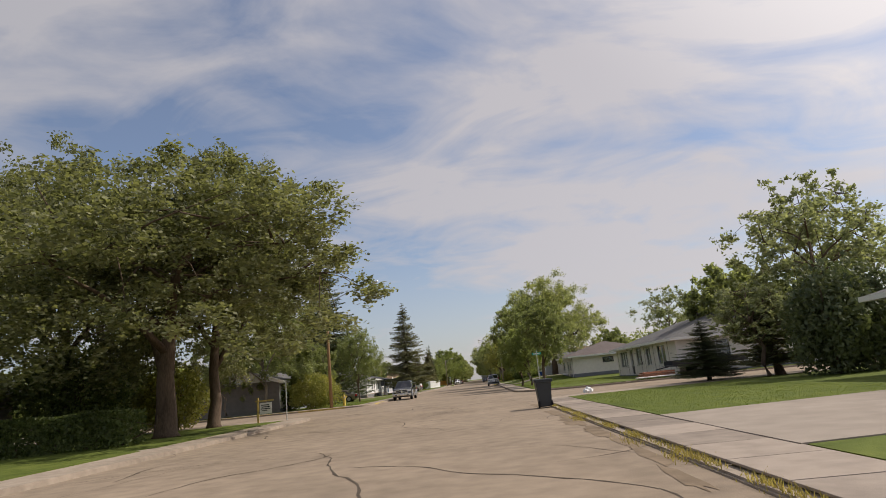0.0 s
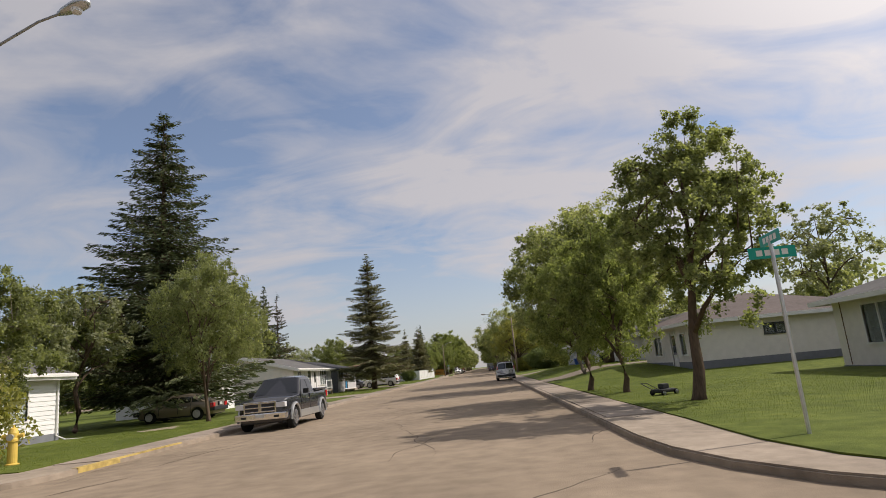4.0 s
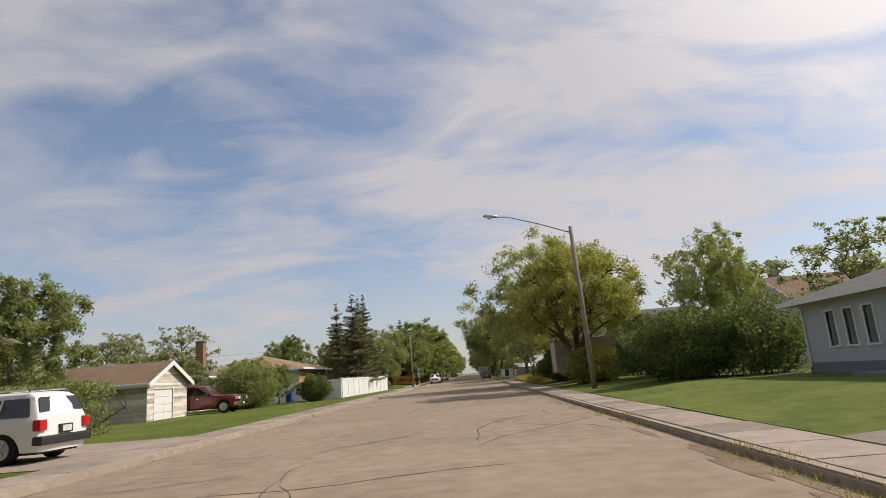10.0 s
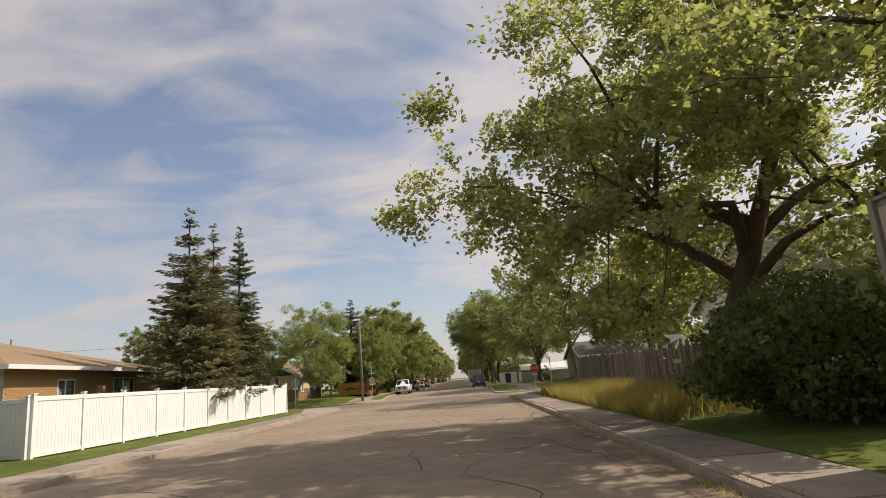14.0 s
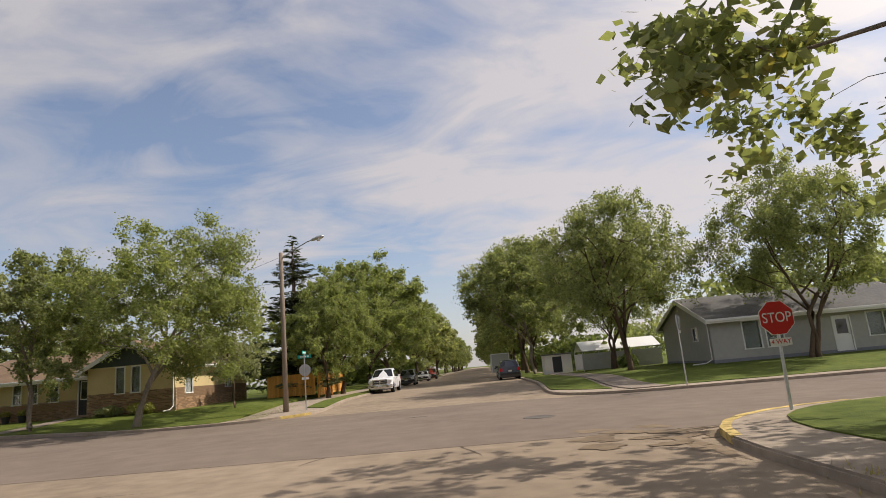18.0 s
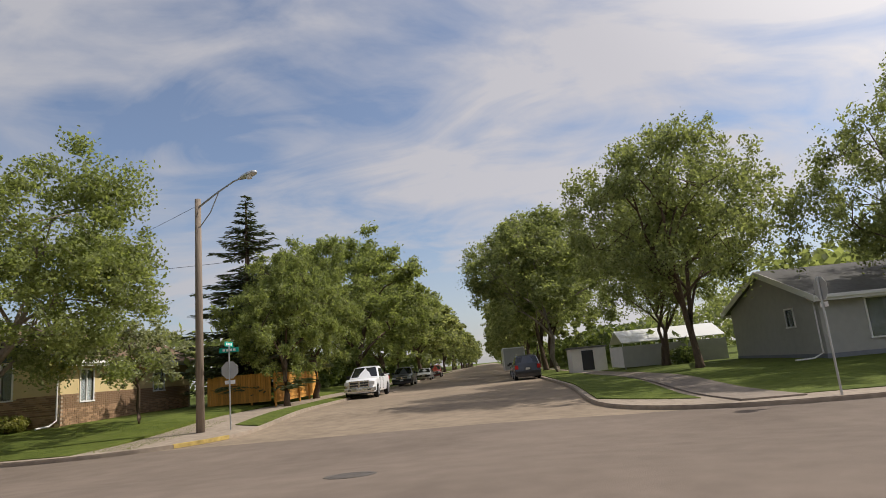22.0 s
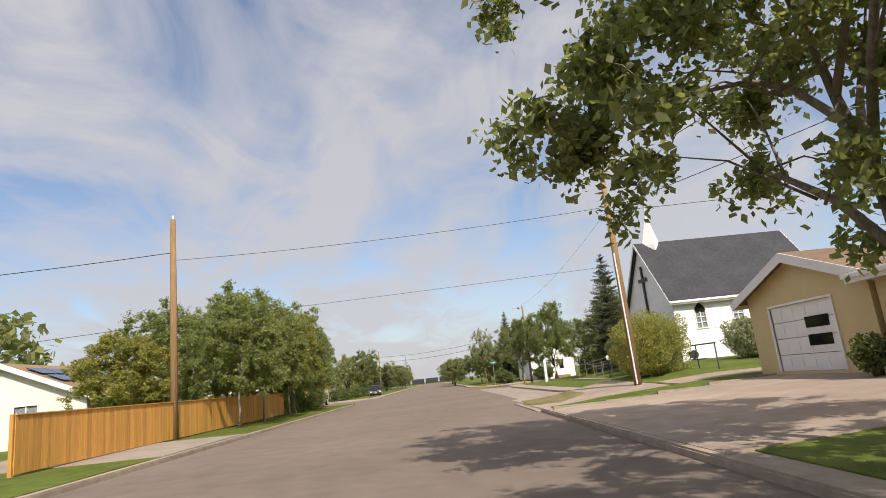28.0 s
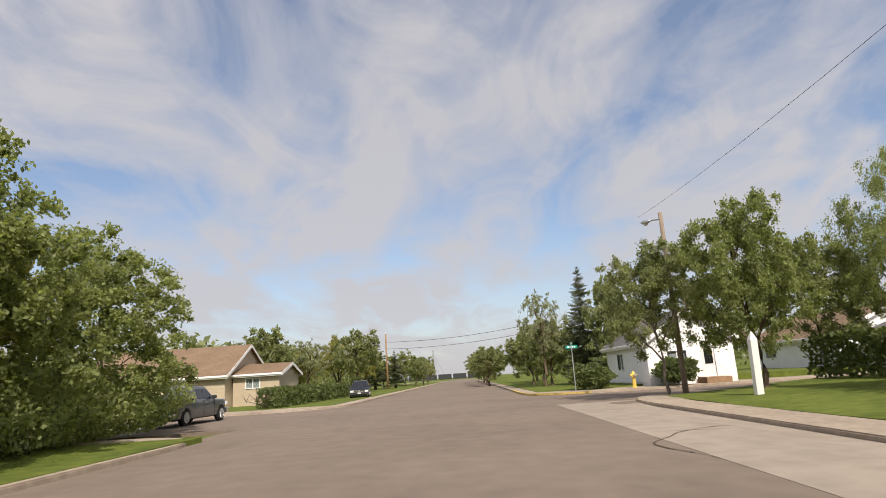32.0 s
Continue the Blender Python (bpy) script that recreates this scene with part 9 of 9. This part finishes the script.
for k in range(26):
    spots.append((3.6 + 2.2 * rng.random(), 191.5 + 3.0 * rng.random(), 0.15 + 0.3 * rng.random(), 0.1 + 0.25 * rng.random(), 0.0095 + 0.00002 * k))
dirt("gutter_dirt", "sand and crumbled asphalt drifted along the kerb", 6, spots)

# cracks in the asphalt: tar-filled wandering lines
def cracks(name, seed, runs):
    rng = random.Random(seed)
    bm = bmesh.new()
    for x, y, a, L, z in runs:
        w = 0.009 + 0.017 * rng.random()
        n = max(4, int(L / 0.3))
        last = None
        for i in range(n):
            ww = w * (0.4 + rng.random()) * (1 - abs(2 * i / n - 1) ** 4)
            p = Vector((x, y, z))
            s = Vector((-math.sin(a), math.cos(a), 0)) * ww
            pair = (bm.verts.new(p - s), bm.verts.new(p + s))
            if last:
                bm.faces.new((last[0], pair[0], pair[1], last[1]))
            last = pair
            a += rng.gauss(0, 0.15)
            x, y = x + 0.3 * math.cos(a), y + 0.3 * math.sin(a)
    return tagged(part(name, bm, TAR), "dark tar-filled cracks in the asphalt", "cracks", kind="stuff")


rng = random.Random(9)
runs = []
for k in range(120):
    y = 4 + k * 1.58 + rng.random() * 3
    runs.append((LX(y) + 1.0 + rng.random() * 10, y, rng.choice((0.05, 1.55, 1.6, 3.1)) + rng.gauss(0, 0.15), 1.5 + rng.random() * 5, 0.004))
for k in range(16):
    y = 8 + k * 11.5
    runs.append((LX(y) + 8.3 + 0.2 * rng.random(), y, 1.57, 10, 0.004))
    runs.append((LX(y) + 0.5, y, 1.57, 9, 0.004))
    runs.append((RX(y) - 0.7, y, 1.57, 8, 0.004))
for x, y, a, L in ((-67.5, 213.4, 1.85, 2.2), (-68.4, 215.2, 2.1, 2.6), (-67.6, 213.5, 1.8, 3.0), (-63, 213.6, 3.1, 9), (-72, 213.9, 3.12, 8), (-76.5, 214.2, 1.7, 3.2), (-79, 214.3, 3.1, 7), (-58.5, 213.2, 1.6, 3.2)):
    runs.append((x, y, a, L, 0.016))
cracks("road_cracks", 4, runs)

# far things: dark rail cars and a grain leg beyond the west end
root = tagged(empty("rail_cars", (-640, 214, 0)), "far line of dark rail cars", "train")
for k in range(6):
    part("rail_car", boxm(-1.5, 1.5, -40 + k * 14, -27.5 + k * 14, -0.2, 4.8, 0.3), BLACKPL, root)
root = tagged(empty("grain_leg", (-760, 196, 0)), "far pale grey grain elevator leg with sloping pipes", "grain elevator")
for a in (-14, -7, 7, 14):
    part("spout", tubem([(0, a, 0), (0, 0, 30)], [0.3, 0.25], 6), GREYMETAL, root)
part("tower", tubem([(0, 0, 0), (0, 0, 33)], [0.9, 0.8], 6), GREYMETAL, root)


# far woods closing the view behind the houses
def woods(name, label, spots, seed, leaf):
    rng = np.random.default_rng(seed)
    out = []
    for x, y, hh, r in spots:
        n = 640
        v = rng.normal(size=(n, 3)); v /= np.linalg.norm(v, axis=1, keepdims=True)
        sw = np.array([1 + 0.35 * noise.noise(Vector((q[0] * 1.8 + x, q[1] * 1.8 + y, q[2] * 1.8))) for q in v])
        k = (0.55 + 0.45 * rng.random(n)) * sw
        out.append(v * k[:, None] * np.array([r, r, hh * 0.5]) + np.array([x, y, hh * 0.52]))
    pos = np.concatenate(out)
    pos = pos[pos[:, 2] > 0.1]
    return tagged(new(name, quads_mesh(name, leaves_at(rng, pos, 0.56), leaf)), label, "woods", kind="stuff")


rng = random.Random(21)
spots = []
for k in range(40):
    spots.append((-62 - rng.random() * 14, 20 + k * 4.0, 7 + rng.random() * 5, 3.4 + rng.random() * 2))
    spots.append((44 + rng.random() * 14, 0 + k * 10.0, 8 + rng.random() * 5, 4 + rng.random() * 2))
for k in range(16):
    spots.append((-24 - k * 5.5, 252 + rng.random() * 12, 7 + rng.random() * 4, 4 + rng.random() * 2))
    spots.append((30 + k * 5.0, 248 + rng.random() * 10, 8 + rng.random() * 4, 4 + rng.random() * 2))
for k in range(22):
    spots.append((-108 - k * 12, 172 + rng.random() * 10, 6 + rng.random() * 4, 4.5 + rng.random() * 2))
    spots.append((-112 - k * 12, 246 + rng.random() * 10, 6 + rng.random() * 4, 4.5 + rng.random() * 2))
woods("far_woods", "distant green trees behind the houses", spots, 5, LEAF)

# the ground sinks towards the crossing's north gutter
for ob in bpy.data.objects:
    if ob.type == "MESH" and ob.name.split(".")[0] in ("ground", "road_first", "road_second", "pavement_e", "pavement_f", "painted_kerb", "road_cracks", "manhole_cover", "apron"):
        settle(ob)
